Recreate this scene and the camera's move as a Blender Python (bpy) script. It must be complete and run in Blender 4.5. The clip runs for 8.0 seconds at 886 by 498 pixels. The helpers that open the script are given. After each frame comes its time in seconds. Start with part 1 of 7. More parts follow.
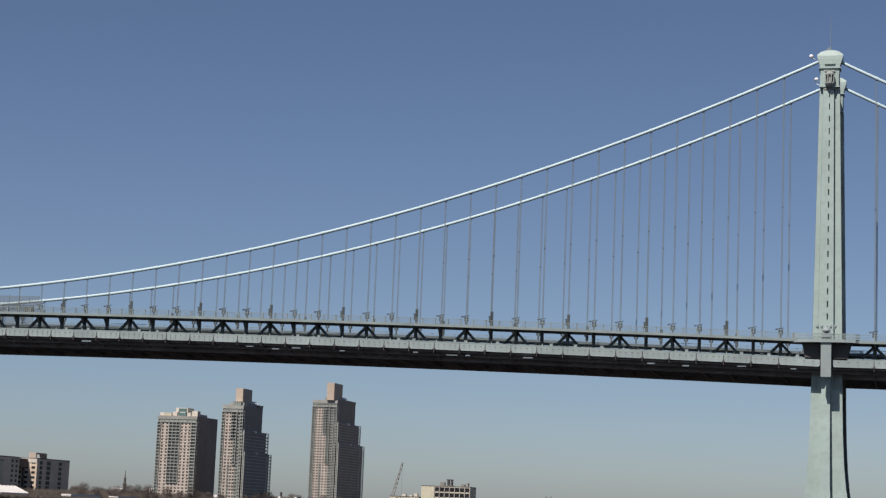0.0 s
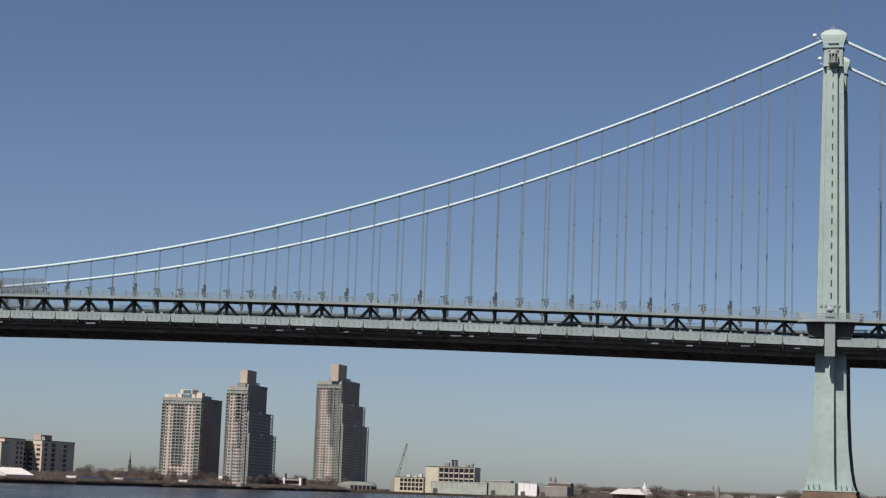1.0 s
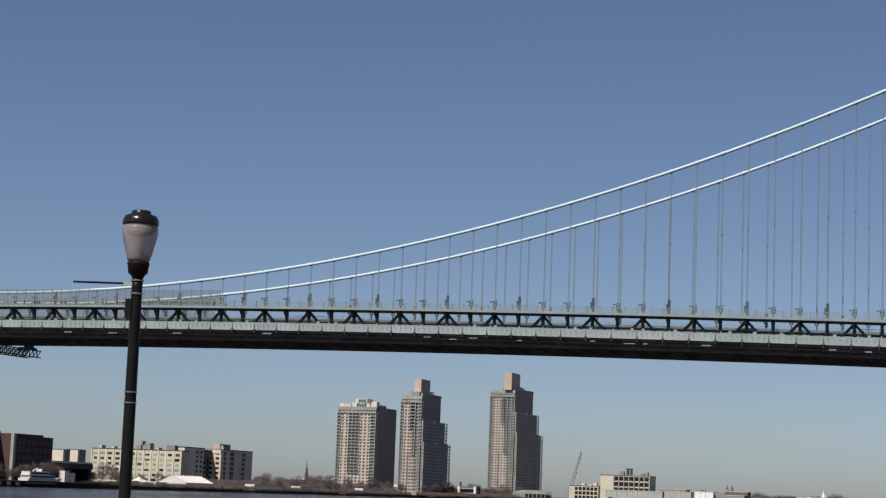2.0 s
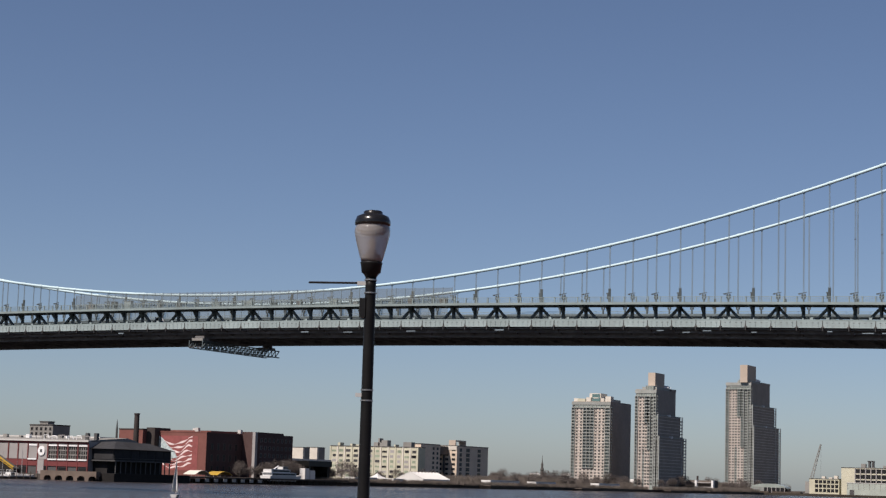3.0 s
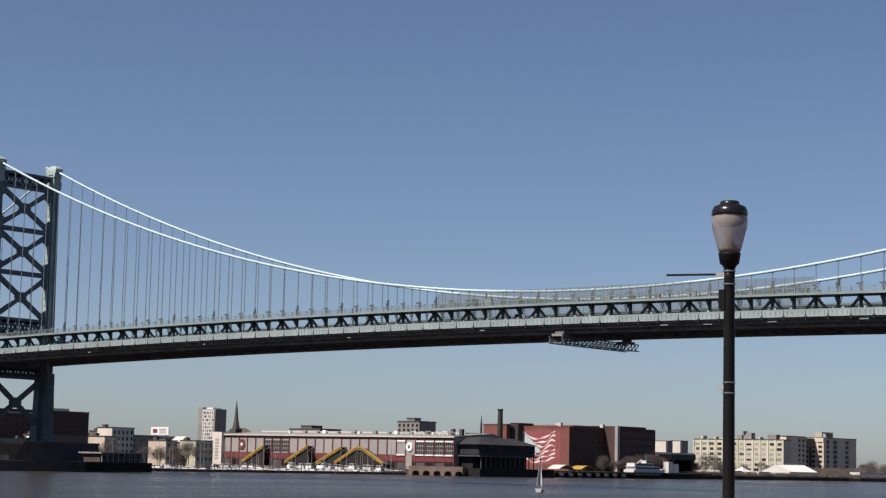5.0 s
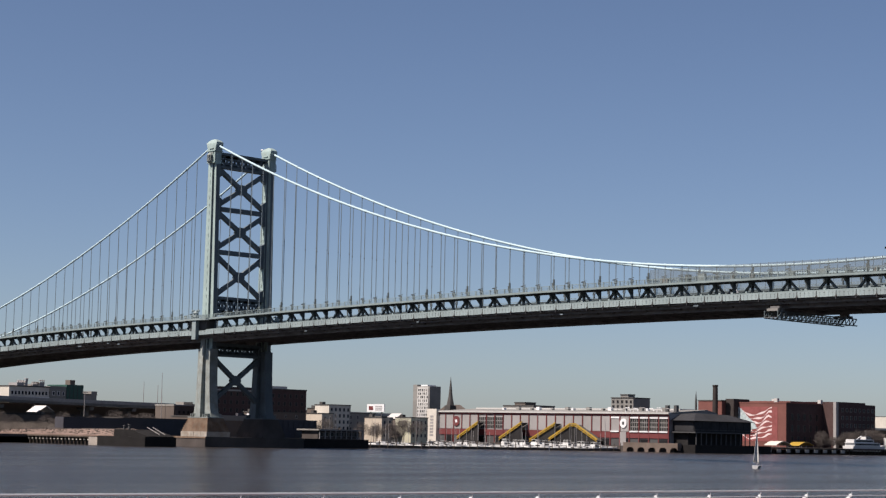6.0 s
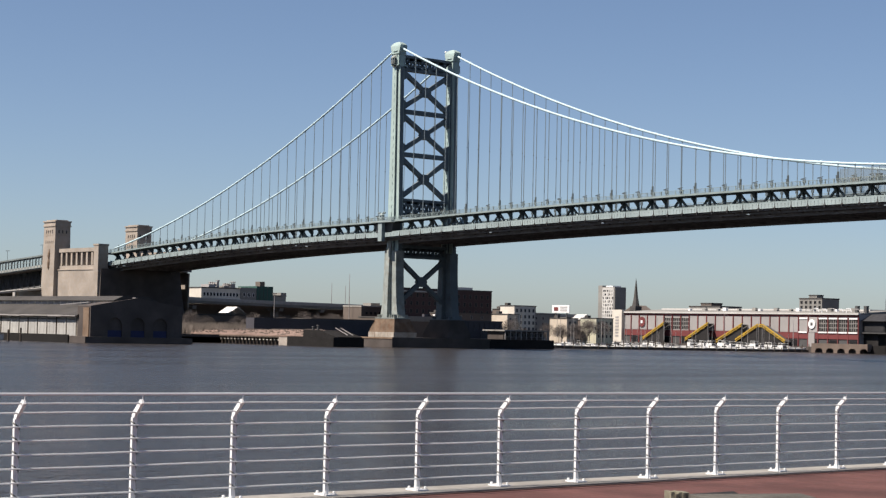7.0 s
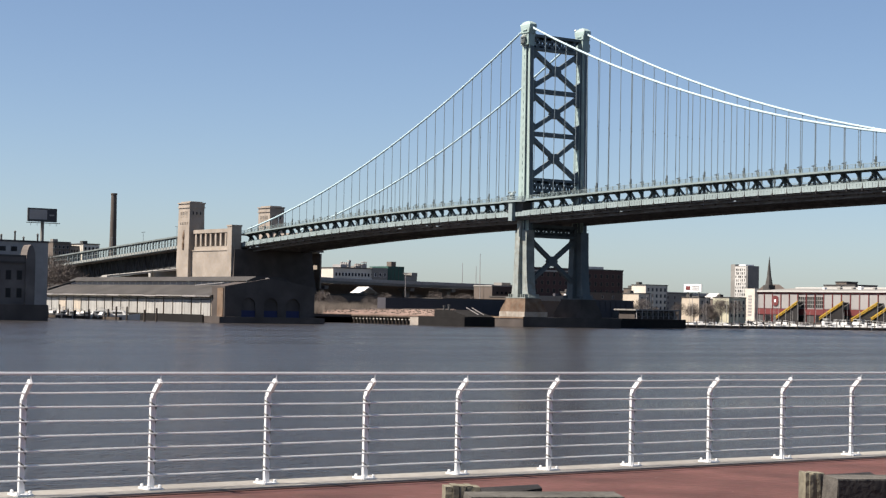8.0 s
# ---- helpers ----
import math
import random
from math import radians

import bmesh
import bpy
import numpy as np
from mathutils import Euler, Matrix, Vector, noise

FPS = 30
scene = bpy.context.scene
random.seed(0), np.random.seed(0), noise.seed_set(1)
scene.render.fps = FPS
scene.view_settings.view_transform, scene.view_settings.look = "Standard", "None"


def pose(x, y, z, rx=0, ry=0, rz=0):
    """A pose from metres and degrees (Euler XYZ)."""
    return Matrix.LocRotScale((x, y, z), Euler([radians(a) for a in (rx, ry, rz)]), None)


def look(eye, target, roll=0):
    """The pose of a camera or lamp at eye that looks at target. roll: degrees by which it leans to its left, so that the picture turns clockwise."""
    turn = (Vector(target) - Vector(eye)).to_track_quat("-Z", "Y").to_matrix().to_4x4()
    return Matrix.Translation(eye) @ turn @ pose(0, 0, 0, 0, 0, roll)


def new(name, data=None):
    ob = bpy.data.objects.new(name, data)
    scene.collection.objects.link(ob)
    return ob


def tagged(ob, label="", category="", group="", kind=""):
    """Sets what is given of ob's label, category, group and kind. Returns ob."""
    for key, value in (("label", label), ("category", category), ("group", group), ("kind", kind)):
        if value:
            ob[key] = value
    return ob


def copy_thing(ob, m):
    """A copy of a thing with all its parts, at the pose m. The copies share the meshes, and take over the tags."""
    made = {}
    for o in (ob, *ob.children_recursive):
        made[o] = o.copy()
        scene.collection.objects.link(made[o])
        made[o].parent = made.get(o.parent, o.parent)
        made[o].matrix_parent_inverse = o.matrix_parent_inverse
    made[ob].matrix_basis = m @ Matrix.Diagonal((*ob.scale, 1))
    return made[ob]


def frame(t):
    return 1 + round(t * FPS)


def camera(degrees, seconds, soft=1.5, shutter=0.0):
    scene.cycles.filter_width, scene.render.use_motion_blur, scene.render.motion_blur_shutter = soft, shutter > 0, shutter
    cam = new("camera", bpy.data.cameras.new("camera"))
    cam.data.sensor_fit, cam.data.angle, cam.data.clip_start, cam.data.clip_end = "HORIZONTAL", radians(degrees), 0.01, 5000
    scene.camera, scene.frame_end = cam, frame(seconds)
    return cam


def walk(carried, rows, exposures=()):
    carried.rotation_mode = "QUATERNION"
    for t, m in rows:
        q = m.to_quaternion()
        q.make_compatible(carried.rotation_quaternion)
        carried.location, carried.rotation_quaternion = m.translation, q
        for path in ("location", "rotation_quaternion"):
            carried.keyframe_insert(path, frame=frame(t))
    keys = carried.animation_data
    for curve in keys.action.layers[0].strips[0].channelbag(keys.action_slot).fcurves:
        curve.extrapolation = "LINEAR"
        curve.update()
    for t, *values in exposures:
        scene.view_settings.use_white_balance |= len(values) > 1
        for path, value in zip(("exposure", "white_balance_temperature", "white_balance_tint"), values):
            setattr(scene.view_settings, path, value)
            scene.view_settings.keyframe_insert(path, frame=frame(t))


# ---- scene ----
# A suspension bridge over a river, seen from a promenade; the camera pans where it stands.
EYE = (17.04, -442.44, 5.51)
PAN = [  # seconds, yaw, pitch, roll
    (0.0, 14.272, 8.084, 2.314), (0.5, 14.329, 7.365, 2.156), (1.0, 14.364, 7.482, 2.120),
    (1.5, 15.044, 7.210, 1.806), (1.7, 16.940, 7.400, 1.950), (2.8, 25.324, 7.153, 1.701),
    (3.0, 27.025, 7.154, 1.715), (3.5, 29.595, 7.267, 1.544), (4.0, 31.751, 7.079, 1.637),
    (4.5, 35.046, 6.945, 1.529), (4.7, 36.291, 6.901, 1.400), (5.8, 43.566, 5.829, 1.275),
    (6.0, 44.836, 5.805, 1.236), (6.5, 47.932, 5.614, 1.154), (6.7, 49.224, 4.314, 1.168),
    (7.0, 50.544, 2.592, 1.271), (7.5, 52.919, 2.024, 1.232), (8.0, 54.612, 1.868, 1.165)]
cam = camera(27.186, 8.0, soft=1.3)
walk(cam, [(t, pose(*EYE, 90 + p, 0, y) @ pose(0, 0, 0, 0, 0, r)) for t, y, p, r in PAN],
     exposures=[(0.0, 0.61, 6700, 15), (1.5, 0.63, 6700, 15), (3.5, 0.78, 6720, 16), (4.7, 0.84, 6720, 16), (6.5, 0.96, 6740, 16),
                (7.0, 1.14, 6800, 13), (7.5, 1.32, 6830, 12), (8.0, 1.37, 6830, 12)])

# ---- daylight ----
SUN_EL, SUN_AZ = 53.0, 199.0   # degrees above the horizon; clockwise from +y
sun_way = Vector((math.sin(radians(SUN_AZ)) * math.cos(radians(SUN_EL)),
                  math.cos(radians(SUN_AZ)) * math.cos(radians(SUN_EL)), math.sin(radians(SUN_EL))))
world = bpy.data.worlds.new("world")
scene.world = world
world.use_nodes = True
wn = world.node_tree
sky = wn.nodes.new("ShaderNodeTexSky")
sky.sky_type = 'NISHITA'
sky.sun_disc = False
sky.sun_elevation, sky.sun_rotation = radians(SUN_EL), radians(SUN_AZ)
sky.altitude, sky.air_density, sky.dust_density, sky.ozone_density = 0.0, 0.72, 0.65, 3.6
wn.nodes["Background"].inputs["Strength"].default_value = 0.05
wn.links.new(sky.outputs[0], wn.nodes["Background"].inputs["Color"])
sun = new("sun", bpy.data.lights.new("sun", 'SUN'))
sun.data.energy, sun.data.angle, sun.data.color = 4.0, radians(0.5), (1.0, 0.94, 0.86)
sun.matrix_world = look(sun_way * 500, (0, 0, 0))


# ---- materials ----
BASE_SCALE = 0.70   # scales every base colour down to balance the bright sun


def paint(name, colour, rough=0.6, metal=0.0, var=0.18, big=0.08, fine=1.5, bump=0.0, piece=0.0, stain=None, spec=0.2):
    """A surface with grain and stains at two scales in world metres; piece: how far single pieces differ."""
    colour = tuple(c * BASE_SCALE for c in colour)
    stain = stain and tuple(c * BASE_SCALE for c in stain)
    m = bpy.data.materials.new(name)
    m.use_nodes = True
    nt, N = m.node_tree, m.node_tree.nodes
    b = N["Principled BSDF"]
    geo = N.new("ShaderNodeNewGeometry")

    def noise_at(scale, detail):
        n = N.new("ShaderNodeTexNoise")
        n.inputs["Scale"].default_value, n.inputs["Detail"].default_value = scale, detail
        nt.links.new(geo.outputs["Position"], n.inputs["Vector"])
        return n.outputs[0]

    def mixed(fac, a, c):
        x = N.new("ShaderNodeMix")
        x.data_type = 'RGBA'
        for sock, v in ((x.inputs[0], fac), (x.inputs[6], a), (x.inputs[7], c)):
            if isinstance(v, (int, float)):
                sock.default_value = v
            elif isinstance(v, tuple):
                sock.default_value = (*v, 1)
            else:
                nt.links.new(v, sock)
        return x.outputs[2]

    def ranged(v, lo, hi, a=0.3, c=0.7):
        r = N.new("ShaderNodeMapRange")
        r.inputs[1].default_value, r.inputs[2].default_value = a, c
        r.inputs[3].default_value, r.inputs[4].default_value = lo, hi
        nt.links.new(v, r.inputs[0])
        return r.outputs[0]

    dark = tuple(max(0, c * (1 - var)) for c in colour)
    light = tuple(min(1, c * (1 + var)) for c in colour)
    big_n, fine_n = noise_at(big, 4), noise_at(fine, 6)
    col = mixed(ranged(big_n, 0, 1), dark, light)
    col = mixed(ranged(fine_n, 0, 0.55, 0.45, 0.75), col, stain or dark)
    if piece:
        info = N.new("ShaderNodeObjectInfo")
        col = mixed(ranged(info.outputs["Random"], 0, piece, 0, 1), col, tuple(c * 0.45 for c in colour))
    nt.links.new(col, b.inputs["Base Color"])
    nt.links.new(ranged(fine_n, rough * 0.85, min(1, rough * 1.15)), b.inputs["Roughness"])
    b.inputs["Metallic"].default_value = metal
    b.inputs["Specular IOR Level"].default_value = spec
    if bump:
        bp = N.new("ShaderNodeBump")
        bp.inputs["Strength"].default_value, bp.inputs["Distance"].default_value = bump, 0.05
        nt.links.new(fine_n, bp.inputs["Height"])
        nt.links.new(bp.outputs[0], b.inputs["Normal"])
    return m


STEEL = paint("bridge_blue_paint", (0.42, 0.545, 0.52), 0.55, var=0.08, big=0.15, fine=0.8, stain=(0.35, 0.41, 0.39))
FASCIA = paint("fascia_paint", (0.375, 0.46, 0.465), 0.55, var=0.12, big=0.2, fine=1.2, piece=0.3, stain=(0.34, 0.37, 0.37))
RAILP = paint("dull_rail_paint", (0.29, 0.36, 0.36), 0.6, var=0.15, big=0.2, fine=1.2)
# darker than the bridge paint: shade below the footway is in this colour
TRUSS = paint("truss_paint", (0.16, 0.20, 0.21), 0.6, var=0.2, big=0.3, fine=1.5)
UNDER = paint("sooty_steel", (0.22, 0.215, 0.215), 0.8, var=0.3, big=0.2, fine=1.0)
CABLE = paint("cable_wrap", (0.60, 0.78, 0.83), 0.45, var=0.06, big=0.2, fine=2.0)
ROPE = paint("hanger_rope", (0.235, 0.295, 0.33), 0.5, var=0.12)
# near-black: the shade under the viaduct's gallery is put into this colour
VIADUCT_SHADE = paint("tarred_steel", (0.055, 0.06, 0.064), 0.85, var=0.3, big=0.2, fine=1.0)
DARK = paint("dark_steel", (0.10, 0.10, 0.10), 0.6, var=0.2)
SOCKET = paint("socket_paint", (0.12, 0.145, 0.15), 0.6, var=0.25, piece=0.4)
ASPHALT = paint("asphalt", (0.05, 0.05, 0.05), 0.85)
GRANITE = paint("granite", (0.46, 0.405, 0.35), 0.85, var=0.2, big=0.12, fine=0.6, bump=0.5, piece=0.3, stain=(0.42, 0.32, 0.22))
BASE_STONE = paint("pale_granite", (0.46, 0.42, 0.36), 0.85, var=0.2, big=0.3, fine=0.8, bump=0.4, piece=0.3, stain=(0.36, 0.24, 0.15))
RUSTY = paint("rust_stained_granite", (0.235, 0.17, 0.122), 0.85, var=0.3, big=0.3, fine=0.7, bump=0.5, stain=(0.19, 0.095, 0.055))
# kept dark so that stone fronts lying in shade come out near black
DARK_STONE = paint("dark_stone", (0.108, 0.092, 0.084), 0.9, var=0.3, big=0.15, fine=0.6, bump=0.5)
WHITE = paint("white_paint", (0.95, 0.96, 0.96), 0.5, var=0.06)
CONCRETE = paint("concrete", (0.50, 0.48, 0.44), 0.85, var=0.15, big=0.6, fine=6, bump=0.3, stain=(0.33, 0.31, 0.28))
BLACK = paint("black_enamel", (0.012, 0.012, 0.012), 0.42, var=0.3, big=4, fine=25, bump=0.05, spec=0.14)
GALV = paint("galvanised_plate", (0.55, 0.56, 0.55), 0.6, var=0.15, big=0.4, fine=2)
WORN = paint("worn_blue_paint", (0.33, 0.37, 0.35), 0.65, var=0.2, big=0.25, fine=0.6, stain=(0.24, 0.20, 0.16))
# bridge blue darkened: shade on bracing, far feet and leg sides is in it
SHADED_BLUE = paint("bracing_blue_paint", (0.145, 0.18, 0.195), 0.6, var=0.15, big=0.2, fine=1.0)
SLATE = paint("green_grey_glazing", (0.33, 0.375, 0.345), 0.3, var=0.2, big=0.1, fine=0.5)


# ---- building blocks ----
def part(name, bm, material, parent=None, label="", smooth=False):
    """Links a bmesh as one mesh object, under parent if given."""
    me = bpy.data.meshes.new(name)
    bmesh.ops.recalc_face_normals(bm, faces=bm.faces)
    if smooth:
        for f in bm.faces:
            f.smooth = True
    bm.to_mesh(me)
    bm.free()
    me.materials.append(material)
    ob = new(name, me)
    if parent:
        ob.parent = parent
    if label:
        tagged(ob, label)
    return ob


def again(name, me, parent, m):
    """One more object on a shared mesh."""
    ob = new(name, me)
    ob.parent = parent
    ob.matrix_basis = m
    return ob


def thing(name, label, category, group="", kind="", at=(0, 0, 0)):
    ob = new(name)
    ob.empty_display_size = 0.5
    ob.location = at
    return tagged(ob, label, category, group, kind)


def quads(bm, ring_a, ring_b):
    n = len(ring_a)
    for i in range(n):
        bm.faces.new((ring_a[i], ring_a[(i + 1) % n], ring_b[(i + 1) % n], ring_b[i]))


def loft(bm, rings, caps=True):
    vs = [[bm.verts.new(c) for c in ring] for ring in rings]
    for a, b in zip(vs, vs[1:]):
        quads(bm, a, b)
    if caps:
        bm.faces.new(vs[0])
        bm.faces.new(vs[-1][::-1])
    return bm


def block(bm, x0, x1, y0, y1, z0, z1):
    loft(bm, [[(x0, y0, z), (x1, y0, z), (x1, y1, z), (x0, y1, z)] for z in (z0, z1)])
    return bm


def box(x0, x1, y0, y1, z0, z1):
    return block(bmesh.new(), x0, x1, y0, y1, z0, z1)


def beam(bm, a, b, w, h):
    """A bar from a to b, w wide across and h high."""
    a, b = Vector(a), Vector(b)
    d = (b - a).normalized()
    up = Vector((0, 0, 1)) if abs(d.z) < 0.97 else Vector((0, 1, 0))
    s = d.cross(up).normalized()
    u = s.cross(d)
    s, u = s * w / 2, u * h / 2
    loft(bm, [[p - s - u, p + s - u, p + s + u, p - s + u] for p in (a, b)])
    return bm


def tube(bm, points, radii, sides=8, caps=True):
    points = [Vector(p) for p in points]
    rings = []
    for i, p in enumerate(points):
        d = (points[min(i + 1, len(points) - 1)] - points[max(i - 1, 0)]).normalized()
        up = Vector((0, 0, 1)) if abs(d.z) < 0.97 else Vector((0, 1, 0))
        s = d.cross(up).normalized()
        u = s.cross(d)
        r = radii[i] if isinstance(radii, (list, tuple)) else radii
        rings.append([p + s * r * math.cos(k * math.tau / sides) + u * r * math.sin(k * math.tau / sides) for k in range(sides)])
    loft(bm, rings, caps)
    return bm


def turned(bm, profile, cx=0, cy=0, sides=16):
    """A body turned about the vertical, from (radius, z) pairs."""
    loft(bm, [[(cx + r * math.cos(k * math.tau / sides), cy + r * math.sin(k * math.tau / sides), z) for k in range(sides)] for r, z in profile])
    return bm


def prism(bm, outline, y0, y1):
    """An outline in x and z, drawn out along y."""
    loft(bm, [[(x, y, z) for x, z in outline] for y in (y0, y1)])
    return bm


# ---- bridge: lines ----
SPAN, SIDE, HALF = 533.4, 214.0, 13.5
PITCH, FIRST = 6.246, 10.6


def off(x):
    """Metres outside the main span."""
    return max(x, -SPAN - x, 0.0)


def sill(x):
    """Lower edge of the outer girder."""
    d = off(x)
    if d > 0:
        return 40.9 - 0.010 * d - 0.000135 * d * d
    u = (x + SPAN / 2) / (SPAN / 2)
    return 40.9 + 4.1 * (1 - u * u)


def cable_z(x):
    d = off(x)
    if d > 0:
        return 114.4 - 0.512 * d + 0.0008 * d * d
    u = (x + SPAN / 2) / (SPAN / 2)
    return 54.9 + 59.6 * u * u


MAIN_X = [-FIRST - PITCH * k for k in range(83)]
WEST_X = [-SPAN - FIRST - PITCH * k for k in range(33)]
EAST_X = [FIRST + PITCH * k for k in range(16)]
WEST_END, EAST_END = -SPAN - SIDE, 108.0
ALL_X = sorted(MAIN_X + WEST_X + EAST_X)
STEPS = [EAST_END - i * (EAST_END - WEST_END) / 160 for i in range(161)]

bridge = thing("suspension_bridge", "long pale blue steel suspension bridge over a wide river", "bridge")


def run(bm, y0, y1, low, high, xs=STEPS):
    """A long body that follows the deck's curve; low and high above the sill."""
    loft(bm, [[(x, y0, sill(x) + low), (x, y1, sill(x) + low), (x, y1, sill(x) + high), (x, y0, sill(x) + high)] for x in xs])
    return bm


part("roadway", run(bmesh.new(), -12.9, 12.9, 1.0, 1.6), ASPHALT, bridge, "asphalt roadway on the lower deck")
part("track_deck", run(bmesh.new(), -19.0, -13.0, 0.25, 0.6), UNDER, bridge)
part("track_deck", run(bmesh.new(), 13.0, 19.0, 0.25, 0.6), UNDER, bridge)
part("floor_plate", run(bmesh.new(), -18.4, 18.4, -0.5, 0.2), UNDER, bridge, "dark grey underside of the deck")
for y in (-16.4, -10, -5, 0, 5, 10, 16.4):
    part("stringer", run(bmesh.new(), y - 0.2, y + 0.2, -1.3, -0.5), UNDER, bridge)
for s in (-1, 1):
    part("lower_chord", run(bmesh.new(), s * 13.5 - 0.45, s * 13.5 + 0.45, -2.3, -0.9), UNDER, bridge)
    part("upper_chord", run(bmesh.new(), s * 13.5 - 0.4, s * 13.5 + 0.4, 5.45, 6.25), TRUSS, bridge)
    part("walkway", run(bmesh.new(), *sorted((s * 13.9, s * 19.0)), 5.75, 6.05), TRUSS, bridge, "footway above the tracks")
    part("walkway_edge", run(bmesh.new(), *sorted((s * 19.0, s * 19.3)), 5.55, 6.15), RAILP, bridge)
    part("crash_barrier", run(bmesh.new(), s * 12.4 - 0.15, s * 12.4 + 0.15, 1.6, 2.6 if s < 0 else 3.4), DARK, bridge)
    part("service_pipe", run(bmesh.new(), s * 17.6 - 0.2, s * 17.6 + 0.2, 0.6, 1.25), TRUSS, bridge)
for low, high, y, mat in ((3.75, 4.0, 12.6, TRUSS), (4.35, 4.55, 12.6, TRUSS), (4.9, 5.1, 12.6, TRUSS), (2.75, 2.95, -12.4, TRUSS), (3.2, 3.35, -12.4, TRUSS)):
    part("barrier_rail", run(bmesh.new(), y - 0.1, y + 0.1, low, high), mat, bridge)
part("cable_tray", run(bmesh.new(), -18.6, -18.2, 1.62, 2.05), RAILP, bridge)
part("far_fascia", run(bmesh.new(), 19.0, 19.3, 0.0, 1.6), FASCIA, bridge)

# floor beams, one under every hanger, with a haunched end
bm = bmesh.new()
for x in ALL_X:
    z = sill(x)
    prof = [(-19.0, 0.25), (-19.0, -0.25), (-13.5, -1.75), (13.5, -1.75), (19.0, -0.25), (19.0, 0.25)]
    loft(bm, [[(x + e, y, z + k) for y, k in prof] for e in (-0.2, 0.2)])
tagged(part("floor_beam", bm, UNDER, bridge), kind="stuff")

# outer girder plates: one a bay, with bolts' rows of small holes at the top and a gap between plates
slots = bmesh.new()
for xa, xb in zip(ALL_X, ALL_X[1:]):
    if xb - xa > 13:
        spans = [(xa, -1.3 + (0 if xb > 0 else -SPAN)), (1.3 + (0 if xb > 0 else -SPAN), xb)]
    else:
        spans = [(xa, xb)]
    for a, b in spans:
        bm = bmesh.new()
        a, b = a + 0.09, b - 0.09
        za, zb = sill(a), sill(b)
        prism(bm, [(a + 0.34, za), (b - 0.2, zb), (b, zb + 0.4), (b, zb + 1.62), (a, za + 1.62), (a, za + 0.55)], -19.32, -19.02)
        loft(bm, [[(x, -19.44, z), (x, -19.32, z), (x, -19.32, z + 0.12), (x, -19.44, z + 0.12)] for x, z in ((a + 0.34, za), (b - 0.2, zb))])
        for k in (0.16, 0.38, 0.62, 0.84):
            x, z = a + (b - a) * k, za + (zb - za) * k
            block(slots, x - 0.2, x + 0.2, -19.33, -19.3, z + 1.12, z + 1.26)
            block(bm, x - 0.05, x + 0.05, -19.40, -19.32, z + 0.14, z + 1.55)
        part("girder_plate", bm, FASCIA, bridge)

tagged(part("drain_slot", slots, DARK, bridge), kind="stuff")
# stiffeners at the joints of the girder plates
stiff = box(-0.07, 0.07, -19.55, -19.0, -0.75, 0.1)
block(stiff, -0.05, 0.05, -19.46, -19.32, 0.1, 1.7)
prism(stiff, [(-0.5, 0.0), (0.42, 0.0), (0.1, 0.35), (0.03, 1.05), (-0.05, 1.05), (-0.12, 0.35)], -19.5, -19.42)
stiff = part("joint_stiffener", stiff, DARK, bridge)
stiff.matrix_basis = pose(ALL_X[0], 0, sill(ALL_X[0]))
for x in ALL_X[1:]:
    again("joint_stiffener", stiff.data, bridge, pose(x, 0, sill(x)))

# cabinets, cable trays and signal boxes along the tracks
r = random.Random(3)
cab = box(-0.35, 0.35, -0.2, 0.2, 0, 1.25)
block(cab, -0.42, 0.42, -0.25, 0.25, 1.25, 1.33)
box_a = part("signal_cabinet", cab, FASCIA, bridge)
box_b = bmesh.new()
loft(box_b, [[(-0.1, y, 0), (0.25, y, 0), (0.62, y, 0.95), (0.5, y, 1.35), (0.3, y, 1.0)] for y in (-0.12, 0.12)])
box_b = part("cable_bracket", box_b, FASCIA, bridge)
for n, x in enumerate(ALL_X):
    z = sill(x) + 1.2
    for ob, m in ((box_a, pose(x + r.uniform(0.8, 5), -18.3, z, 0, 0, r.uniform(-8, 8))), (box_b, pose(x + r.uniform(0.5, 1.2), -17.8, z, 0, 0, r.choice((0, 180))))):
        if n == 0 and ob.matrix_basis == Matrix.Identity(4):
            ob.matrix_basis = m
        elif r.random() < 0.6:
            again(ob.name.split(".")[0], ob.data, bridge, m)

# hatch panels below the girder, set at its edge so that the sun lights them
hatch = part("hatch_panel", box(-1.4, 1.4, -0.2, 0.2, -0.13, 0.13), ROPE, bridge)
first_hatch = True
for x in ALL_X:
    if r.random() < (0.4 if x > -230 else 0.08):
        m = pose(x + r.uniform(1.6, 4.6), -19.0, sill(x) - 0.75 - r.uniform(0, 0.8)) @ Matrix.Diagonal((r.uniform(0.35, 1.0), 1, r.uniform(0.7, 1.2), 1))
        if first_hatch:
            hatch.matrix_basis, first_hatch = m, False
        else:
            again("hatch_panel", hatch.data, bridge, m)

# stiffening trusses
far = bmesh.new()
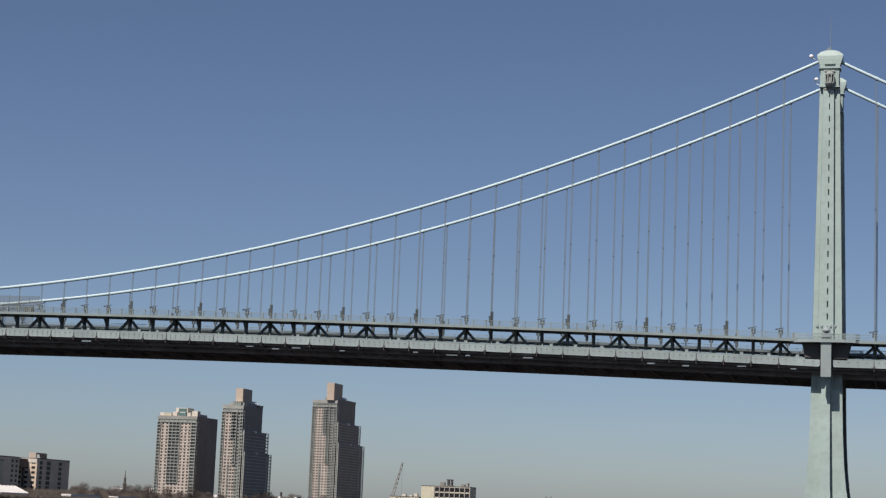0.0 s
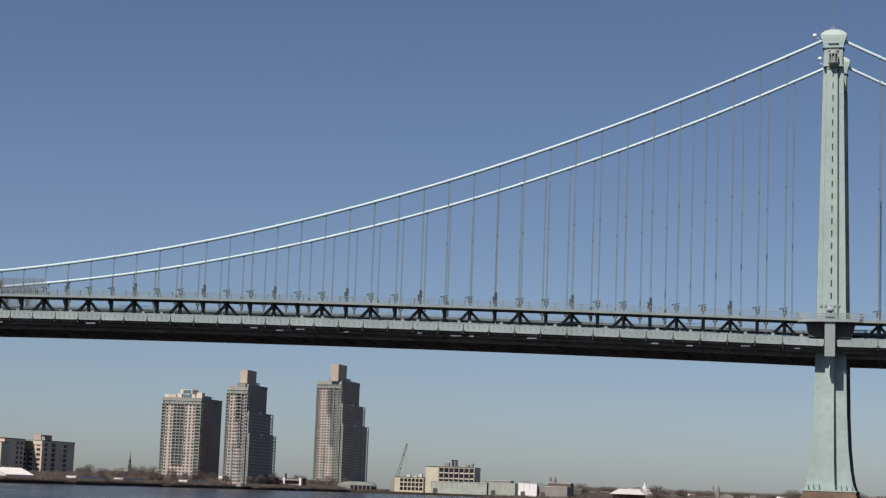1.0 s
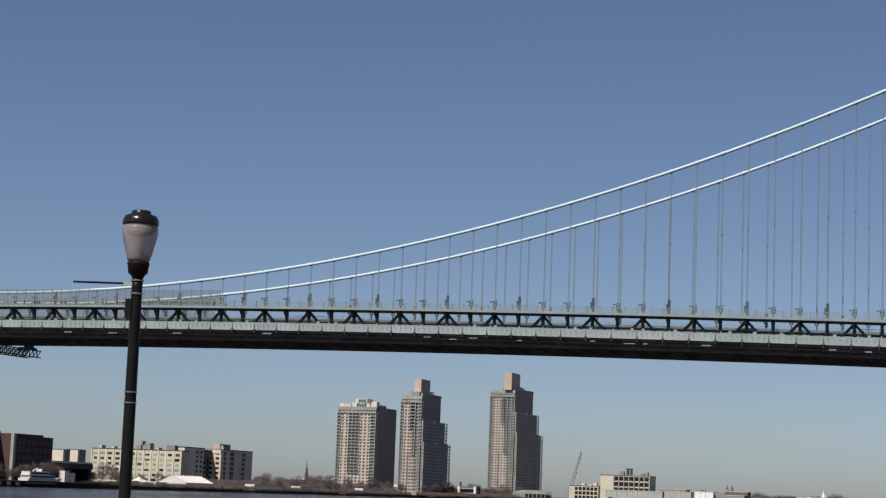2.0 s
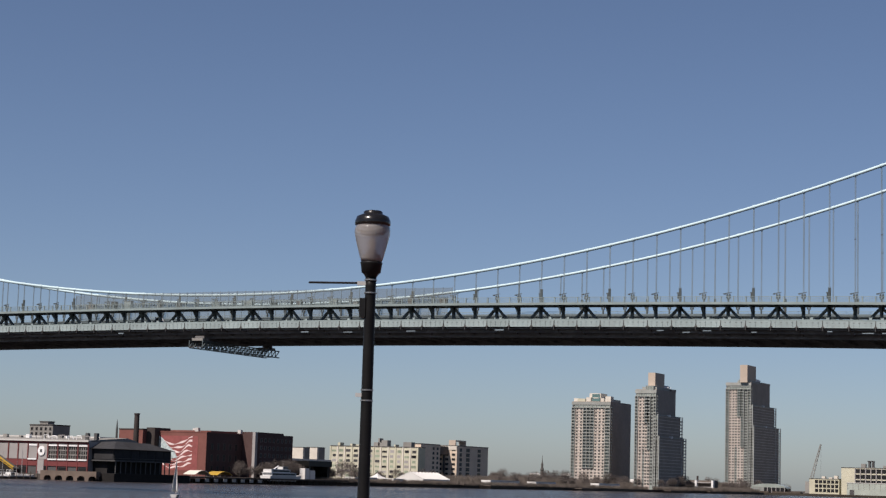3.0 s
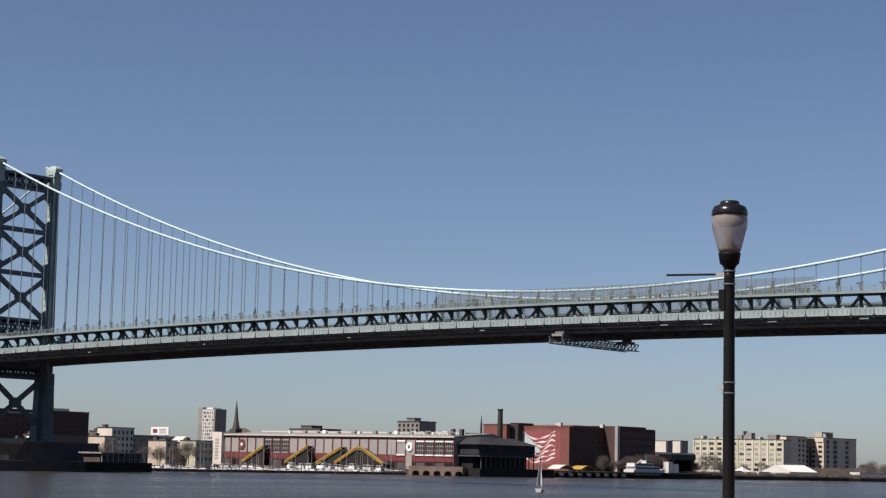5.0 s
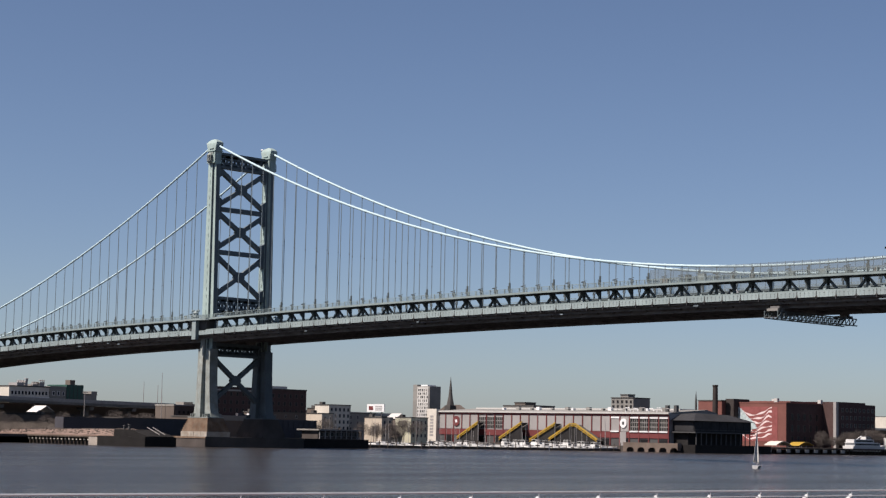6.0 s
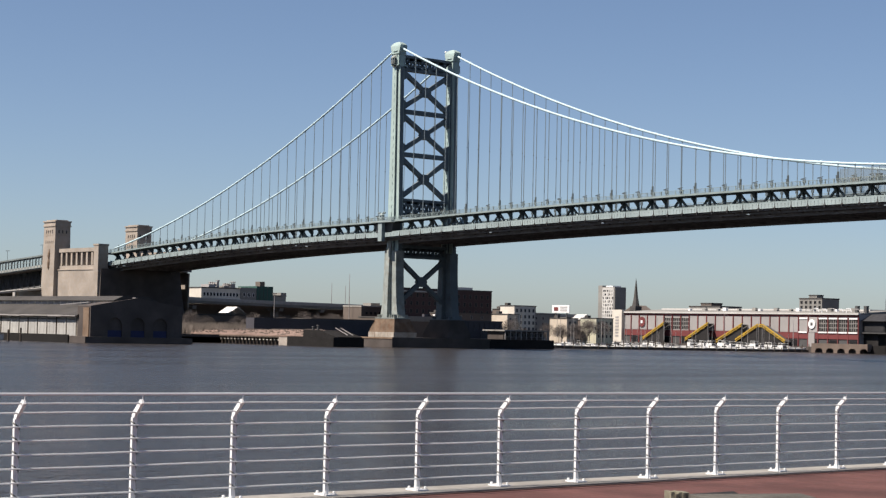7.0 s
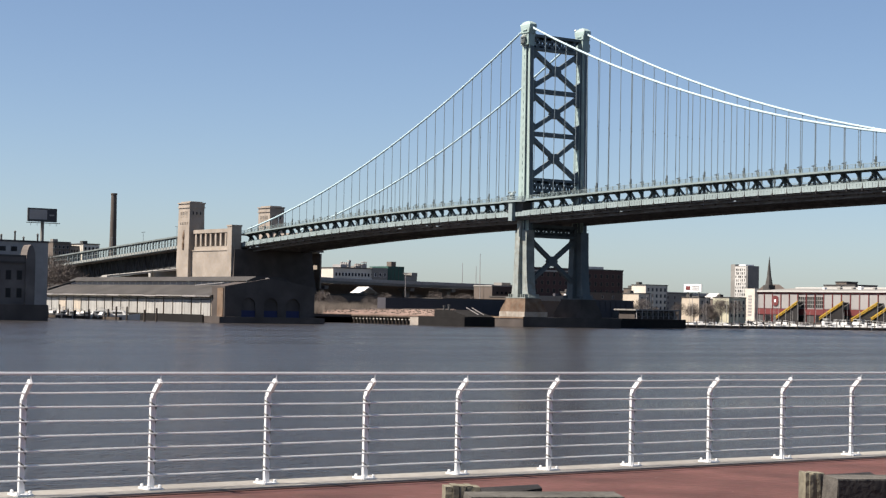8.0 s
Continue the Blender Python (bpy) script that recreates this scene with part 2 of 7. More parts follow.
for s in (-1, 1):
    y = s * HALF
    for group in (sorted(MAIN_X), sorted(WEST_X), sorted(EAST_X)):
        for i, x in enumerate(group):
            post = far if s > 0 else bmesh.new()
            z = sill(x)
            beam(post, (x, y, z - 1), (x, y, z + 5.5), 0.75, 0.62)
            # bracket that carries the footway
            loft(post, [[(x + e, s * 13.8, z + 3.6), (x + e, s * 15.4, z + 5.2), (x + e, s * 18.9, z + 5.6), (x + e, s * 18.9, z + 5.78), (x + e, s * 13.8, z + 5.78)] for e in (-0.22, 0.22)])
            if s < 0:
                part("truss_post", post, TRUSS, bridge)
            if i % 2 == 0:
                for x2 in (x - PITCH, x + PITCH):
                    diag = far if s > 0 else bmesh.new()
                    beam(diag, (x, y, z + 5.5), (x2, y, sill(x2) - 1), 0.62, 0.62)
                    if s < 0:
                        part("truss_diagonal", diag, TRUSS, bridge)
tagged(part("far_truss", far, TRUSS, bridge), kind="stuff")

# railings of the footways
for s in (-1, 1):
    y = s * 19.15
    bm = bmesh.new()
    for zz, hh in ((7.45, 0.12), (7.0, 0.045), (6.65, 0.045), (6.35, 0.06)):
        run(bm, y - 0.05, y + 0.05, zz - hh / 2, zz + hh / 2)
    x = WEST_END
    while x < EAST_END:
        z = sill(x)
        block(bm, x - 0.022, x + 0.022, y - 0.022, y + 0.022, z + 6.2, z + 7.4)
        x += 0.55
    tagged(part("railing", bm, RAILP, bridge, "slim pale steel footway railing"), kind="stuff")
rail_post = box(-0.12, 0.12, -0.12, 0.12, 0, 1.3)
block(rail_post, -0.16, 0.16, -0.16, 0.16, 1.3, 1.42)
rail_post = part("railing_post", rail_post, RAILP, bridge)
rail_post.matrix_basis = pose(EAST_X[0], -19.2, sill(EAST_X[0]) + 6.1)
for x in ALL_X:
    for k in (0.0, PITCH / 2):
        if x + k > EAST_X[0] - 0.1 and x + k < EAST_X[0] + 0.1:
            continue
        if abs(x + k) < 4 or abs(x + k + SPAN) < 4:
            continue
        again("railing_post", rail_post.data, bridge, pose(x + k, -19.2, sill(x + k) + 6.1))

# main cables with their clamps
def cable_line(y):
    bm = bmesh.new()
    for xs in ([EAST_END - i * EAST_END / 24 for i in range(25)], [-SPAN * i / 90 for i in range(91)],
               [-SPAN - i * SIDE / 45 for i in range(46)]):
        tube(bm, [(x, y, cable_z(x)) for x in xs], 0.38, 10)
    return bm


for s in (-1, 1):
    part("main_cable", cable_line(s * HALF), CABLE, bridge, "thick white-wrapped main cable", smooth=True)

clamp = turned(bmesh.new(), [(0.38, -0.42), (0.45, -0.38), (0.45, 0.38), (0.38, 0.42)], sides=10)
clamp = part("cable_clamp", clamp, CABLE, bridge)
hanger = bmesh.new()
for dx in (-0.11, 0.11):
    tube(hanger, [(dx, 0, 0), (dx, 0, 1)], 0.068, 6)
hanger = part("hanger", hanger, ROPE, bridge, "paired steel hanger ropes")
socket = box(-0.16, 0.16, -0.2, 0.2, 0, 1.2)
block(socket, -0.46, 0.46, -0.17, 0.17, 1.2, 1.42)
for dx in (-0.36, 0.36):
    turned(socket, [(0.1, 1.42), (0.2, 1.55), (0.17, 2.3), (0.1, 2.55)], dx, 0, 8)
block(socket, -0.3, 0.3, -0.1, 0.1, 1.9, 2.05)
beam(socket, (-1.15, 0, 2.55), (0.75, 0, 2.85), 0.16, 0.16)
block(socket, -1.25, -0.75, -0.2, 0.2, 2.35, 2.62)
socket = part("hanger_socket", socket, SOCKET, bridge)
mast = box(-0.2, 0.2, -0.22, 0.22, 0, 1.3)
block(mast, -0.6, 0.3, -0.17, 0.17, 1.3, 1.55)
turned(mast, [(0.12, 1.55), (0.2, 1.7), (0.17, 2.4), (0.1, 2.6)], -0.48, 0, 8)
for dx in (-0.12, 0.22):
    turned(mast, [(0.19, 0.4), (0.19, 3.9), (0.1, 4.0)], dx, 0, 8)
block(mast, -0.75, -0.3, -0.14, 0.14, 2.6, 2.9)
mast = part("hanger_guard", mast, SOCKET, bridge, "dark guard tubes round a hanger")
spread = box(-0.2, 0.2, -0.12, 0.12, -0.1, 0.1)
spread = part("rope_spreader", spread, DARK, bridge)
first = True
for s in (-1, 1):
    for n, x in enumerate(MAIN_X + WEST_X + EAST_X):
        top, low = cable_z(x), sill(x) + 6.2
        slope = math.degrees(math.atan2(cable_z(x - 0.5) - cable_z(x + 0.5), 1))
        k = n if n < 83 else (n - 83) if n < 116 else n - 116
        tall = k % 3 == 2
        if top - low < 1.0:
            continue
        sets = ((clamp, pose(x, s * HALF, top, 0, 90 + slope, 0)),
                (hanger, pose(x, s * HALF, low) @ Matrix.Diagonal((1, 1, top - low, 1))),
                (mast if tall else socket, pose(x, s * HALF, low)),
                (spread, pose(x, s * HALF, (top + low) / 2)))
        for ob, m in sets[:4 if top - low > 30 else 3]:
            if ob.matrix_basis == Matrix.Identity(4):
                ob.matrix_basis = m
            else:
                again(ob.name.split(".")[0], ob.data, bridge, m)


# ---- bridge: towers ----
def leg_half(z):
    pts = [(10.4, 5.7), (12, 5.1), (15, 4.55), (20, 4.05), (27, 3.7), (36, 3.5), (50, 3.3), (113, 2.2)]
    for (za, wa), (zb, wb) in zip(pts, pts[1:]):
        if z <= zb:
            return wa + (wb - wa) * (z - za) / (zb - za)
    return pts[-1][1]


LEVELS = [10.4, 12, 15, 20, 27, 36, 50, 70, 90, 111]


def tower(tx, drop=0.0):
    """drop: metres by which its feet are lowered to fit the camera's view."""
    t = None

    def dn(z):
        return z - drop * max(0.0, min(1.0, (36 - z) / 25.6))

    for z0, z1 in ((105.2, 111.3), (49.2, 56.2), (33.4, 38.4)):
        portal = bmesh.new()
        beam(portal, (tx, -12, z1 - 0.5), (tx, 12, z1 - 0.5), 2.4, 1.0)
        beam(portal, (tx, -12, z0 + 0.5), (tx, 12, z0 + 0.5), 2.4, 1.0)
        for i in range(6):
            ya, yb = -11 + i * 22 / 6, -11 + (i + 1) * 22 / 6
            beam(portal, (tx, ya, z0 + 0.7), (tx, yb, z1 - 0.7), 0.8, 0.8)
            beam(portal, (tx, ya, z1 - 0.7), (tx, yb, z0 + 0.7), 0.8, 0.8)
            beam(portal, (tx, ya, z0 + 0.6), (tx, ya, z1 - 0.6), 0.8, 0.7)
        block(portal, tx + 0.25, tx + 0.4, -11.4, 11.4, z1 - 1.9, z1 - 1.0)
        block(portal, tx + 0.25, tx + 0.4, -11.4, 11.4, z0 + 1.0, z0 + 1.7)
        if t:
            part("portal", portal, SHADED_BLUE, t)
        else:
            t = part("tower", portal, SHADED_BLUE, bridge, "tall pale steel tower with two cross-braced legs")
    for s in (-1, 1):
        y = s * 13.4
        bm, low = bmesh.new(), bmesh.new()
        # broad body and, proud of it on both faces, a slotted middle rib
        for body, zz, dy in ((low, LEVELS[:6], 1.9), (bm, LEVELS[5:], 0.95)):
            loft(body, [[(tx - leg_half(z), y - dy, dn(z)), (tx + leg_half(z), y - dy, dn(z)), (tx + leg_half(z), y + dy, dn(z)), (tx - leg_half(z), y + dy, dn(z))] for z in zz])
        for f in (-1, 1):
            lo, hi = sorted((y + f * 0.95, y + f * 1.75))
            for a, b in ((-0.62, -0.05), (0.05, 0.42)):
                loft(bm, [[(tx + a * leg_half(z), lo, z), (tx + b * leg_half(z), lo, z), (tx + b * leg_half(z), hi, z), (tx + a * leg_half(z), hi, z)] for z in LEVELS[5:]])
            z = 13.0
            while z < 108:
                w = leg_half(z) * 0.052
                if z > 49:
                    block(bm, tx - w, tx + w, lo + 0.01, hi - 0.02, z, z + 1.45)
                z += 2.9
            # deep buttress below the deck
            butt = bmesh.new()
            loft(butt, [[(tx - 1.15 - g * 0.6, y, dn(z)), (tx + 0.85 + g * 0.5, y, dn(z)), (tx + 0.85 + g * 0.5, y + f * p, dn(z)), (tx - 1.15 - g * 0.6, y + f * p, dn(z))] for z, g, p in ((10.4, 0.9, 3.9), (12, 0.6, 3.75), (16, 0.3, 3.6), (24, 0.1, 3.4), (33, 0.0, 3.0), (39.5, 0.0, 2.3))])
            # far-side feet take the darker blue, as the deck's shade on them
            part("buttress", butt, (STEEL if tx > -1 else WORN) if s < 0 else SHADED_BLUE, t)
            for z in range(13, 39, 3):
                part("plate_seam", box(tx - leg_half(z), tx + leg_half(z), *sorted((y + f * 1.86, y + f * 1.912)), dn(z), dn(z) + 0.06), (STEEL if tx > -1 else WORN) if s < 0 else SHADED_BLUE, t)
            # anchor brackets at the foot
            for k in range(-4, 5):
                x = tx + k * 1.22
                part("anchor_bracket", box(x - 0.16, x + 0.16, *sorted((y + f * 1.85, y + f * 3.4)), dn(10.45), dn(10.45) + 1.25), (STEEL if tx > -1 else WORN) if s < 0 else SHADED_BLUE, t)
        block(low, tx - 6.0, tx + 6.0, y - 3.9, y + 3.9, dn(10.1), dn(10.45))
        part("leg", bm, STEEL, t)
        # thin plates added on the legs' sides, coloured as their shade
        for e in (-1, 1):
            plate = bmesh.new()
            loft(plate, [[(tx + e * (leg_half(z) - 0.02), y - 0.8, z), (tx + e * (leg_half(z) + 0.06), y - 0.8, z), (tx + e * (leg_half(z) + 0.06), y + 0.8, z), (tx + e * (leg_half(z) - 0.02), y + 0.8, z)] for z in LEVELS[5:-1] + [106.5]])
            part("side_plate", plate, SHADED_BLUE, t)
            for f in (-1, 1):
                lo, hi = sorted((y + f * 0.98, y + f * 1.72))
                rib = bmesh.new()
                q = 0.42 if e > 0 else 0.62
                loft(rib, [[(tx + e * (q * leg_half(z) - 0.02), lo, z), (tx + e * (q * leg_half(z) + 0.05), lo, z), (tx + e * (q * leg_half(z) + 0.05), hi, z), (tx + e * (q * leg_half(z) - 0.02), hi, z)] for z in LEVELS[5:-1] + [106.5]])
                part("rib_plate", rib, SHADED_BLUE, t)
        part("leg_foot", low, (STEEL if tx > -1 else WORN) if s < 0 else SHADED_BLUE, t)
        cap = bmesh.new()
        rings = ((2.05, 1.6, 107.0), (2.1, 1.6, 109.6), (2.2, 1.65, 111.4), (2.45, 1.7, 112.5), (2.8, 1.7, 113.6), (3.0, 1.65, 114.4), (2.9, 1.5, 114.8), (2.1, 1.2, 115.45), (1.2, 0.8, 115.85), (0.4, 0.4, 116.05))
        loft(cap, [[(tx - w, y - d, z), (tx + w, y - d, z), (tx + w, y + d, z), (tx - w, y + d, z)] for w, d, z in rings])
        for w, z0, z1 in ((2.5, 111.3, 111.55), (2.3, 106.8, 107.1)):
            block(cap, tx - w, tx + w, y - 2.0, y + 2.0, z0, z1)
        block(cap, tx - 1.2, tx + 1.2, y - 2.0, y + 2.0, 112.3, 112.6)
        part("saddle_cap", cap, STEEL, t)
        orn = bmesh.new()
        yo = y + s * 2.4
        turned(orn, [(0.3, 106.6), (0.8, 107.0), (1.1, 107.4), (1.1, 107.7), (0.7, 107.7), (0.7, 109.5), (1.1, 109.5), (1.1, 109.8), (0.7, 110.2), (0.25, 110.5)], tx, yo, 8)
        part("lantern_ornament", orn, WORN, t, "grey riveted lantern ornament")
        for k in range(8):
            a = (k + 0.5) * math.tau / 8
            part("lantern_bar", beam(bmesh.new(), (tx + 1.02 * math.cos(a), yo + 1.02 * math.sin(a), 107.6), (tx + 1.02 * math.cos(a), yo + 1.02 * math.sin(a), 109.6), 0.2, 0.2), WORN, t)
        for w, z0, z1 in ((1.3, 106.2, 106.6), (1.2, 110.5, 110.8)):
            part("lantern_shelf", box(tx - w, tx + w, y + s * 1.6 - 0.3, y + s * 1.6 + 0.4, z0, z1), WORN, t)
        ball = bmesh.new()
        bmesh.ops.create_icosphere(ball, subdivisions=2, radius=0.52, matrix=Matrix.Translation((tx - 4.4, y, 114.7 if s < 0 else 115.6)))
        beam(ball, (tx - 4.4, y, 114.5), (tx - 3.2, y, 113.8), 0.12, 0.12)
        part("beacon", ball, WHITE, t, "round white beacon", smooth=True)
        if tx < 0 or s > 0:
            continue
        mastbm = bmesh.new()
        tube(mastbm, [(tx, y, 116), (tx, y, 117.2), (tx + 0.1, y, 124)], [0.18, 0.07, 0.04], 6)
        block(mastbm, tx - 0.7, tx + 0.2, y - 0.3, y + 0.3, 116.0, 116.7)
        part("antenna", mastbm, ROPE, t)
    # crossed braces and struts
    for n, (z0, z1) in enumerate(((90.4, 105.4), (74.0, 88.8), (56.0, 72.2), (15.5, 33.6))):
        for a, b in ((z0, z1), (z1, z0)):
            bm = bmesh.new()
            beam(bm, (tx, -12, a), (tx, 12, b), 1.7, 1.5)
            part("cross_brace", bm, SHADED_BLUE, t)
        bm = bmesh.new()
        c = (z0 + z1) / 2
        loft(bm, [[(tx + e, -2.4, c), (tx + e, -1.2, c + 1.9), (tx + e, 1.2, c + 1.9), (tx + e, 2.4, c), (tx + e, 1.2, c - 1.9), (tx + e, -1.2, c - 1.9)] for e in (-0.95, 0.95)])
        part("crossing_plate", bm, SHADED_BLUE, t)
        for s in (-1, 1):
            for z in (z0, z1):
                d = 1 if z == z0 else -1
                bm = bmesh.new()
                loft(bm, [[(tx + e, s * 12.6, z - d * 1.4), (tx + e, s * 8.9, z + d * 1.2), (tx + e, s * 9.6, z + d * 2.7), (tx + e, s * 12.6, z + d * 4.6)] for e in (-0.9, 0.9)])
                part("gusset", bm, SHADED_BLUE, t)
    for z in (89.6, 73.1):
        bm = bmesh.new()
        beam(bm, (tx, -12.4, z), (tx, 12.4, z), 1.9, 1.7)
        part("strut", bm, SHADED_BLUE, t)
    # white pilasters and bays where the footway passes the tower
    zs = sill(tx)
    for s in (-1, 1):
        y = s * 19.9
        bm = bmesh.new()
        block(bm, tx - 1.15, tx + 1.15, *sorted((s * 19.0, s * 20.6)), zs - 1.6 - drop * 0.4, zs + 6.4)
        block(bm, tx - 1.0, tx + 1.0, *sorted((s * 19.2, s * 20.4)), zs + 6.4, zs + 8.0)
        turned(bm, [(0.9, zs + 8.0), (0.95, zs + 8.3), (0.5, zs + 8.9), (0.2, zs + 9.2)], tx, y, 10)
        for dx in (-2.0, -1.0, 1.0, 2.0):
            beam(bm, (tx + dx * 0.4, y, zs + 8.2), (tx + dx, y, zs + 8.9), 0.14, 0.14)
            turned(bm, [(0.12, zs + 8.7), (0.32, zs + 9.0), (0.3, zs + 9.4), (0.1, zs + 9.6)], tx + dx, y, 8)
        part("pilaster", bm, FASCIA, t, "pale pilaster with small lamps")
        bm = bmesh.new()
        ring = [(-7.5, 18.9), (-6.5, 20.2), (-4, 21.0), (4, 21.0), (6.5, 20.2), (7.5, 18.9)]
        loft(bm, [[(tx + x, s * w, zs + z) for x, w in ring] for z in (5.5, 6.2)])
        for z in (6.7, 7.4):
            for (xa, wa), (xb, wb) in zip(ring, ring[1:]):
                beam(bm, (tx + xa, s * wa, zs + z), (tx + xb, s * wb, zs + z), 0.12, 0.14)
        for (xa, wa), (xb, wb) in zip(ring, ring[1:]):
            for k in range(6):
                x, w = xa + (xb - xa) * k / 6, wa + (wb - wa) * k / 6
                beam(bm, (tx + x, s * w, zs + 6.2), (tx + x, s * w, zs + 7.4), 0.12, 0.12)
        part("footway_bay", bm, FASCIA, t)
        # dark box by the tower; the bay's shade is in its colour
        bm = bmesh.new()
        loft(bm, [[(tx - w, s * 14.8, zs + z), (tx + w, s * 14.8, zs + z), (tx + w, s * 18.6, zs + z), (tx - w, s * 18.6, zs + z)] for z, w in ((1.0, 4.5), (1.8, 4.7), (5.5, 5.5))])
        part("tower_housing", bm, DARK, t)
    # stone pier: a plinth under each leg on one long base
    pier = part("pier", box(tx - 10, tx + 10, -21.2, 27, -4, dn(3.1)), DARK_STONE, t, "dark stone pier in the water")
    for s in (-1, 1):
        bm = bmesh.new()
        y = s * 13.4
        steps = ((7.7, 5.2, 5.0, 5.7), (7.4, 5.0, 5.7, 6.5), (7.1, 4.8, 6.5, 7.3), (6.8, 4.5, 7.3, 8.0), (6.4, 4.2, 8.0, 8.7), (6.1, 4.0, 8.7, 9.4), (5.9, 3.8, 9.4, 10.1))
        loft(bm, [[(tx - half, y - wide, dn(z)), (tx + half, y - wide, dn(z)), (tx + half, y + wide, dn(z)), (tx - half, y + wide, dn(z))] for half, wide, z0, z1 in steps for z in (z0, z1 - 0.001)])
        # far plinth and its base course are darker than the near ones
        part("plinth", bm, RUSTY if s < 0 else DARK_STONE, pier, "rust-stained granite plinth" if s < 0 else "dark granite plinth")
        # base course of single pale blocks
        for k in range(8):
            a = tx - 7.9 + k * 1.975
            part("base_stone", box(a + 0.04, a + 1.935, y - 5.5 - 0.05 * (k % 2), y + 5.5, dn(3.1), dn(5.0)), BASE_STONE if s < 0 else DARK_STONE, pier)
    for s in (-1, 1):
        bm = bmesh.new()
        yy = -21.2 if s < 0 else 27
        block(bm, tx - 10.2, tx + 10.2, *sorted((yy, yy + s * 0.2)), dn(3.1) - 0.6, dn(3.1))
        part("coping", bm, RUSTY, pier)
    return t


tower(0.0, 1.8)
tower(-SPAN)

# ---- water and land ----
def water_material():
    m = bpy.data.materials.new("river_water")
    m.use_nodes = True
    nt, N = m.node_tree, m.node_tree.nodes
    b = N["Principled BSDF"]
    b.inputs["Base Color"].default_value = (0.0345, 0.0315, 0.0315, 1)
    b.inputs["Roughness"].default_value = 0.25
    b.inputs["Specular IOR Level"].default_value = 0.135
    b.inputs["IOR"].default_value = 1.33
    geo = N.new("ShaderNodeNewGeometry")
    # wind lanes: long streaks where the ripples are finer or coarser
    stretch = N.new("ShaderNodeMapping")
    stretch.inputs["Rotation"].default_value = (0, 0, radians(35))
    stretch.inputs["Scale"].default_value = (0.05, 0.006, 1)
    nt.links.new(geo.outputs["Position"], stretch.inputs["Vector"])
    lane = N.new("ShaderNodeTexNoise")
    lane.inputs["Scale"].default_value, lane.inputs["Detail"].default_value = 1.0, 5
    nt.links.new(stretch.outputs[0], lane.inputs["Vector"])
    rough = N.new("ShaderNodeMapRange")
    rough.inputs[1].default_value, rough.inputs[2].default_value = 0.35, 0.65
    rough.inputs[3].default_value, rough.inputs[4].default_value = 0.15, 0.24
    nt.links.new(lane.outputs[0], rough.inputs[0])
    nt.links.new(rough.outputs[0], b.inputs["Roughness"])
    last = None
    for scale, strength, dist in ((4.5, 1.0, 0.2), (1.7, 1.0, 0.5), (0.7, 0.8, 0.5), (0.16, 0.45, 0.6), (0.02, 0.2, 1.0)):
        n = N.new("ShaderNodeTexNoise")
        n.inputs["Scale"].default_value, n.inputs["Detail"].default_value = scale, 4
        nt.links.new(geo.outputs["Position"], n.inputs["Vector"])
        bp = N.new("ShaderNodeBump")
        bp.inputs["Strength"].default_value, bp.inputs["Distance"].default_value = strength, dist
        nt.links.new(n.outputs[0], bp.inputs["Height"])
        if last:
            nt.links.new(last.outputs[0], bp.inputs["Normal"])
        last = bp
    nt.links.new(last.outputs[0], b.inputs["Normal"])
    return m


WATER_Z = -0.7   # water level, set to fit the shoreline in the camera's view
WATER = water_material()
EARTH = paint("bare_earth", (0.09, 0.075, 0.058), 0.95, var=0.35, big=0.03, fine=0.4)
bm = bmesh.new()
bm.faces.new([bm.verts.new(c) for c in ((-4500, -3000, WATER_Z), (4500, -3000, WATER_Z), (4500, 4500, WATER_Z), (-4500, 4500, WATER_Z))])
tagged(part("water", bm, WATER), "rippled grey-blue river water", "river", kind="structure")
bm = bmesh.new()
shore = [(-4400, -2900), (-590, -2900), (-590, -184), (-619, -168.6), (-712, -168.6), (-712, -149), (-590, -149), (-590, 60), (-612, 95), (-612, 195), (-735, 285), (-735, 362), (-600, 366), (-585, 480), (-575, 1080), (-556, 1160), (-545, 1400), (-400, 1500), (200, 1700), (1500, 1900), (4400, 1900), (4400, 4400), (-4400, 4400)]
loft(bm, [[(x, y, z) for x, y in shore] for z in (-2, 1.6)])
tagged(part("ground", bm, EARTH), "low brown far river bank", "ground", kind="structure")

bm = bmesh.new()
near = [(-172, 392), (-110, 352), (60, 330), (500, 300), (4300, 300), (4300, 1890), (1500, 1890), (420, 1500), (60, 1000), (-130, 600)]
loft(bm, [[(x, y, z) for x, y in near] for z in (-2, 0.9)])
tagged(part("bank", bm, EARTH), "low brushy near river bank beyond the bridge", "ground", kind="structure")

# ---- promenade ----
BRICK = paint("red_paving", (0.128, 0.056, 0.049), 0.85, var=0.35, big=0.7, fine=6, bump=0.3, stain=(0.108, 0.068, 0.058))
KERB = paint("worn_concrete", (0.35, 0.335, 0.305), 0.9, var=0.2, big=0.8, fine=7, bump=0.3, stain=(0.19, 0.175, 0.155))
JOINT = paint("paving_joint", (0.10, 0.058, 0.048), 0.9, var=0.3, big=0.5, fine=6)
OLD_BEAM = paint("old_grey_beam", (0.12, 0.112, 0.098), 0.9, var=0.35, big=1.5, fine=10, bump=0.6, stain=(0.06, 0.055, 0.05))
DARK_BEAM = paint("tarred_beam", (0.035, 0.033, 0.032), 0.7, var=0.4, big=1.5, fine=10, bump=0.5)
TIMBER = paint("weathered_timber", (0.25, 0.23, 0.17), 0.9, var=0.3, big=1.2, fine=9, bump=0.6, stain=(0.12, 0.11, 0.08))
FX, FZ, F0, FSTEP = -4.33, 3.20, -433.58, 1.648


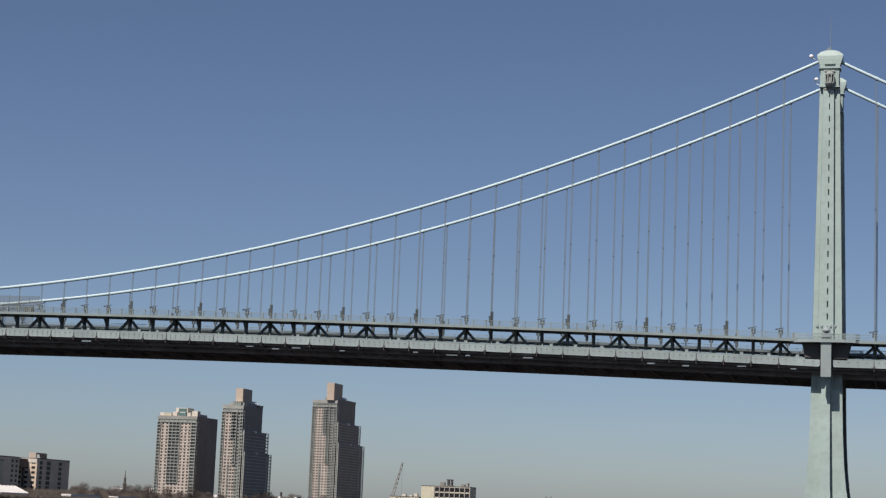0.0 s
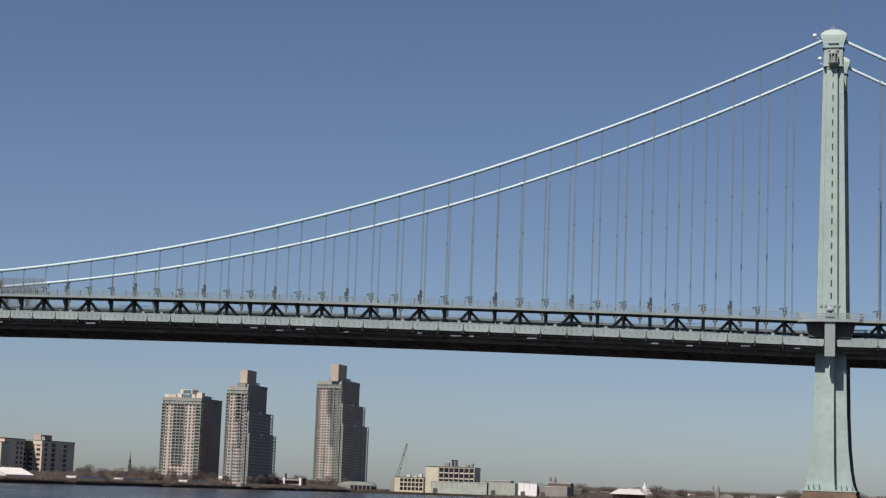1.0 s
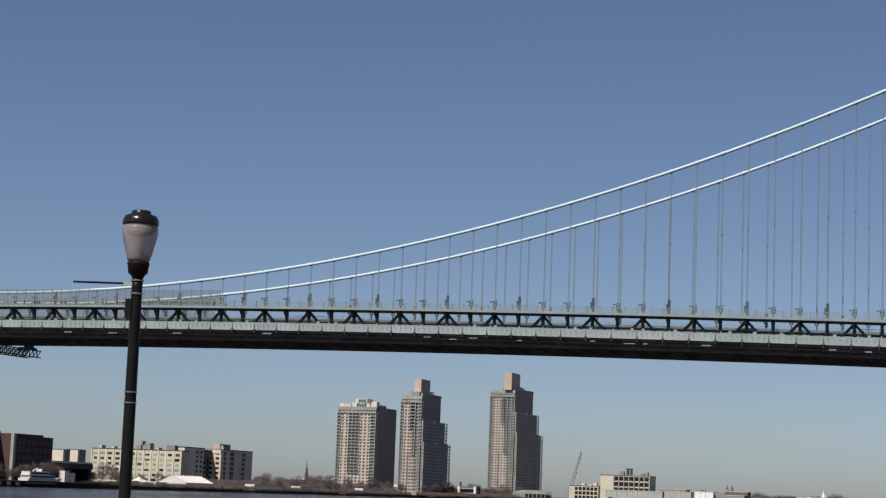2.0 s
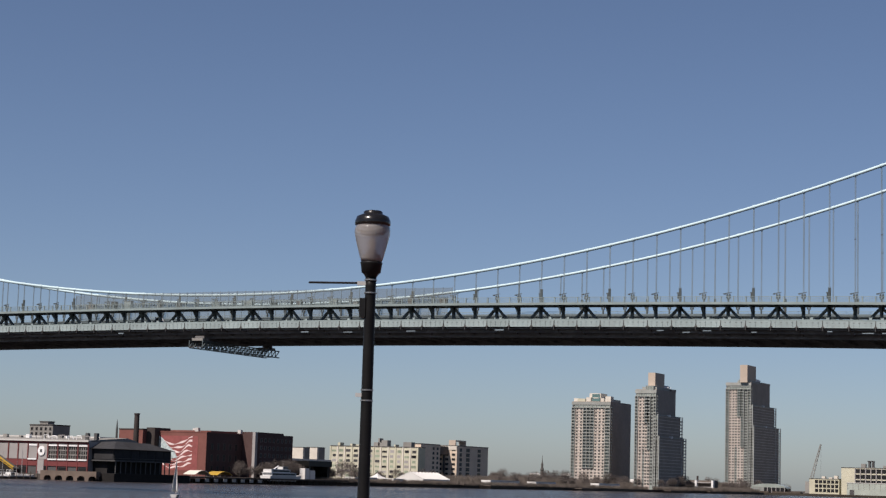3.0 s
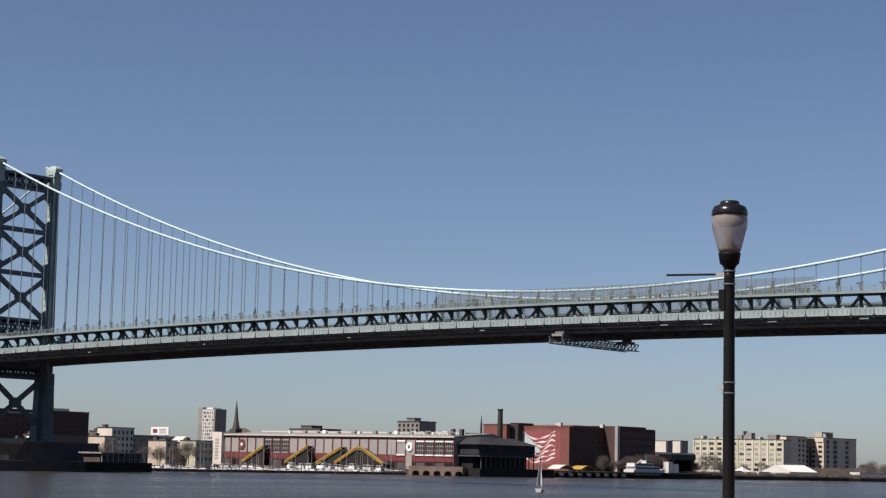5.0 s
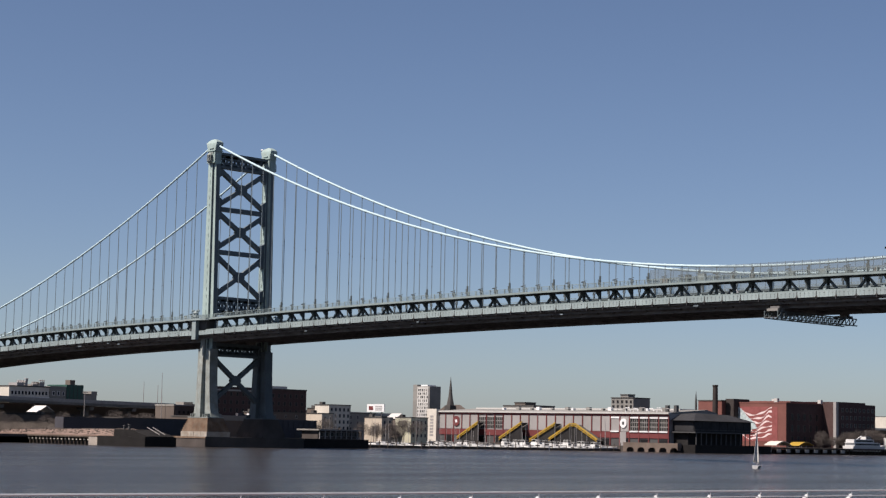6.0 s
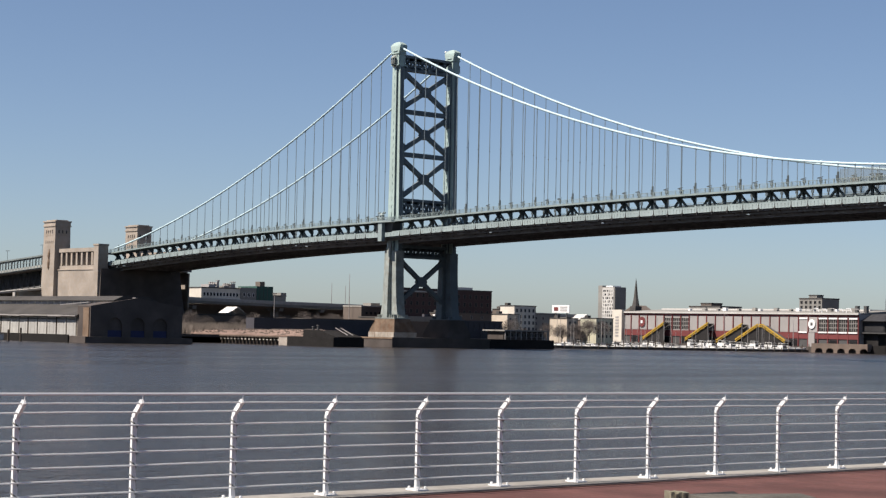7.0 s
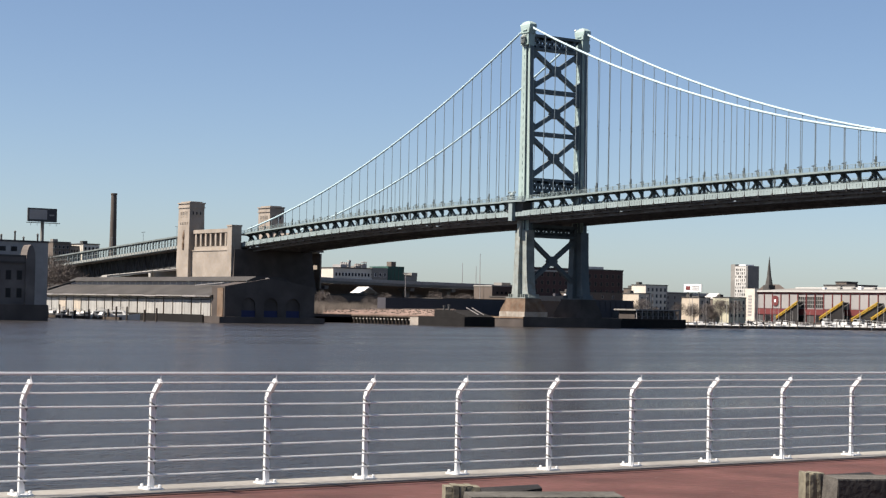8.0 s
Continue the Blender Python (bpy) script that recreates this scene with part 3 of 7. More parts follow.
def quay(y):
    """The quay edge, bent and sloped to fit the camera's view: where the railing's foot stands, by its distance along.
    """
    u = max(-1.2, min(1.6, (-418 - y) / 15))
    f = 1 - 0.07 * u
    return 17.04 + f * (FX - 17.04), -442.44 + f * (y + 442.44), FZ - 0.027 + 0.112 * u


EDGE = [quay(-560 + k * 2.5) for k in range(93)]
bm = bmesh.new()
loft(bm, [[(x + 0.38, y, -2), (260, y, -2), (260, y, 3.15), (x + 0.38, y, z - 0.03)] for x, y, z in EDGE])
pavement = tagged(part("pavement", bm, BRICK), "red brick riverside promenade", "promenade", kind="structure")
bm = bmesh.new()
loft(bm, [[(x - 0.42, y, -2), (x + 0.38, y, -2), (x + 0.38, y, z), (x - 0.42, y, z)] for x, y, z in EDGE])
kerb = tagged(part("kerb", bm, KERB), "pale concrete quay edge", "kerb", kind="structure")
bm = bmesh.new()
loft(bm, [[(x + 0.38, y, z - 0.04), (x + 0.47, y, z - 0.04), (x + 0.47, y, z - 0.02), (x + 0.38, y, z - 0.02)] for x, y, z in EDGE])
part("drain_strip", bm, JOINT, pavement)

# railing along the quay: bent posts on foot plates, a handrail and eight thin rails
STRAP_DARK = paint("dull_clip_steel", (0.16, 0.16, 0.155), 0.6, var=0.2, big=3, fine=20)
fence = thing("quay_railing", "white steel quay railing with thin rails and bent posts", "railing")
p = bmesh.new()
path = [(0, 0), (0.0, 1.10), (0.022, 1.145), (0.19, 1.305)]
for a, b in zip(path, path[1:]):
    beam(p, (a[0], 0, a[1]), (b[0], 0, b[1]), 0.043, 0.066)
post_ob = part("post", p, WHITE, fence)
p = bmesh.new()
block(p, -0.14, 0.14, -0.1, 0.1, 0, 0.02)
for x in (-0.1, 0.1):
    for y in (-0.07, 0.07):
        turned(p, [(0.02, 0.02), (0.02, 0.05), (0.012, 0.06)], x, y, 6)
foot_ob = part("foot_plate", p, WHITE, fence)
p = bmesh.new()
beam(p, (0.19, 0, 1.29), (0.208, 0, 1.385), 0.006, 0.010)
arm_ob = part("handrail_bracket", p, WHITE, fence)
N0, N1 = -18, 30
POST_SHIFT = (0.04, 0.15, 0.20, 0.12, 0.06, 0.09, 0.07, 0.06, 0.06, 0.07)   # shifts that fit single posts to the camera's view
for i in range(N0, N1):
    m = pose(*quay(F0 + i * FSTEP + (POST_SHIFT[i] if 0 <= i < 10 else 0.05)))
    for ob in (post_ob, foot_ob, arm_ob):
        if i == N0:
            ob.matrix_basis = m
        else:
            again(ob.name.split(".")[0], ob.data, fence, m)
# dark slanting band round the post at each thin rail
p = bmesh.new()
tube(p, [(-0.036, -0.03, 0.05), (0.0, -0.034, 0.042), (0.04, -0.03, 0.03), (0.046, 0.0, 0.004), (0.04, 0.03, -0.026), (0.0, 0.034, -0.04)], 0.0105, 6)
band_ob = part("rail_clip", p, STRAP_DARK, fence, "dark band round the post at a rail")
for i in range(-4, 16):
    for k in range(6):
        m = pose(*quay(F0 + i * FSTEP + (POST_SHIFT[i] if 0 <= i < 10 else 0.05))) @ pose(0, 0, 0.17 + k * 0.166)
        if i == -4 and k == 0:
            band_ob.matrix_basis = m
        else:
            again("rail_clip", band_ob.data, fence, m)
ya, yb = F0 + N0 * FSTEP, F0 + (N1 - 1) * FSTEP
for dx, dz, r in [(0.21, 1.395, 0.0205), (0.165, 1.28, 0.0125), (0.06, 1.165, 0.0125)] + [(0.045, 1.0 - k * 0.166, 0.0125) for k in range(6)]:
    bm = bmesh.new()
    n = 72
    spine = []
    for i in range(n + 1):
        x, y, z = quay(ya + (yb - ya) * i / n)
        spine.append((x + dx, y, z + dz + (0.004 * math.sin(i * 2.1 + dz * 7) if r < 0.02 else 0)))
    tube(bm, spine, r, 6)
    part("handrail" if r > 0.02 else "rail", bm, WHITE, fence)


# old timber blocks on the promenade
def timber_seat(x, y, turn, seed, plank=0.078, reach=-0.42, black=0.55, tall=0.30):
    r = random.Random(seed)
    t = thing("timber_bollard_seat", "weathered grey timber block seat on the paving", "bench", "timber seats")
    t.matrix_basis = pose(x, y, quay(y)[2] - 0.05, 0, 0, turn)
    for k in range(5):
        z = 0.35 + r.uniform(-0.012, 0.012)
        part("upright_plank", box(-0.2 + (k - 5) * plank, -0.2 + (k - 5) * plank + plank * 0.9, -0.15 + r.uniform(-0.01, 0.01), 0.12, 0, z), TIMBER, t)
    # wedge coloured near-black, as its face lies in shadow
    bm = bmesh.new()
    loft(bm, [[(-0.16, -0.14, 0.0), (0.5, -0.10, 0.0), (0.5, 0.12, 0.0), (-0.16, 0.12, 0.0)], [(-0.16, -0.14, 0.23), (0.5, -0.10, 0.33), (0.5, 0.12, 0.35), (-0.16, 0.12, 0.31)]])
    part("side_beam", bm, DARK_BEAM, t, "near-black wedge beam")
    bm = bmesh.new()
    loft(bm, [[(reach, -0.75, 0.0), (1.3, -0.75, 0.0), (1.3, -0.22, 0.0), (reach, -0.22, 0.0)], [(reach + 0.02, -0.74, tall - 0.01), (1.28, -0.74, tall), (1.28, -0.24, tall + 0.01), (reach + 0.02, -0.24, tall)]])
    part("front_beam", bm, OLD_BEAM, t, "greyed dark beam")
    # near-black sheet over part of the front face
    part("tarred_face", box(black, 1.28, -0.765, -0.75, 0.02, tall - 0.025), DARK_BEAM, t)


timber_seat(0.74, -430.07, 63, 1)
timber_seat(0.86, -424.73, 63, 2, 0.05, -0.27, -0.25, 0.345)

# pale pebbles scattered on the paving
r = random.Random(14)
for x, y in ((-1.81, -423.04), (-0.4, -425.29), (-3.16, -426.22), (-3.36, -420.07), (-2.84, -428.46), (-2.66, -421.81), (-2.27, -424.98)):
    stone = bmesh.new()
    bmesh.ops.create_icosphere(stone, subdivisions=1, radius=0.022)
    for v in stone.verts:
        v.co = Vector((v.co.x * r.uniform(0.8, 1.3), v.co.y * r.uniform(0.8, 1.3), v.co.z * 0.6))
    pebble = tagged(part("pebble", stone, CONCRETE), "small pale pebble on the red paving", "pebble", "loose pebbles")
    pebble.location = (x, y, quay(y)[2] - 0.045)

# street lamp with an acorn globe and a banner arm
LX, LY = 7.75, -425.86
GLOBE = bpy.data.materials.new("ribbed_globe")
GLOBE.use_nodes = True
b = GLOBE.node_tree.nodes["Principled BSDF"]
b.inputs["Base Color"].default_value = (0.48, 0.455, 0.43, 1)
b.inputs["Roughness"].default_value = 0.4
b.inputs["Transmission Weight"].default_value = 0.62
b.inputs["IOR"].default_value = 1.12
b.inputs["Coat Weight"].default_value = 1.0
b.inputs["Coat Roughness"].default_value = 0.06
FROST = paint("frosted_glass", (0.80, 0.76, 0.70), 0.5, var=0.08, big=4, fine=20)
STRAP = paint("steel_strap", (0.42, 0.42, 0.40), 0.35, metal=0.8, var=0.1, big=3, fine=20)
lamp = thing("street_lamp", "black promenade lamp post with an acorn globe", "street lamp", at=(LX, LY, 3.15))
H = 7.572 - 3.15
GLOSS = paint("glossy_black_enamel", (0.014, 0.013, 0.012), 0.2, var=0.3, big=4, fine=25, bump=0.08, spec=0.5)
bm = bmesh.new()
turned(bm, [(0.19, 0), (0.19, 0.25), (0.15, 0.35), (0.12, 0.6), (0.085, 0.75), (0.066, 1.2), (0.056, H - 0.1), (0.058, H)], sides=20)
part("pole", bm, BLACK, lamp, smooth=True)
bm = bmesh.new()
turned(bm, [(0.058, H), (0.075, H + 0.03), (0.10, H + 0.05), (0.112, H + 0.135), (0.118, H + 0.15), (0.112, H + 0.16), (0.06, H + 0.165)], sides=20)
part("fitter", bm, BLACK, lamp, smooth=True)
globe = [(0.105, H + 0.165), (0.118, H + 0.20), (0.145, H + 0.30), (0.168, H + 0.39)] + [(0.170 + 0.013 * math.sin(math.pi * k / 44) + (0.0, 0.0011, 0.0, -0.0011)[k % 4], H + 0.40 + 0.0036 * k) for k in range(40)] + [(0.178, H + 0.56)]
bm = bmesh.new()
sides = 64
loft(bm, [[((r + (0.0022 if k % 2 else -0.0022)) * math.cos(k * math.tau / sides), (r + (0.0022 if k % 2 else -0.0022)) * math.sin(k * math.tau / sides), z) for k in range(sides)] for r, z in globe])
part("globe", bm, GLOBE, lamp, "ribbed translucent globe", smooth=True)
bm = bmesh.new()
turned(bm, [(0.095, H + 0.17), (0.098, H + 0.20), (0.08, H + 0.235), (0.045, H + 0.255), (0.03, H + 0.30)], sides=16)
part("lamp_socket", bm, DARK, lamp)
bm = bmesh.new()
turned(bm, [(0.02, H + 0.30), (0.034, H + 0.33), (0.036, H + 0.37), (0.028, H + 0.40), (0.01, H + 0.415)], sides=16)
part("bulb", bm, FROST, lamp, "frosted lamp bulb", smooth=True)
# cone added inside to darken the globe's upper half
bm = bmesh.new()
turned(bm, [(0.172, H + 0.548), (0.15, H + 0.50), (0.11, H + 0.46), (0.05, H + 0.435), (0.05, H + 0.45), (0.11, H + 0.475), (0.14, H + 0.515), (0.16, H + 0.55)], sides=24)
part("reflector", bm, DARK, lamp, "dark cone added under the lid", smooth=True)
bm = bmesh.new()
turned(bm, [(0.180, H + 0.545), (0.187, H + 0.555), (0.187, H + 0.59), (0.165, H + 0.64), (0.118, H + 0.66), (0.10, H + 0.668), (0.10, H + 0.69), (0.085, H + 0.70), (0.02, H + 0.705)], sides=28)
part("lid", bm, GLOSS, lamp, smooth=True)
for z in (H - 0.035, H - 0.17, H - 1.18, H - 1.288):
    bm = bmesh.new()
    turned(bm, [(0.06, z), (0.0665, z), (0.0665, z + 0.014), (0.06, z + 0.014)], sides=20)
    part("strap", bm, STRAP, lamp)
side = Vector((-math.cos(radians(29.3)), -math.sin(radians(29.3)), 0))
bm = bmesh.new()
tube(bm, [side * 0.11 + Vector((0, 0, H - 0.062)), side * 0.645 + Vector((0, 0, H - 0.073))], 0.011, 8)
part("banner_arm", bm, BLACK, lamp)
for z, l in ((H - 0.066, 0.14), (H - 1.225, 0.12)):
    bm = bmesh.new()
    beam(bm, side * 0.05 + Vector((0, 0, z)), side * l + Vector((0, 0, z)), 0.04, 0.04)
    part("arm_bracket", bm, GALV, lamp)
bm = bmesh.new()
c = side * 0.062
block(bm, c.x - 0.035, c.x + 0.035, c.y - 0.035, c.y + 0.035, H - 0.42, H - 0.22)
part("control_box", bm, BLACK, lamp)


# ---- far shore: helpers ----
GLASS = paint("dark_window", (0.03, 0.03, 0.032), 0.3, var=0.3, big=0.1, fine=0.5, piece=0.5, spec=0.12)
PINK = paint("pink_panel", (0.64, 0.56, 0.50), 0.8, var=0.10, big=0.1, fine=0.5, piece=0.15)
PALE = paint("pale_render", (0.75, 0.70, 0.61), 0.85, var=0.12, big=0.1, fine=0.5)
BALC = paint("balcony_grey", (0.40, 0.42, 0.395), 0.7, var=0.15, big=0.1, fine=0.6, piece=0.3)
HOUSE = paint("buff_house_wall", (0.62, 0.54, 0.44), 0.85, var=0.15, big=0.1, fine=0.6)
# lighter than the dark glass: reflected sky is put into the pane colour
SKY_PANE = paint("curtained_window", (0.10, 0.10, 0.10), 0.3, var=0.3, big=0.1, fine=0.5, piece=0.7, spec=0.3)
# darker than the towers' fronts: shade on their sides is in this colour
SHADED_WALL = paint("tower_side_wall", (0.37, 0.325, 0.285), 0.85, var=0.12, big=0.05, fine=0.3)
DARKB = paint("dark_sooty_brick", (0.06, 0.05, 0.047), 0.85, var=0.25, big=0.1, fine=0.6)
# darkened for the hall's and annex's east walls, which lie in shade
MAROON = paint("dark_maroon_brick", (0.10, 0.06, 0.056), 0.85, var=0.2, big=0.06, fine=0.5)
BROWN = paint("brown_wall", (0.17, 0.14, 0.12), 0.85, var=0.15, big=0.05, fine=0.4)
TAN = paint("tan_plant_room", (0.56, 0.47, 0.385), 0.8, var=0.08)
REDB = paint("red_brick", (0.23, 0.095, 0.08), 0.85, var=0.18, big=0.06, fine=0.5)
REDP = paint("red_paint", (0.205, 0.058, 0.058), 0.6, var=0.12)
GREYP = paint("grey_panel", (0.42, 0.40, 0.39), 0.7, var=0.10, piece=0.2)
BLACKOUT = paint("dark_netting", (0.03, 0.028, 0.028), 0.9, var=0.4)
YELLOW = paint("yellow_paint", (0.52, 0.33, 0.05), 0.5, var=0.1)
CREAM = paint("cream_wall", (0.63, 0.61, 0.47), 0.85, var=0.12, big=0.07, fine=0.5)
GREY = paint("grey_wall", (0.30, 0.29, 0.27), 0.85, var=0.2, big=0.06, fine=0.5)
ROOF = paint("dark_roof", (0.10, 0.095, 0.09), 0.85, var=0.25, big=0.1, fine=0.8)
ROOFW = paint("white_roof", (0.62, 0.61, 0.58), 0.7, var=0.1, big=0.08, fine=0.6)
TEAL = paint("teal_sign_paint", (0.12, 0.22, 0.22), 0.6, var=0.15)
GREENP = paint("green_cladding", (0.045, 0.115, 0.095), 0.6, var=0.2)
# near-black, for the tarred bulkhead and for timber faces lying in shade
DARK_TIMBER = paint("tarred_timber", (0.018, 0.0165, 0.016), 0.85, var=0.3, big=0.3, fine=2)
WOOD = paint("pier_piles", (0.10, 0.08, 0.065), 0.9, var=0.3, big=0.3, fine=2)
BLUEH = paint("blue_hoarding_paint", (0.035, 0.045, 0.12), 0.7, var=0.2)
BLUEP = paint("blue_panel", (0.085, 0.083, 0.095), 0.7, var=0.15)
CANVAS = paint("white_canvas", (0.80, 0.79, 0.76), 0.8, var=0.05)
HULL = paint("boat_white", (0.78, 0.78, 0.76), 0.35, var=0.08, piece=0.35)
TWIG = paint("bare_twigs", (0.17, 0.145, 0.132), 0.95, var=0.25, piece=0.3)
BRUSH = paint("dry_brush", (0.17, 0.145, 0.125), 0.95, var=0.35, big=0.1, fine=1.0)

WIN = {}


def window_mesh(w, h, lit, pane=None):
    """A window with its frame, sill and recessed pane; it looks to -y."""
    pane = pane or GLASS
    key = (w, h, lit.name, pane.name)
    if key not in WIN:
        bm = bmesh.new()
        f = min(0.14, w * 0.12)
        for x0, x1, z0, z1 in ((-w / 2, w / 2, 0, f), (-w / 2, w / 2, h - f, h), (-w / 2, -w / 2 + f, f, h - f), (w / 2 - f, w / 2, f, h - f)):
            block(bm, x0, x1, -0.12, 0.02, z0, z1)
        n = len(bm.faces)
        block(bm, -w / 2 + f, w / 2 - f, -0.04, 0.02, f, h - f)
        me = bpy.data.meshes.new("window")
        bm.faces.ensure_lookup_table()
        for i, face in enumerate(bm.faces):
            face.material_index = 1 if i >= n else 0
        bmesh.ops.recalc_face_normals(bm, faces=bm.faces)
        bm.to_mesh(me)
        bm.free()
        me.materials.append(lit)
        me.materials.append(pane)
        WIN[key] = me
    return WIN[key]


def windows_south(parent, x0, x1, y, z0, z1, cols, rows, w, h, trim=None):
    me = window_mesh(w, h, trim or PALE)
    for i in range(cols):
        for j in range(rows):
            x = x0 + (x1 - x0) * (i + 0.5) / cols
            again("window", me, parent, pose(x, y, z0 + (z1 - z0) * (j + 0.5) / rows - h / 2))


def windows_east(parent, y0, y1, x, z0, z1, cols, rows, w, h, trim=None):
    me = window_mesh(w, h, trim or GREY)
    for i in range(cols):
        for j in range(rows):
            yy = y0 + (y1 - y0) * (i + 0.5) / cols
            again("window", me, parent, pose(x, yy, z0 + (z1 - z0) * (j + 0.5) / rows - h / 2, 0, 0, 90))


def house(name, label, category, x0, x1, y0, y1, z1, wall, z0=1.6, roof=ROOF, parapet=0.6, group=""):
    t = thing(name, label, category, group)
    part("wall", box(x0, x1, y0, y1, z0, z1), wall, t)
    bm = bmesh.new()
    e = 0.25
    for a in ((x0 - e, x1 + e, y0 - e, y0 + e), (x0 - e, x1 + e, y1 - e, y1 + e), (x0 - e, x0 + e, y0 + e, y1 - e), (x1 - e, x1 + e, y0 + e, y1 - e)):
        block(bm, *a, z1, z1 + parapet)
    block(bm, x0 + e, x1 - e, y0 + e, y1 - e, z1, z1 + 0.15)
    part("roof", bm, roof, t)
    return t


# ---- anchorage, pylons and approach ----
def pylon(y0, label):
    t = thing("stone_pylon", label, "tower", "anchorage pylons")
    x0, x1, y1 = -794.0, -782.4, y0 + 8.0
    bm = bmesh.new()
    loft(bm, [[(x0 - e, y0 - e, z), (x1 + e, y0 - e, z), (x1 + e, y1 + e, z), (x0 - e, y1 + e, z)] for z, e in ((1.6, 0.9), (19, 0.6), (44, 0.1), (52.3, 0.0))])
    part("shaft", bm, GRANITE, t)
    bm = bmesh.new()
    for z0, z1, e in ((52.3, 52.9, 0.35), (52.9, 54.4, 0.1), (54.4, 55.0, 0.5), (55.0, 55.5, -0.8)):
        block(bm, x0 - e, x1 + e, y0 - e, y1 + e, z0, z1)
    part("cornice", bm, GRANITE, t)
    me = window_mesh(0.9, 3.0, GRANITE)
    for k in range(4):
        again("belfry_opening", me, t, pose(x0 + 2.8 + k * 2.0, y0, 47.6))
    for k in range(3):
        again("belfry_opening", me, t, pose(x1, y0 + 1.9 + k * 2.0, 47.6, 0, 0, 90))
    for k in range(5):
        part("corbel", box(x0 + 2 + k * 1.8, x0 + 2.7 + k * 1.8, y0 - 0.35, y0 + 0.05, 44.4, 45.4), GRANITE, t)
    bm = bmesh.new()
    xc = (x0 + x1) / 2 + 0.6
    turned(bm, [(0.3, 31.5), (0.8, 32.3), (0.9, 35), (0.6, 36.5), (0.85, 38), (0.7, 39.5), (0.2, 41.4)], xc, y0 - 0.2, 10)
    part("carved_relief", bm, RUSTY, t, "weathered carved stone relief")
    return t


pylon(-26.5, "tall tan granite pylon beside the bridge approach")
pylon(18.5, "tall tan granite pylon across the bridge deck")

anch = thing("bridge_anchorage", "massive granite anchorage block under the bridge end", "anchorage")
bm = bmesh.new()
loft(bm, [[(-782, -24 - e, z), (-741 + e, -24 - e, z), (-741 + e, 18.4 + e * 2.5, z), (-782, 18.4 + e * 2.5, z)] for z, e in ((0.5, 1.8), (20, 0.5), (31.5, 0))])
part("block", bm, DARK_STONE, anch, "dark granite block")
for s in (-1, 1):
    wall = part("side_wall", box(-782, -746, *sorted((s * 20.4, s * 24.2)), 31.5, 33.2), GRANITE, anch)
    part("face_stone", box(-782, -742.5, *sorted((s * 24.2, s * 24.9)), 14, 31), GRANITE, anch)
    part("ledge", box(-782, -745, *sorted((s * 20.2, s * 25.2)), 31.0, 31.5), GRANITE, anch)
    part("entablature", box(-782, -746, *sorted((s * 20.4, s * 24.6)), 39.6, 41.4), GRANITE, anch)
    part("back_wall", box(-782, -746, *sorted((s * 20.4, s * 22.0)), 33.2, 39.6), DARK_STONE, anch)
    for k in range(7):
        x = -779.5 + k * 5.0
        part("column", box(x - 0.8, x + 0.8, *sorted((s * 22.3, s * 24.3)), 33.2, 39.6), GRANITE, anch)
    bm = box(-746, -741.6, *sorted((s * 20.2, s * 25.4)), 1 if s < 0 else 31.5, 42.2)
    block(bm, -746.4, -741.2, *sorted((s * 20.0, s * 25.6)), 42.2, 43.0)
    part("end_pier", bm, GRANITE, anch)
part("inscription_stone", box(-741.0, -740.7, -6, 6, 18, 25), DARK_STONE, anch)

# approach viaduct: covered gallery above a deep truss
RAILD = paint("weathered_viaduct_paint", (0.21, 0.245, 0.245), 0.7, var=0.25, big=0.15, fine=0.8)
via = thing("approach_viaduct", "long steel approach viaduct with an arcaded gallery", "viaduct")


def via_z(x):
    return 33.4 + 0.055 * (x + 800)


for low, high, y0, y1, mat in ((0.0, 1.5, -19.5, -19.1, TRUSS), (5.7, 6.4, -19.6, -19.0, RAILD), (-0.4, 0.0, -19, 19, UNDER), (6.0, 6.3, -19.0, -13, TRUSS), (3.4, 3.6, -19.2, -19.0, RAILD),
                               (-9.5, -8.9, -14.4, -13.8, RAILD), (1.5, 2.2, -13, 13, ASPHALT), (0.0, 1.7, 19.1, 19.5, TRUSS)):
    bm = bmesh.new()
    xs = [-794 - i * 12 for i in range(26)]
    loft(bm, [[(x, y0, via_z(x) + low), (x, y1, via_z(x) + low), (x, y1, via_z(x) + high), (x, y0, via_z(x) + high)] for x in xs])
    part("viaduct_girder", bm, mat, via)
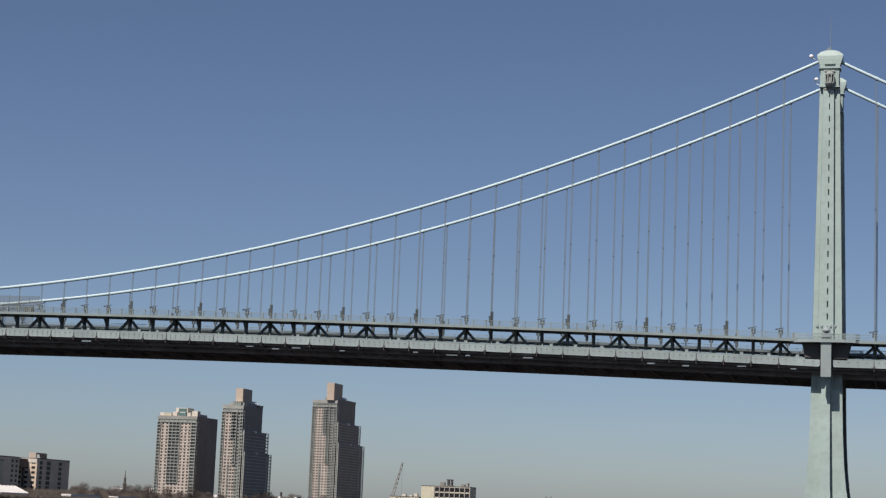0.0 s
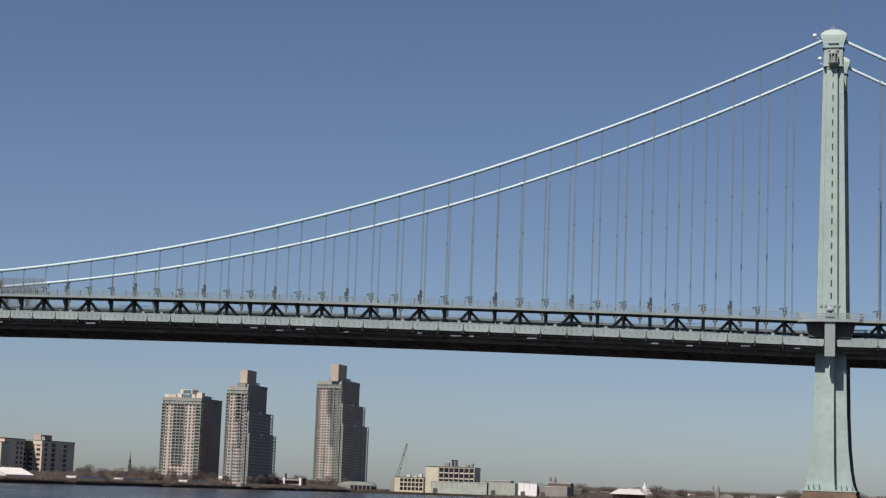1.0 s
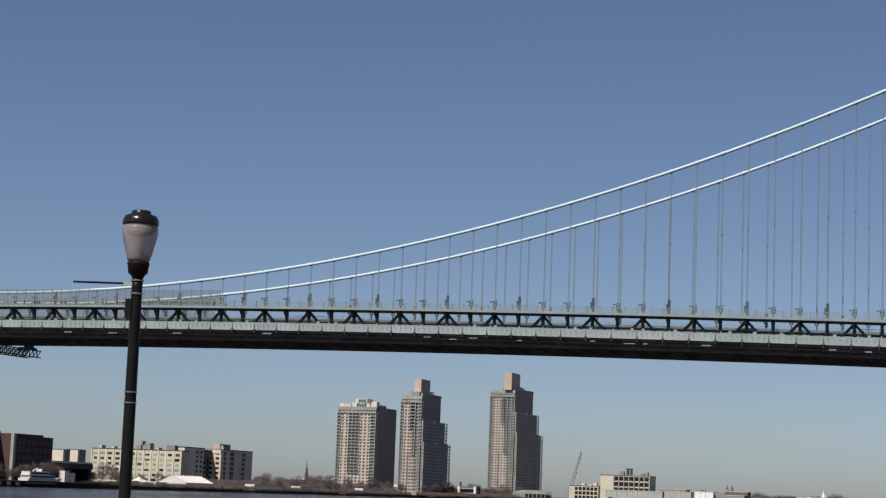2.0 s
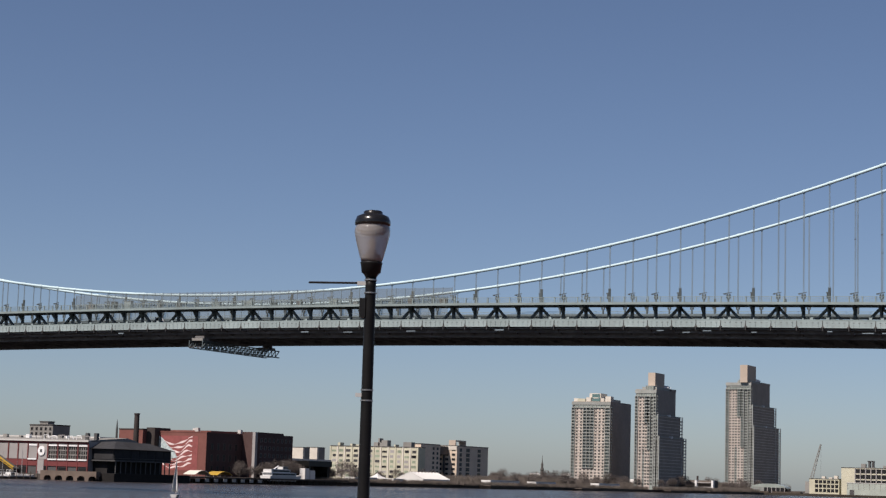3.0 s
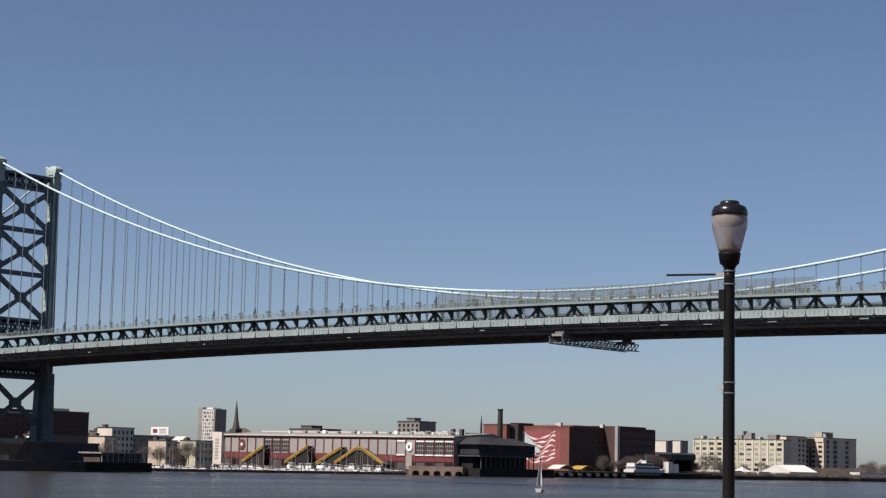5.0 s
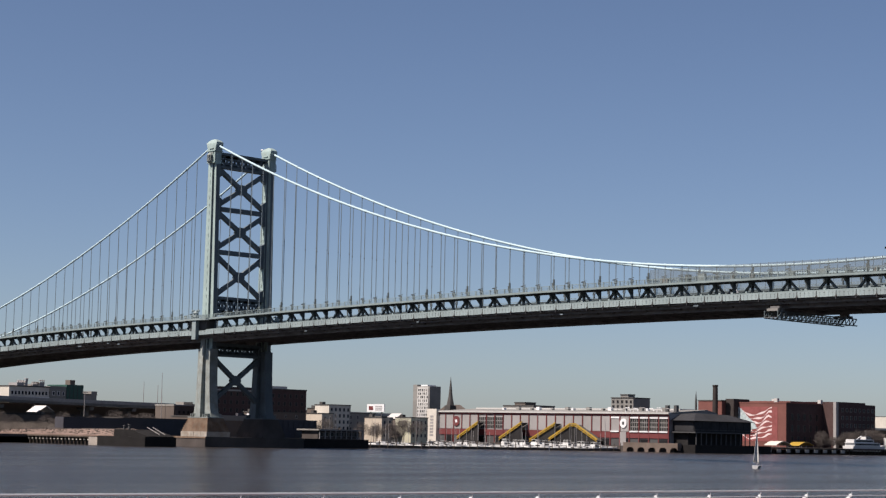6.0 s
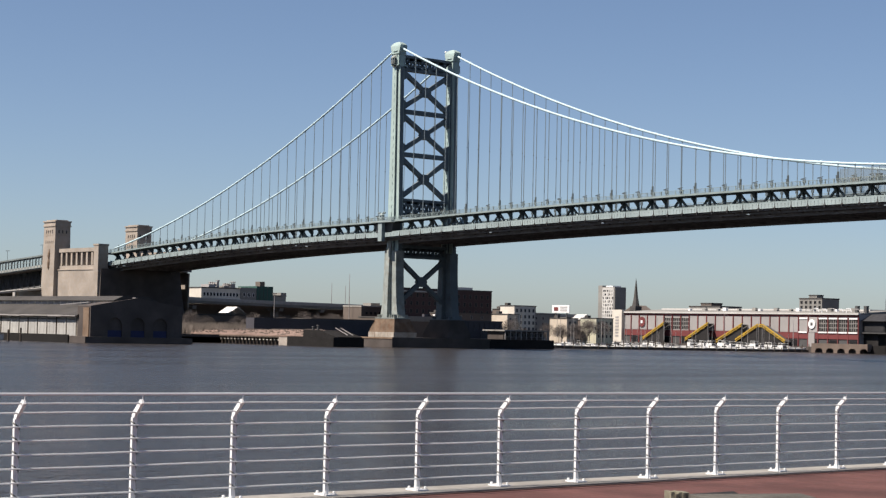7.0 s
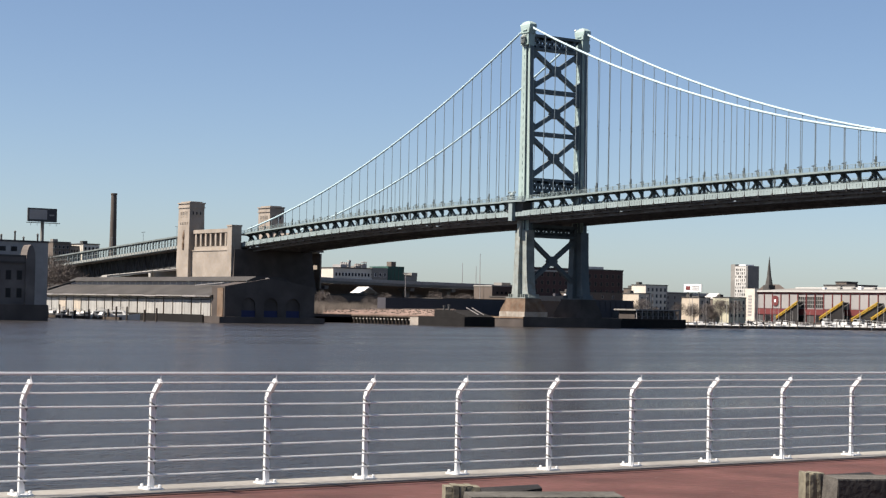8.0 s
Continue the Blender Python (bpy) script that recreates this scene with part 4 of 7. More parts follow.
for i in range(44):
    x = -797 - i * 6.6
    bm = bmesh.new()
    beam(bm, (x, -18.9, via_z(x) + 1.6), (x, -18.9, via_z(x) + 5.7), 0.8, 0.6)
    loft(bm, [[(x - 1.5, y, via_z(x) + 5.5), (x + 1.5, y, via_z(x) + 5.5), (x + 0.4, y, via_z(x) + 4.3), (x - 0.4, y, via_z(x) + 4.3)] for y in (-19.0, -18.6)])
    part("gallery_post", bm, TRUSS, via)
    part("gallery_post", beam(bmesh.new(), (x - 3.3, -18.9, via_z(x - 3.3) + 1.6), (x - 3.3, -18.9, via_z(x - 3.3) + 5.7), 0.45, 0.45), TRUSS, via)
    plate = bmesh.new()
    for e in (0.4, 3.7):
        loft(plate, [[(xx, -19.62, via_z(xx) + 0.2), (xx, -19.5, via_z(xx) + 0.2), (xx, -19.5, via_z(xx) + 1.4), (xx, -19.62, via_z(xx) + 1.4)] for xx in (x - e, x - e - 2.5)])
    part("edge_plate", plate, BALC, via, "pale edge plate")
    bm = bmesh.new()
    d = 3.3
    beam(bm, (x - d, -14.0, via_z(x) - 8.8), (x, -14.0, via_z(x) - 0.3), 0.5, 0.5)
    beam(bm, (x + d, -14.0, via_z(x) - 8.8), (x, -14.0, via_z(x) - 0.3), 0.5, 0.5)
    part("truss_panel", bm, VIADUCT_SHADE, via)
# plate added behind the lattice to darken the space below the gallery
bm = bmesh.new()
loft(bm, [[(x, -13.0, via_z(x) - 8.6), (x, -12.6, via_z(x) - 8.6), (x, -12.6, via_z(x) - 0.4), (x, -13.0, via_z(x) - 0.4)] for x in (-796, -1090)])
part("truss_web", bm, VIADUCT_SHADE, via, "near-black backing plate added behind the lattice")
bm = bmesh.new()
loft(bm, [[(x, -14, z), (x, 14, z), (x, 14, z + 0.5), (x, -14, z + 0.5)] for x, z in ((-796, via_z(-796) - 8.6), (-1090, via_z(-1090) - 8.6))])
part("lower_floor", bm, UNDER, via)
for i in range(6):
    x = -840 - i * 45
    part("viaduct_pier", box(x - 1.2, x + 1.2, -18.8, 18.8, 1.6, via_z(x) - 9.6), CONCRETE, via)
for i in range(6):
    x = -812 - i * 38
    l = thing("roadway_lamp", "thin double-armed lamp on the viaduct", "street lamp", "viaduct lamps")
    bm = bmesh.new()
    z = via_z(x) + 6.6
    beam(bm, (x, -18, z - 0.2), (x, -18, z + 5), 0.14, 0.14)
    beam(bm, (x - 1.4, -18, z + 5), (x + 1.4, -18, z + 5), 0.1, 0.1)
    for e in (-1.4, 1.4):
        block(bm, x + e - 0.35, x + e + 0.35, -18.25, -17.75, z + 4.75, z + 5.0)
    part("pole", bm, TRUSS, l)


# ---- things on the bridge ----
SCREEN = bpy.data.materials.new("debris_netting")
SCREEN.use_nodes = True
nt = SCREEN.node_tree
b = nt.nodes["Principled BSDF"]
b.inputs["Base Color"].default_value = (0.12, 0.135, 0.13, 1)
b.inputs["Roughness"].default_value = 0.9
b.inputs["Alpha"].default_value = 0.27
scaf = thing("debris_screen", "pale netting screen on poles along the footway", "screen")
for y, x0, x1 in ((-18.7, -318, -196), (14.2, -345, -214)):
    n = 44
    for i in range(n + 1):
        x = x0 + (x1 - x0) * i / n
        h = 4.4 if y < 0 else 5.6
        part("pole", beam(bmesh.new(), (x, y, sill(x) + 6.0), (x, y, sill(x) + 6.0 + h), 0.13, 0.13), ROPE, scaf)
        if i < n:
            xb = x0 + (x1 - x0) * (i + 1) / n
            bm = bmesh.new()
            loft(bm, [[(xx, y, sill(xx) + 6.2), (xx, y + 0.02, sill(xx) + 6.2), (xx, y + 0.02, sill(xx) + 5.9 + h), (xx, y, sill(xx) + 5.9 + h)] for xx in (x + 0.06, xb - 0.06)])
            part("net", bm, SCREEN, scaf)
r = random.Random(52)
for k in range(14):
    x = -318 + k * 9.2 + r.uniform(-3, 3)
    col, l, h = r.choice((GREY, BROWN, SOCKET, FASCIA)), r.uniform(0.5, 1.4), r.uniform(0.9, 2.6)
    w = thing("work_box", "site box standing on the bridge footway", "box", "site boxes")
    bm = box(x - l, x + l, -16, -15, sill(x) + 5.95, sill(x) + 6.0 + h)
    block(bm, x - l - 0.1, x + l + 0.1, -16.1, -14.9, sill(x) + 6.0 + h, sill(x) + 6.15 + h)
    part("body", bm, col, w)

# maintenance gantry hung under the deck
gan = thing("maintenance_gantry", "lattice maintenance gantry slung under the bridge deck", "gantry")
gx, gz = -274.6, sill(-274.6) - 5.3
for e in (-2.2, 2.2):
    for z in (0, 1.9):
        part("chord", beam(bmesh.new(), (gx + e, -20, gz + z), (gx + e, 20, gz + z), 0.3, 0.3), TRUSS, gan)
    for i in range(20):
        y = -20 + i * 2
        part("lattice_bar", beam(bmesh.new(), (gx + e, y, gz), (gx + e, y + 2, gz + 1.9), 0.2, 0.2), TRUSS, gan)
        part("lattice_bar", beam(bmesh.new(), (gx + e, y, gz), (gx + e, y, gz + 1.9), 0.2, 0.2), TRUSS, gan)
for i in range(11):
    part("deck_bar", box(gx - 2.2, gx + 2.2, -20 + i * 4 - 0.3, -20 + i * 4 + 0.3, gz + 0.1, gz + 0.2), UNDER, gan)
for y in (-18, 0, 17):
    part("hanger_arm", box(gx - 1.5, gx + 1.5, y - 0.3, y + 0.3, gz + 1.9, gz + 3.4), UNDER, gan)
for y in (-19, -16.5, 15, 18):
    part("cabin", box(gx - 1.8, gx + 1.8, y - 0.5, y + 0.5, gz + 2.0, gz + 2.7), GREY, gan)


# white works truck parked on the roadway
tk = thing("works_truck", "white works truck standing on the bridge roadway", "truck")
tk.matrix_basis = pose(-295.2, -10.8, sill(-295.2) + 1.6)
bm = bmesh.new()
prism(bm, [(-2.6, 0.7), (-2.6, 1.5), (0.2, 1.5), (0.4, 2.6), (1.6, 2.6), (2.2, 1.7), (3.0, 1.5), (3.0, 0.7)], -1.0, 1.0)
part("body", bm, WHITE, tk)
part("cab_window", box(0.6, 1.6, -1.03, 1.03, 1.8, 2.4), GLASS, tk)
for x in (-1.8, 2.1):
    for y in (-1.0, 0.75):
        bm = bmesh.new()
        loft(bm, [[(x + 0.45 * math.cos(k * math.tau / 12), yy, 0.45 + 0.45 * math.sin(k * math.tau / 12)) for k in range(12)] for yy in (y, y + 0.25)])
        part("wheel", bm, BLACK, tk)

# ---- piers, sheds and boats west of the anchorage ----
SHED_ROOF = paint("old_shed_roof", (0.068, 0.064, 0.061), 0.9, var=0.3, big=0.1, fine=0.8, stain=(0.11, 0.10, 0.09))
DOORS = paint("shed_door_paint", (0.50, 0.495, 0.47), 0.8, var=0.12, big=0.2, fine=1.0, piece=0.25)
shed = thing("pier_shed", "long pier shed with pale doors and a dark double roof", "shed")
X0, X1, Y0, Y1 = -685.0, -525.0, -146.0, -112.0
part("quay", box(X0 - 10, X1 + 3, Y0 - 4, Y1 + 3, -3, 1.4), DARK_STONE, shed)
part("quay_face", box(X0 + 90, X1 - 8, Y0 - 4.5, Y0 - 4, -1.5, 1.9), DARK_TIMBER, shed, "dark timber quay facing")
part("wall", box(X0, X1 - 9, Y0, Y1, 1.4, 8.2), HOUSE, shed)
bm = bmesh.new()
loft(bm, [[(x, Y0 - 1.4, 8.2), (x, Y0 - 1.4, 8.5), (x, Y0 + 9, 12.2), (x, Y1 - 9, 12.2), (x, Y1 + 1, 8.5), (x, Y1 + 1, 8.2)] for x in (X0, X1 - 8)])
part("roof", bm, SHED_ROOF, shed)
part("clerestory", box(X0 + 14, X1 - 2, Y0 + 9.2, Y1 - 9.2, 12.2, 13.6), PALE, shed)
bm = bmesh.new()
loft(bm, [[(x, Y0 + 8.2, 13.6), (x, Y0 + 12, 15.2), (x, Y1 - 12, 15.2), (x, Y1 - 8.2, 13.6)] for x in (X0 + 13, X1 - 1)])
part("upper_roof", bm, SHED_ROOF, shed)
for k in range(15):
    x = X0 + 0.1 + k * 10.1
    part("gutter", box(x, x + 9.9, Y0 - 1.7, Y0 - 1.35, 8.05 - 0.1 * (k % 3 == 1), 8.45 - 0.12 * (k % 4 == 2)), GREYP if k % 4 else GREY, shed, "patched pale eaves board")
for k in range(21):
    x = X0 + 6 + k * 7.0
    if x > X1 - 13:
        break
    part("door", box(x - 3.0, x + 3.0, Y0 - 0.15, Y0 + 0.05, 1.5, 6.9), HOUSE if k in (3, 5) else DOORS, shed, "sliding cargo door")
    part("door_rail", box(x - 3.2, x + 3.2, Y0 - 0.3, Y0, 6.95, 7.2), ROOF, shed)
    part("door_post", box(x + 3.2, x + 3.55, Y0 - 0.3, Y0 + 0.05, 1.4, 7.6), GREY if k % 3 else WOOD, shed)
    for i in (-1, 1):
        part("door_batten", box(x + i * 1.5 - 0.08, x + i * 1.5 + 0.08, Y0 - 0.2, Y0 - 0.15, 1.6, 6.8), GREYP, shed)
for k in range(30):
    x = X0 + 17 + k * 4.8
    part("clerestory_pane", box(x - 1.9, x + 1.9, Y0 + 9.1, Y0 + 9.25, 12.4, 13.4), GREYP, shed)
# masonry head house with three arches on the river front
bm = bmesh.new()
FRONT = [(Y0 - 0.6, 1.4), (Y0 - 0.6, 11.6), (Y0 + 9.5, 13.4), (Y0 + 17, 14.6), (Y1 - 9, 13.4), (Y1 + 0.6, 12.0), (Y1 + 0.6, 1.4)]
loft(bm, [[(x, y, z) for y, z in FRONT] for x in (X1 - 9, X1 - 0.7)])
head = part("head_house", bm, DARK_STONE, shed, "dark stone front with three round arches")
part("corner_stone", box(X1 - 4.6, X1 - 0.7, Y0 - 0.9, Y0 - 0.6, 1.4, 11.0), RUSTY, head)
bm = bmesh.new()   # the front wall, pierced by three arches
xw0, xw1 = X1 - 0.7, X1
ARCH = [Y0 + 8.6, Y0 + 17.3, Y0 + 26.0]
edges = [Y0 - 0.6] + [v for c in ARCH for v in (c - 2.7, c + 2.7)] + [Y1 + 0.6]
for a, b2 in zip(edges[::2], edges[1::2]):
    block(bm, xw0, xw1, a, b2, 1.4, 9.0)
for c in ARCH:
    n = 10
    arc = [(c + 2.7 * math.cos(math.pi * i / n), 5.2 + 2.7 * math.sin(math.pi * i / n)) for i in range(n + 1)]
    for (ya_, za_), (yb_, zb_) in zip(arc, arc[1:]):
        loft(bm, [[(x, ya_, za_), (x, yb_, zb_), (x, yb_, 9.0), (x, ya_, 9.0)] for x in (xw0, xw1)])
loft(bm, [[(x, y, z) for y, z in [(Y0 - 0.6, 9.0), (Y0 - 0.6, 11.6), (Y0 + 9.5, 13.4), (Y0 + 17, 14.6), (Y1 - 9, 13.4), (Y1 + 0.6, 12.0), (Y1 + 0.6, 9.0)]] for x in (xw0, xw1)])
part("arched_front", bm, DARK_STONE, head)
for c in ARCH:
    part("hoarding", box(X1 - 0.5, X1 - 0.3, c - 2.68, c + 2.68, 1.4, 3.6), BLUEH, head, "dark blue hoarding in the arch")
bm = bmesh.new()
beam(bm, (X1 - 30, Y0 + 4, 12.0), (X1 + 0.3, Y0 + 16, 14.7), 0.25, 0.25)
part("roof_rail", bm, GREYP, shed)


def pile(x, y, h, group="mooring piles"):
    t = thing("mooring_pile", "dark timber mooring pile in the water", "pile", group)
    part("shaft", turned(bmesh.new(), [(0.35, -2), (0.33, h - 0.2), (0.2, h)], x, y, 8), WOOD, t)
    return t


rnd = random.Random(5)
for k in range(16):
    pile(X0 + 5 + k * 9.6 + rnd.uniform(-3, 3), Y0 - 18 + rnd.uniform(-2, 2), rnd.uniform(2.4, 4.8))


def boat(x, y, turn, length=9.0, mast=0.0, canopy=None, group="moored boats"):
    t = thing("sail_yacht" if mast else "motor_boat", "white moored sailing boat with bare mast" if mast else "white moored motor boat with a small cabin", "boat", group)
    t.matrix_basis = pose(x, y, WATER_Z, 0, 0, turn)
    L, W = length / 2, length * 0.15
    bm = bmesh.new()
    rings = []
    for u in (-1, -0.5, 0.2, 0.7, 1.0):
        w = W * (0.85 if u < 0 else math.sqrt(max(0.02, 1 - u * u * 0.98)))
        h = 0.9 + 0.35 * max(0, u)
        rings.append([(u * L, -w, h * length / 9), (u * L, -w * 0.6, -0.2), (u * L, w * 0.6, -0.2), (u * L, w, h * length / 9)])
    loft(bm, rings)
    part("hull", bm, HULL, t)
    bm = bmesh.new()
    s = length / 9
    loft(bm, [[(-0.35 * L, -W * 0.7, 0.85 * s), (0.4 * L, -W * 0.6, 0.95 * s), (0.4 * L, W * 0.6, 0.95 * s), (-0.35 * L, W * 0.7, 0.85 * s)],
              [(-0.3 * L, -W * 0.6, (1.9 if not mast else 1.4) * s), (0.2 * L, -W * 0.5, (1.9 if not mast else 1.3) * s), (0.2 * L, W * 0.5, (1.9 if not mast else 1.3) * s), (-0.3 * L, W * 0.6, (1.9 if not mast else 1.4) * s)]])
    part("cabin", bm, HULL, t)
    if not mast:
        part("cabin_window", box(-0.28 * L, 0.18 * L, -W * 0.68, W * 0.68, 1.25 * s, 1.6 * s), GLASS, t)
        bm = box(-0.3 * L, 0.1 * L, -W * 0.5, W * 0.5, 2.5 * s, 2.6 * s)
        for xx in (-0.28 * L, 0.08 * L):
            block(bm, xx - 0.04, xx + 0.04, -W * 0.45, -W * 0.4, 1.8 * s, 2.5 * s)
            block(bm, xx - 0.04, xx + 0.04, W * 0.4, W * 0.45, 1.8 * s, 2.5 * s)
        part("flybridge", bm, canopy or HULL, t)
    else:
        part("mast", turned(bmesh.new(), [(0.10, 1.0), (0.08, mast), (0.03, mast + 0.2)], 0.1 * L, 0, 6), GREYP, t)
        part("boom", beam(bmesh.new(), (0.1 * L, 0, 2.2), (-0.7 * L, 0, 2.3), 0.3, 0.3), BLUEP, t)
    return t


for k in range(20):
    boat(-704 + k * 5.9 + rnd.uniform(-1.5, 1.5), -157 + rnd.uniform(-2, 1.5), rnd.choice((70, 100, 115, 285, 260)), rnd.uniform(11, 14), group="boats by the shed")
boat(-580, -158.5, 40, 15.5, group="boats by the shed")
for k in range(5):
    jt = thing("floating_jetty", "low dark timber jetty beside the boats", "jetty", "jetties by the shed")
    part("deck", box(-694 + k * 26, -672 + k * 26, -164.5, -163.4, WATER_Z - 0.1, 0.3), WOOD, jt)
    for i in range(3):
        part("post", turned(bmesh.new(), [(0.2, -2), (0.2, 2.2)], -692 + k * 26 + i * 9, -164.8, 6), WOOD, jt)

# dark pier house and the grey building behind it
# lighter than the quay's dark stone: haze over the front is in it
PIER_STONE = paint("grimy_pier_stone", (0.19, 0.165, 0.15), 0.9, var=0.3, big=0.15, fine=0.6, bump=0.5)
pl = house("pier_house", "dark stone pier house on the quay edge", "building", -545, -521, -262, -217.6, 18.9, PIER_STONE, z0=-2)
windows_east(pl, -262, -219, -521, 5, 16, 12, 2, 1.8, 3.0, DARK_STONE)
bm = box(-525.4, -520.4, -218.9, -215.9, -1, 17.6)
loft(bm, [[(x, -217.4 + 1.5 * math.cos(math.pi * i / 8), 17.6 + 5.2 * math.sin(math.pi * i / 8)) for i in range(9)] for x in (-525.4, -520.4)])
part("corner_buttress", bm, PIER_STONE, pl, "round-headed stone corner buttress")
part("string_course", box(-520.9, -520.5, -262, -219.1, 16.9, 17.5), DARK_STONE, pl)
part("fender", box(-521, -515, -262, -213.6, -2, 4.2), DARK_STONE, pl)
part("mooring_boom", beam(bmesh.new(), (-514.5, -214, 9.0), (-537, -195.2, 12.0), 0.4, 0.5), DARK_TIMBER, pl)
OFFICE = paint("office_grey", (0.40, 0.385, 0.365), 0.85, var=0.15, big=0.1, fine=0.5)
gb = house("grey_office_block", "plain grey office block with flat roof", "building", -628, -588, -241, -182.8, 25.8, OFFICE)
windows_east(gb, -238.7, -193.4, -588, 18.3, 25, 11, 2, 2.5, 1.9, GREYP)
for k in range(5):
    part("sunshade", box(-588, -587.5, -238.7 + k * 9.1, -230.7 + k * 9.1, 21.3, 21.8), GREYP, gb)
for y, h in ((-199, 2.1), (-194, 3.4), (-190.8, 1.5), (-185.6, 2.7)):
    part("roof_vent", turned(bmesh.new(), [(0.33, 25.8), (0.33, 25.8 + h), (0.55, 25.9 + h), (0.1, 26.4 + h)], -591, y, 8), ROOF, gb)
bb = thing("billboard", "dark billboard on a single tall pole", "billboard")
part("panel", box(-900.6, -899.6, -61, -44.6, 47.4, 54.6), DARK, bb)
part("poster", box(-899.6, -899.5, -60.2, -50.2, 48.6, 53.8), GREYP, bb, "faded grey poster sheet")
part("poster", box(-899.6, -899.5, -49.8, -45.3, 48.6, 53.8), BLUEP, bb)
bm = bmesh.new()
for y, w, h in ((-57, 4.6, 1.2), (-53.4, 1.6, 2.8), (-51.6, 0.9, 2.0), (-47.6, 2.6, 0.7)):
    block(bm, -899.48, -899.4, y - w / 2, y + w / 2, 51 - h / 2, 51 + h / 2)
part("faded_lettering", bm, GREYP, bb)
part("pole", turned(bmesh.new(), [(1.1, 1.6), (0.9, 47.4)], -900, -52.6, 10), GREY, bb)
bm = box(-899.5, -897.6, -62, -43.6, 46.6, 46.9)
for k in range(5):
    beam(bm, (-898, -60 + k * 3.6, 46.9), (-898, -60 + k * 3.6, 45.2), 0.15, 0.15)
part("catwalk", bm, DARK, bb)
STACK_BRICK = paint("smoky_brick", (0.15, 0.125, 0.11), 0.85, var=0.2, big=0.1, fine=0.6)
st = thing("brick_smokestack", "tall dark brick smokestack", "chimney")
part("shaft", turned(bmesh.new(), [(2.6, 1.6), (1.75, 70.2), (2.0, 70.4), (2.0, 71.2)], -1000, 35.4, 14), STACK_BRICK, st)

for x, y0, y1, z1, mat, lab in ((-980, -11.6, -0.9, 39.4, BROWN, "dark brick block behind the viaduct"), (-985, -0.7, 7.0, 37.4, GREY, "low grey block behind the viaduct"), (-980, 7.1, 17.5, 39.0, PALE, "pale plastered block behind the viaduct")):
    h = house("street_block", lab, "building", x - 20, x, y0, y1, z1, mat, group="blocks behind the viaduct")
    windows_east(h, y0 + 0.4, y1 - 0.4, x, z1 - 7.5, z1 - 0.8, 4, 2, 1.4, 2.0, GREYP)
    part("roof_house", box(x - 9, x - 5, y0 + 2, y0 + 5, z1, z1 + 2.2), ROOF if mat is PALE else GREY, h)

# low red wharf on piles, below the side span
wh = thing("timber_wharf", "long low wharf with brick parapet on timber piles", "wharf")
WHR = paint("faded_brick_deck", (0.27, 0.19, 0.158), 0.9, var=0.25, big=0.15, fine=0.7, stain=(0.22, 0.15, 0.12))
STONE_END = paint("pale_block_stone", (0.45, 0.40, 0.35), 0.9, var=0.2, big=0.3, fine=1.0)
bm = bmesh.new()
loft(bm, [[(x, -54.3, 2.5), (x, -54.3, 3.0), (x, -44, zr), (x, -41, zr), (x, -41, 2.5)] for x, zr in ((-640, 4.2), (-600, 4.5), (-566, 5.0), (-534.2, 5.3))])
part("deck", bm, WHR, wh, "faded pink sloping pier deck")
r = random.Random(8)
bm = bmesh.new()
for k in range(260):
    u, v = r.uniform(0, 1), r.uniform(0.05, 1)
    x, y = -638 + 103 * u, -54.3 + 10.3 * v
    z = 3.0 + (4.15 + 1.1 * u - 3.0) * v
    w, d = r.uniform(0.15, 0.7), r.uniform(0.1, 0.3)
    block(bm, x - w, x + w, y - d, y + d, z - 0.1, z + r.uniform(0.08, 0.4))
tagged(part("rubble", bm, BROWN, wh, "broken bricks on the deck"), kind="stuff")
for k in range(9):
    x = -638 + k * 11.4
    part("ridge_board", box(x, x + 11, -44.2, -43.9, 4.1 + 0.13 * k, 4.6 + 0.13 * k + r.uniform(-0.15, 0.2)), DARK_STONE, wh)
for k in range(42):
    x = -638 + k * 2.45
    part("pile", turned(bmesh.new(), [(0.3, -2), (0.28, 2.5)], x, -53.9, 6), WOOD, wh)
    part("pile_cap", box(x - 0.55, x + 0.25, -54.5, -54.2, 1.0, 1.35), PALE if k % 5 else GREY, wh, "pale pile strap")
part("cap_beam", box(-640, -534, -54.75, -54.35, 2.0, 2.5), WOOD, wh)
part("back_fill", box(-640, -534, -52, -41.2, -2, 2.4), DARK_STONE, wh)
part("stone_end", box(-547, -541.5, -56.2, -54.8, -2, 2.2), STONE_END, wh, "pale stone facing block")
bm = bmesh.new()
block(bm, -541, -512, -56.6, -43, -2, 2.7)
loft(bm, [[(x, -54.6, 2.7), (x, -43, 2.7), (x, -43, zb), (x, -54.6, zb)] for x, zb in ((-533.6, 5.2), (-523, 5.2), (-521, 4.6), (-513, 2.9))])
part("bulkhead", bm, DARK_TIMBER, wh, "dark timber bulkhead")
for y in (-50, -47.6):
    part("ramp_rail", beam(bmesh.new(), (-520, y, 6.1), (-512.5, y, 3.6), 0.15, 0.2), GREYP, wh)
for x, z in ((-531, 6.6), (-528, 7.0)):
    part("bollard", turned(bmesh.new(), [(0.5, 5.0), (0.45, z - 0.3), (0.7, z - 0.2), (0.6, z)], x, -52, 8), DARK, wh)

# elevated highway with sign, buildings behind
hw = thing("elevated_highway", "elevated concrete highway on piers", "highway")
LINE = ((20, 18.6), (60, 17.6), (110, 17.0), (160, 16.6), (330, 15.0))
bm = bmesh.new()
loft(bm, [[(-805, y, z), (-790, y, z), (-790, y, z + 2.0), (-805, y, z + 2.0)] for y, z in LINE])
part("deck", bm, GREY, hw)
bm = bmesh.new()
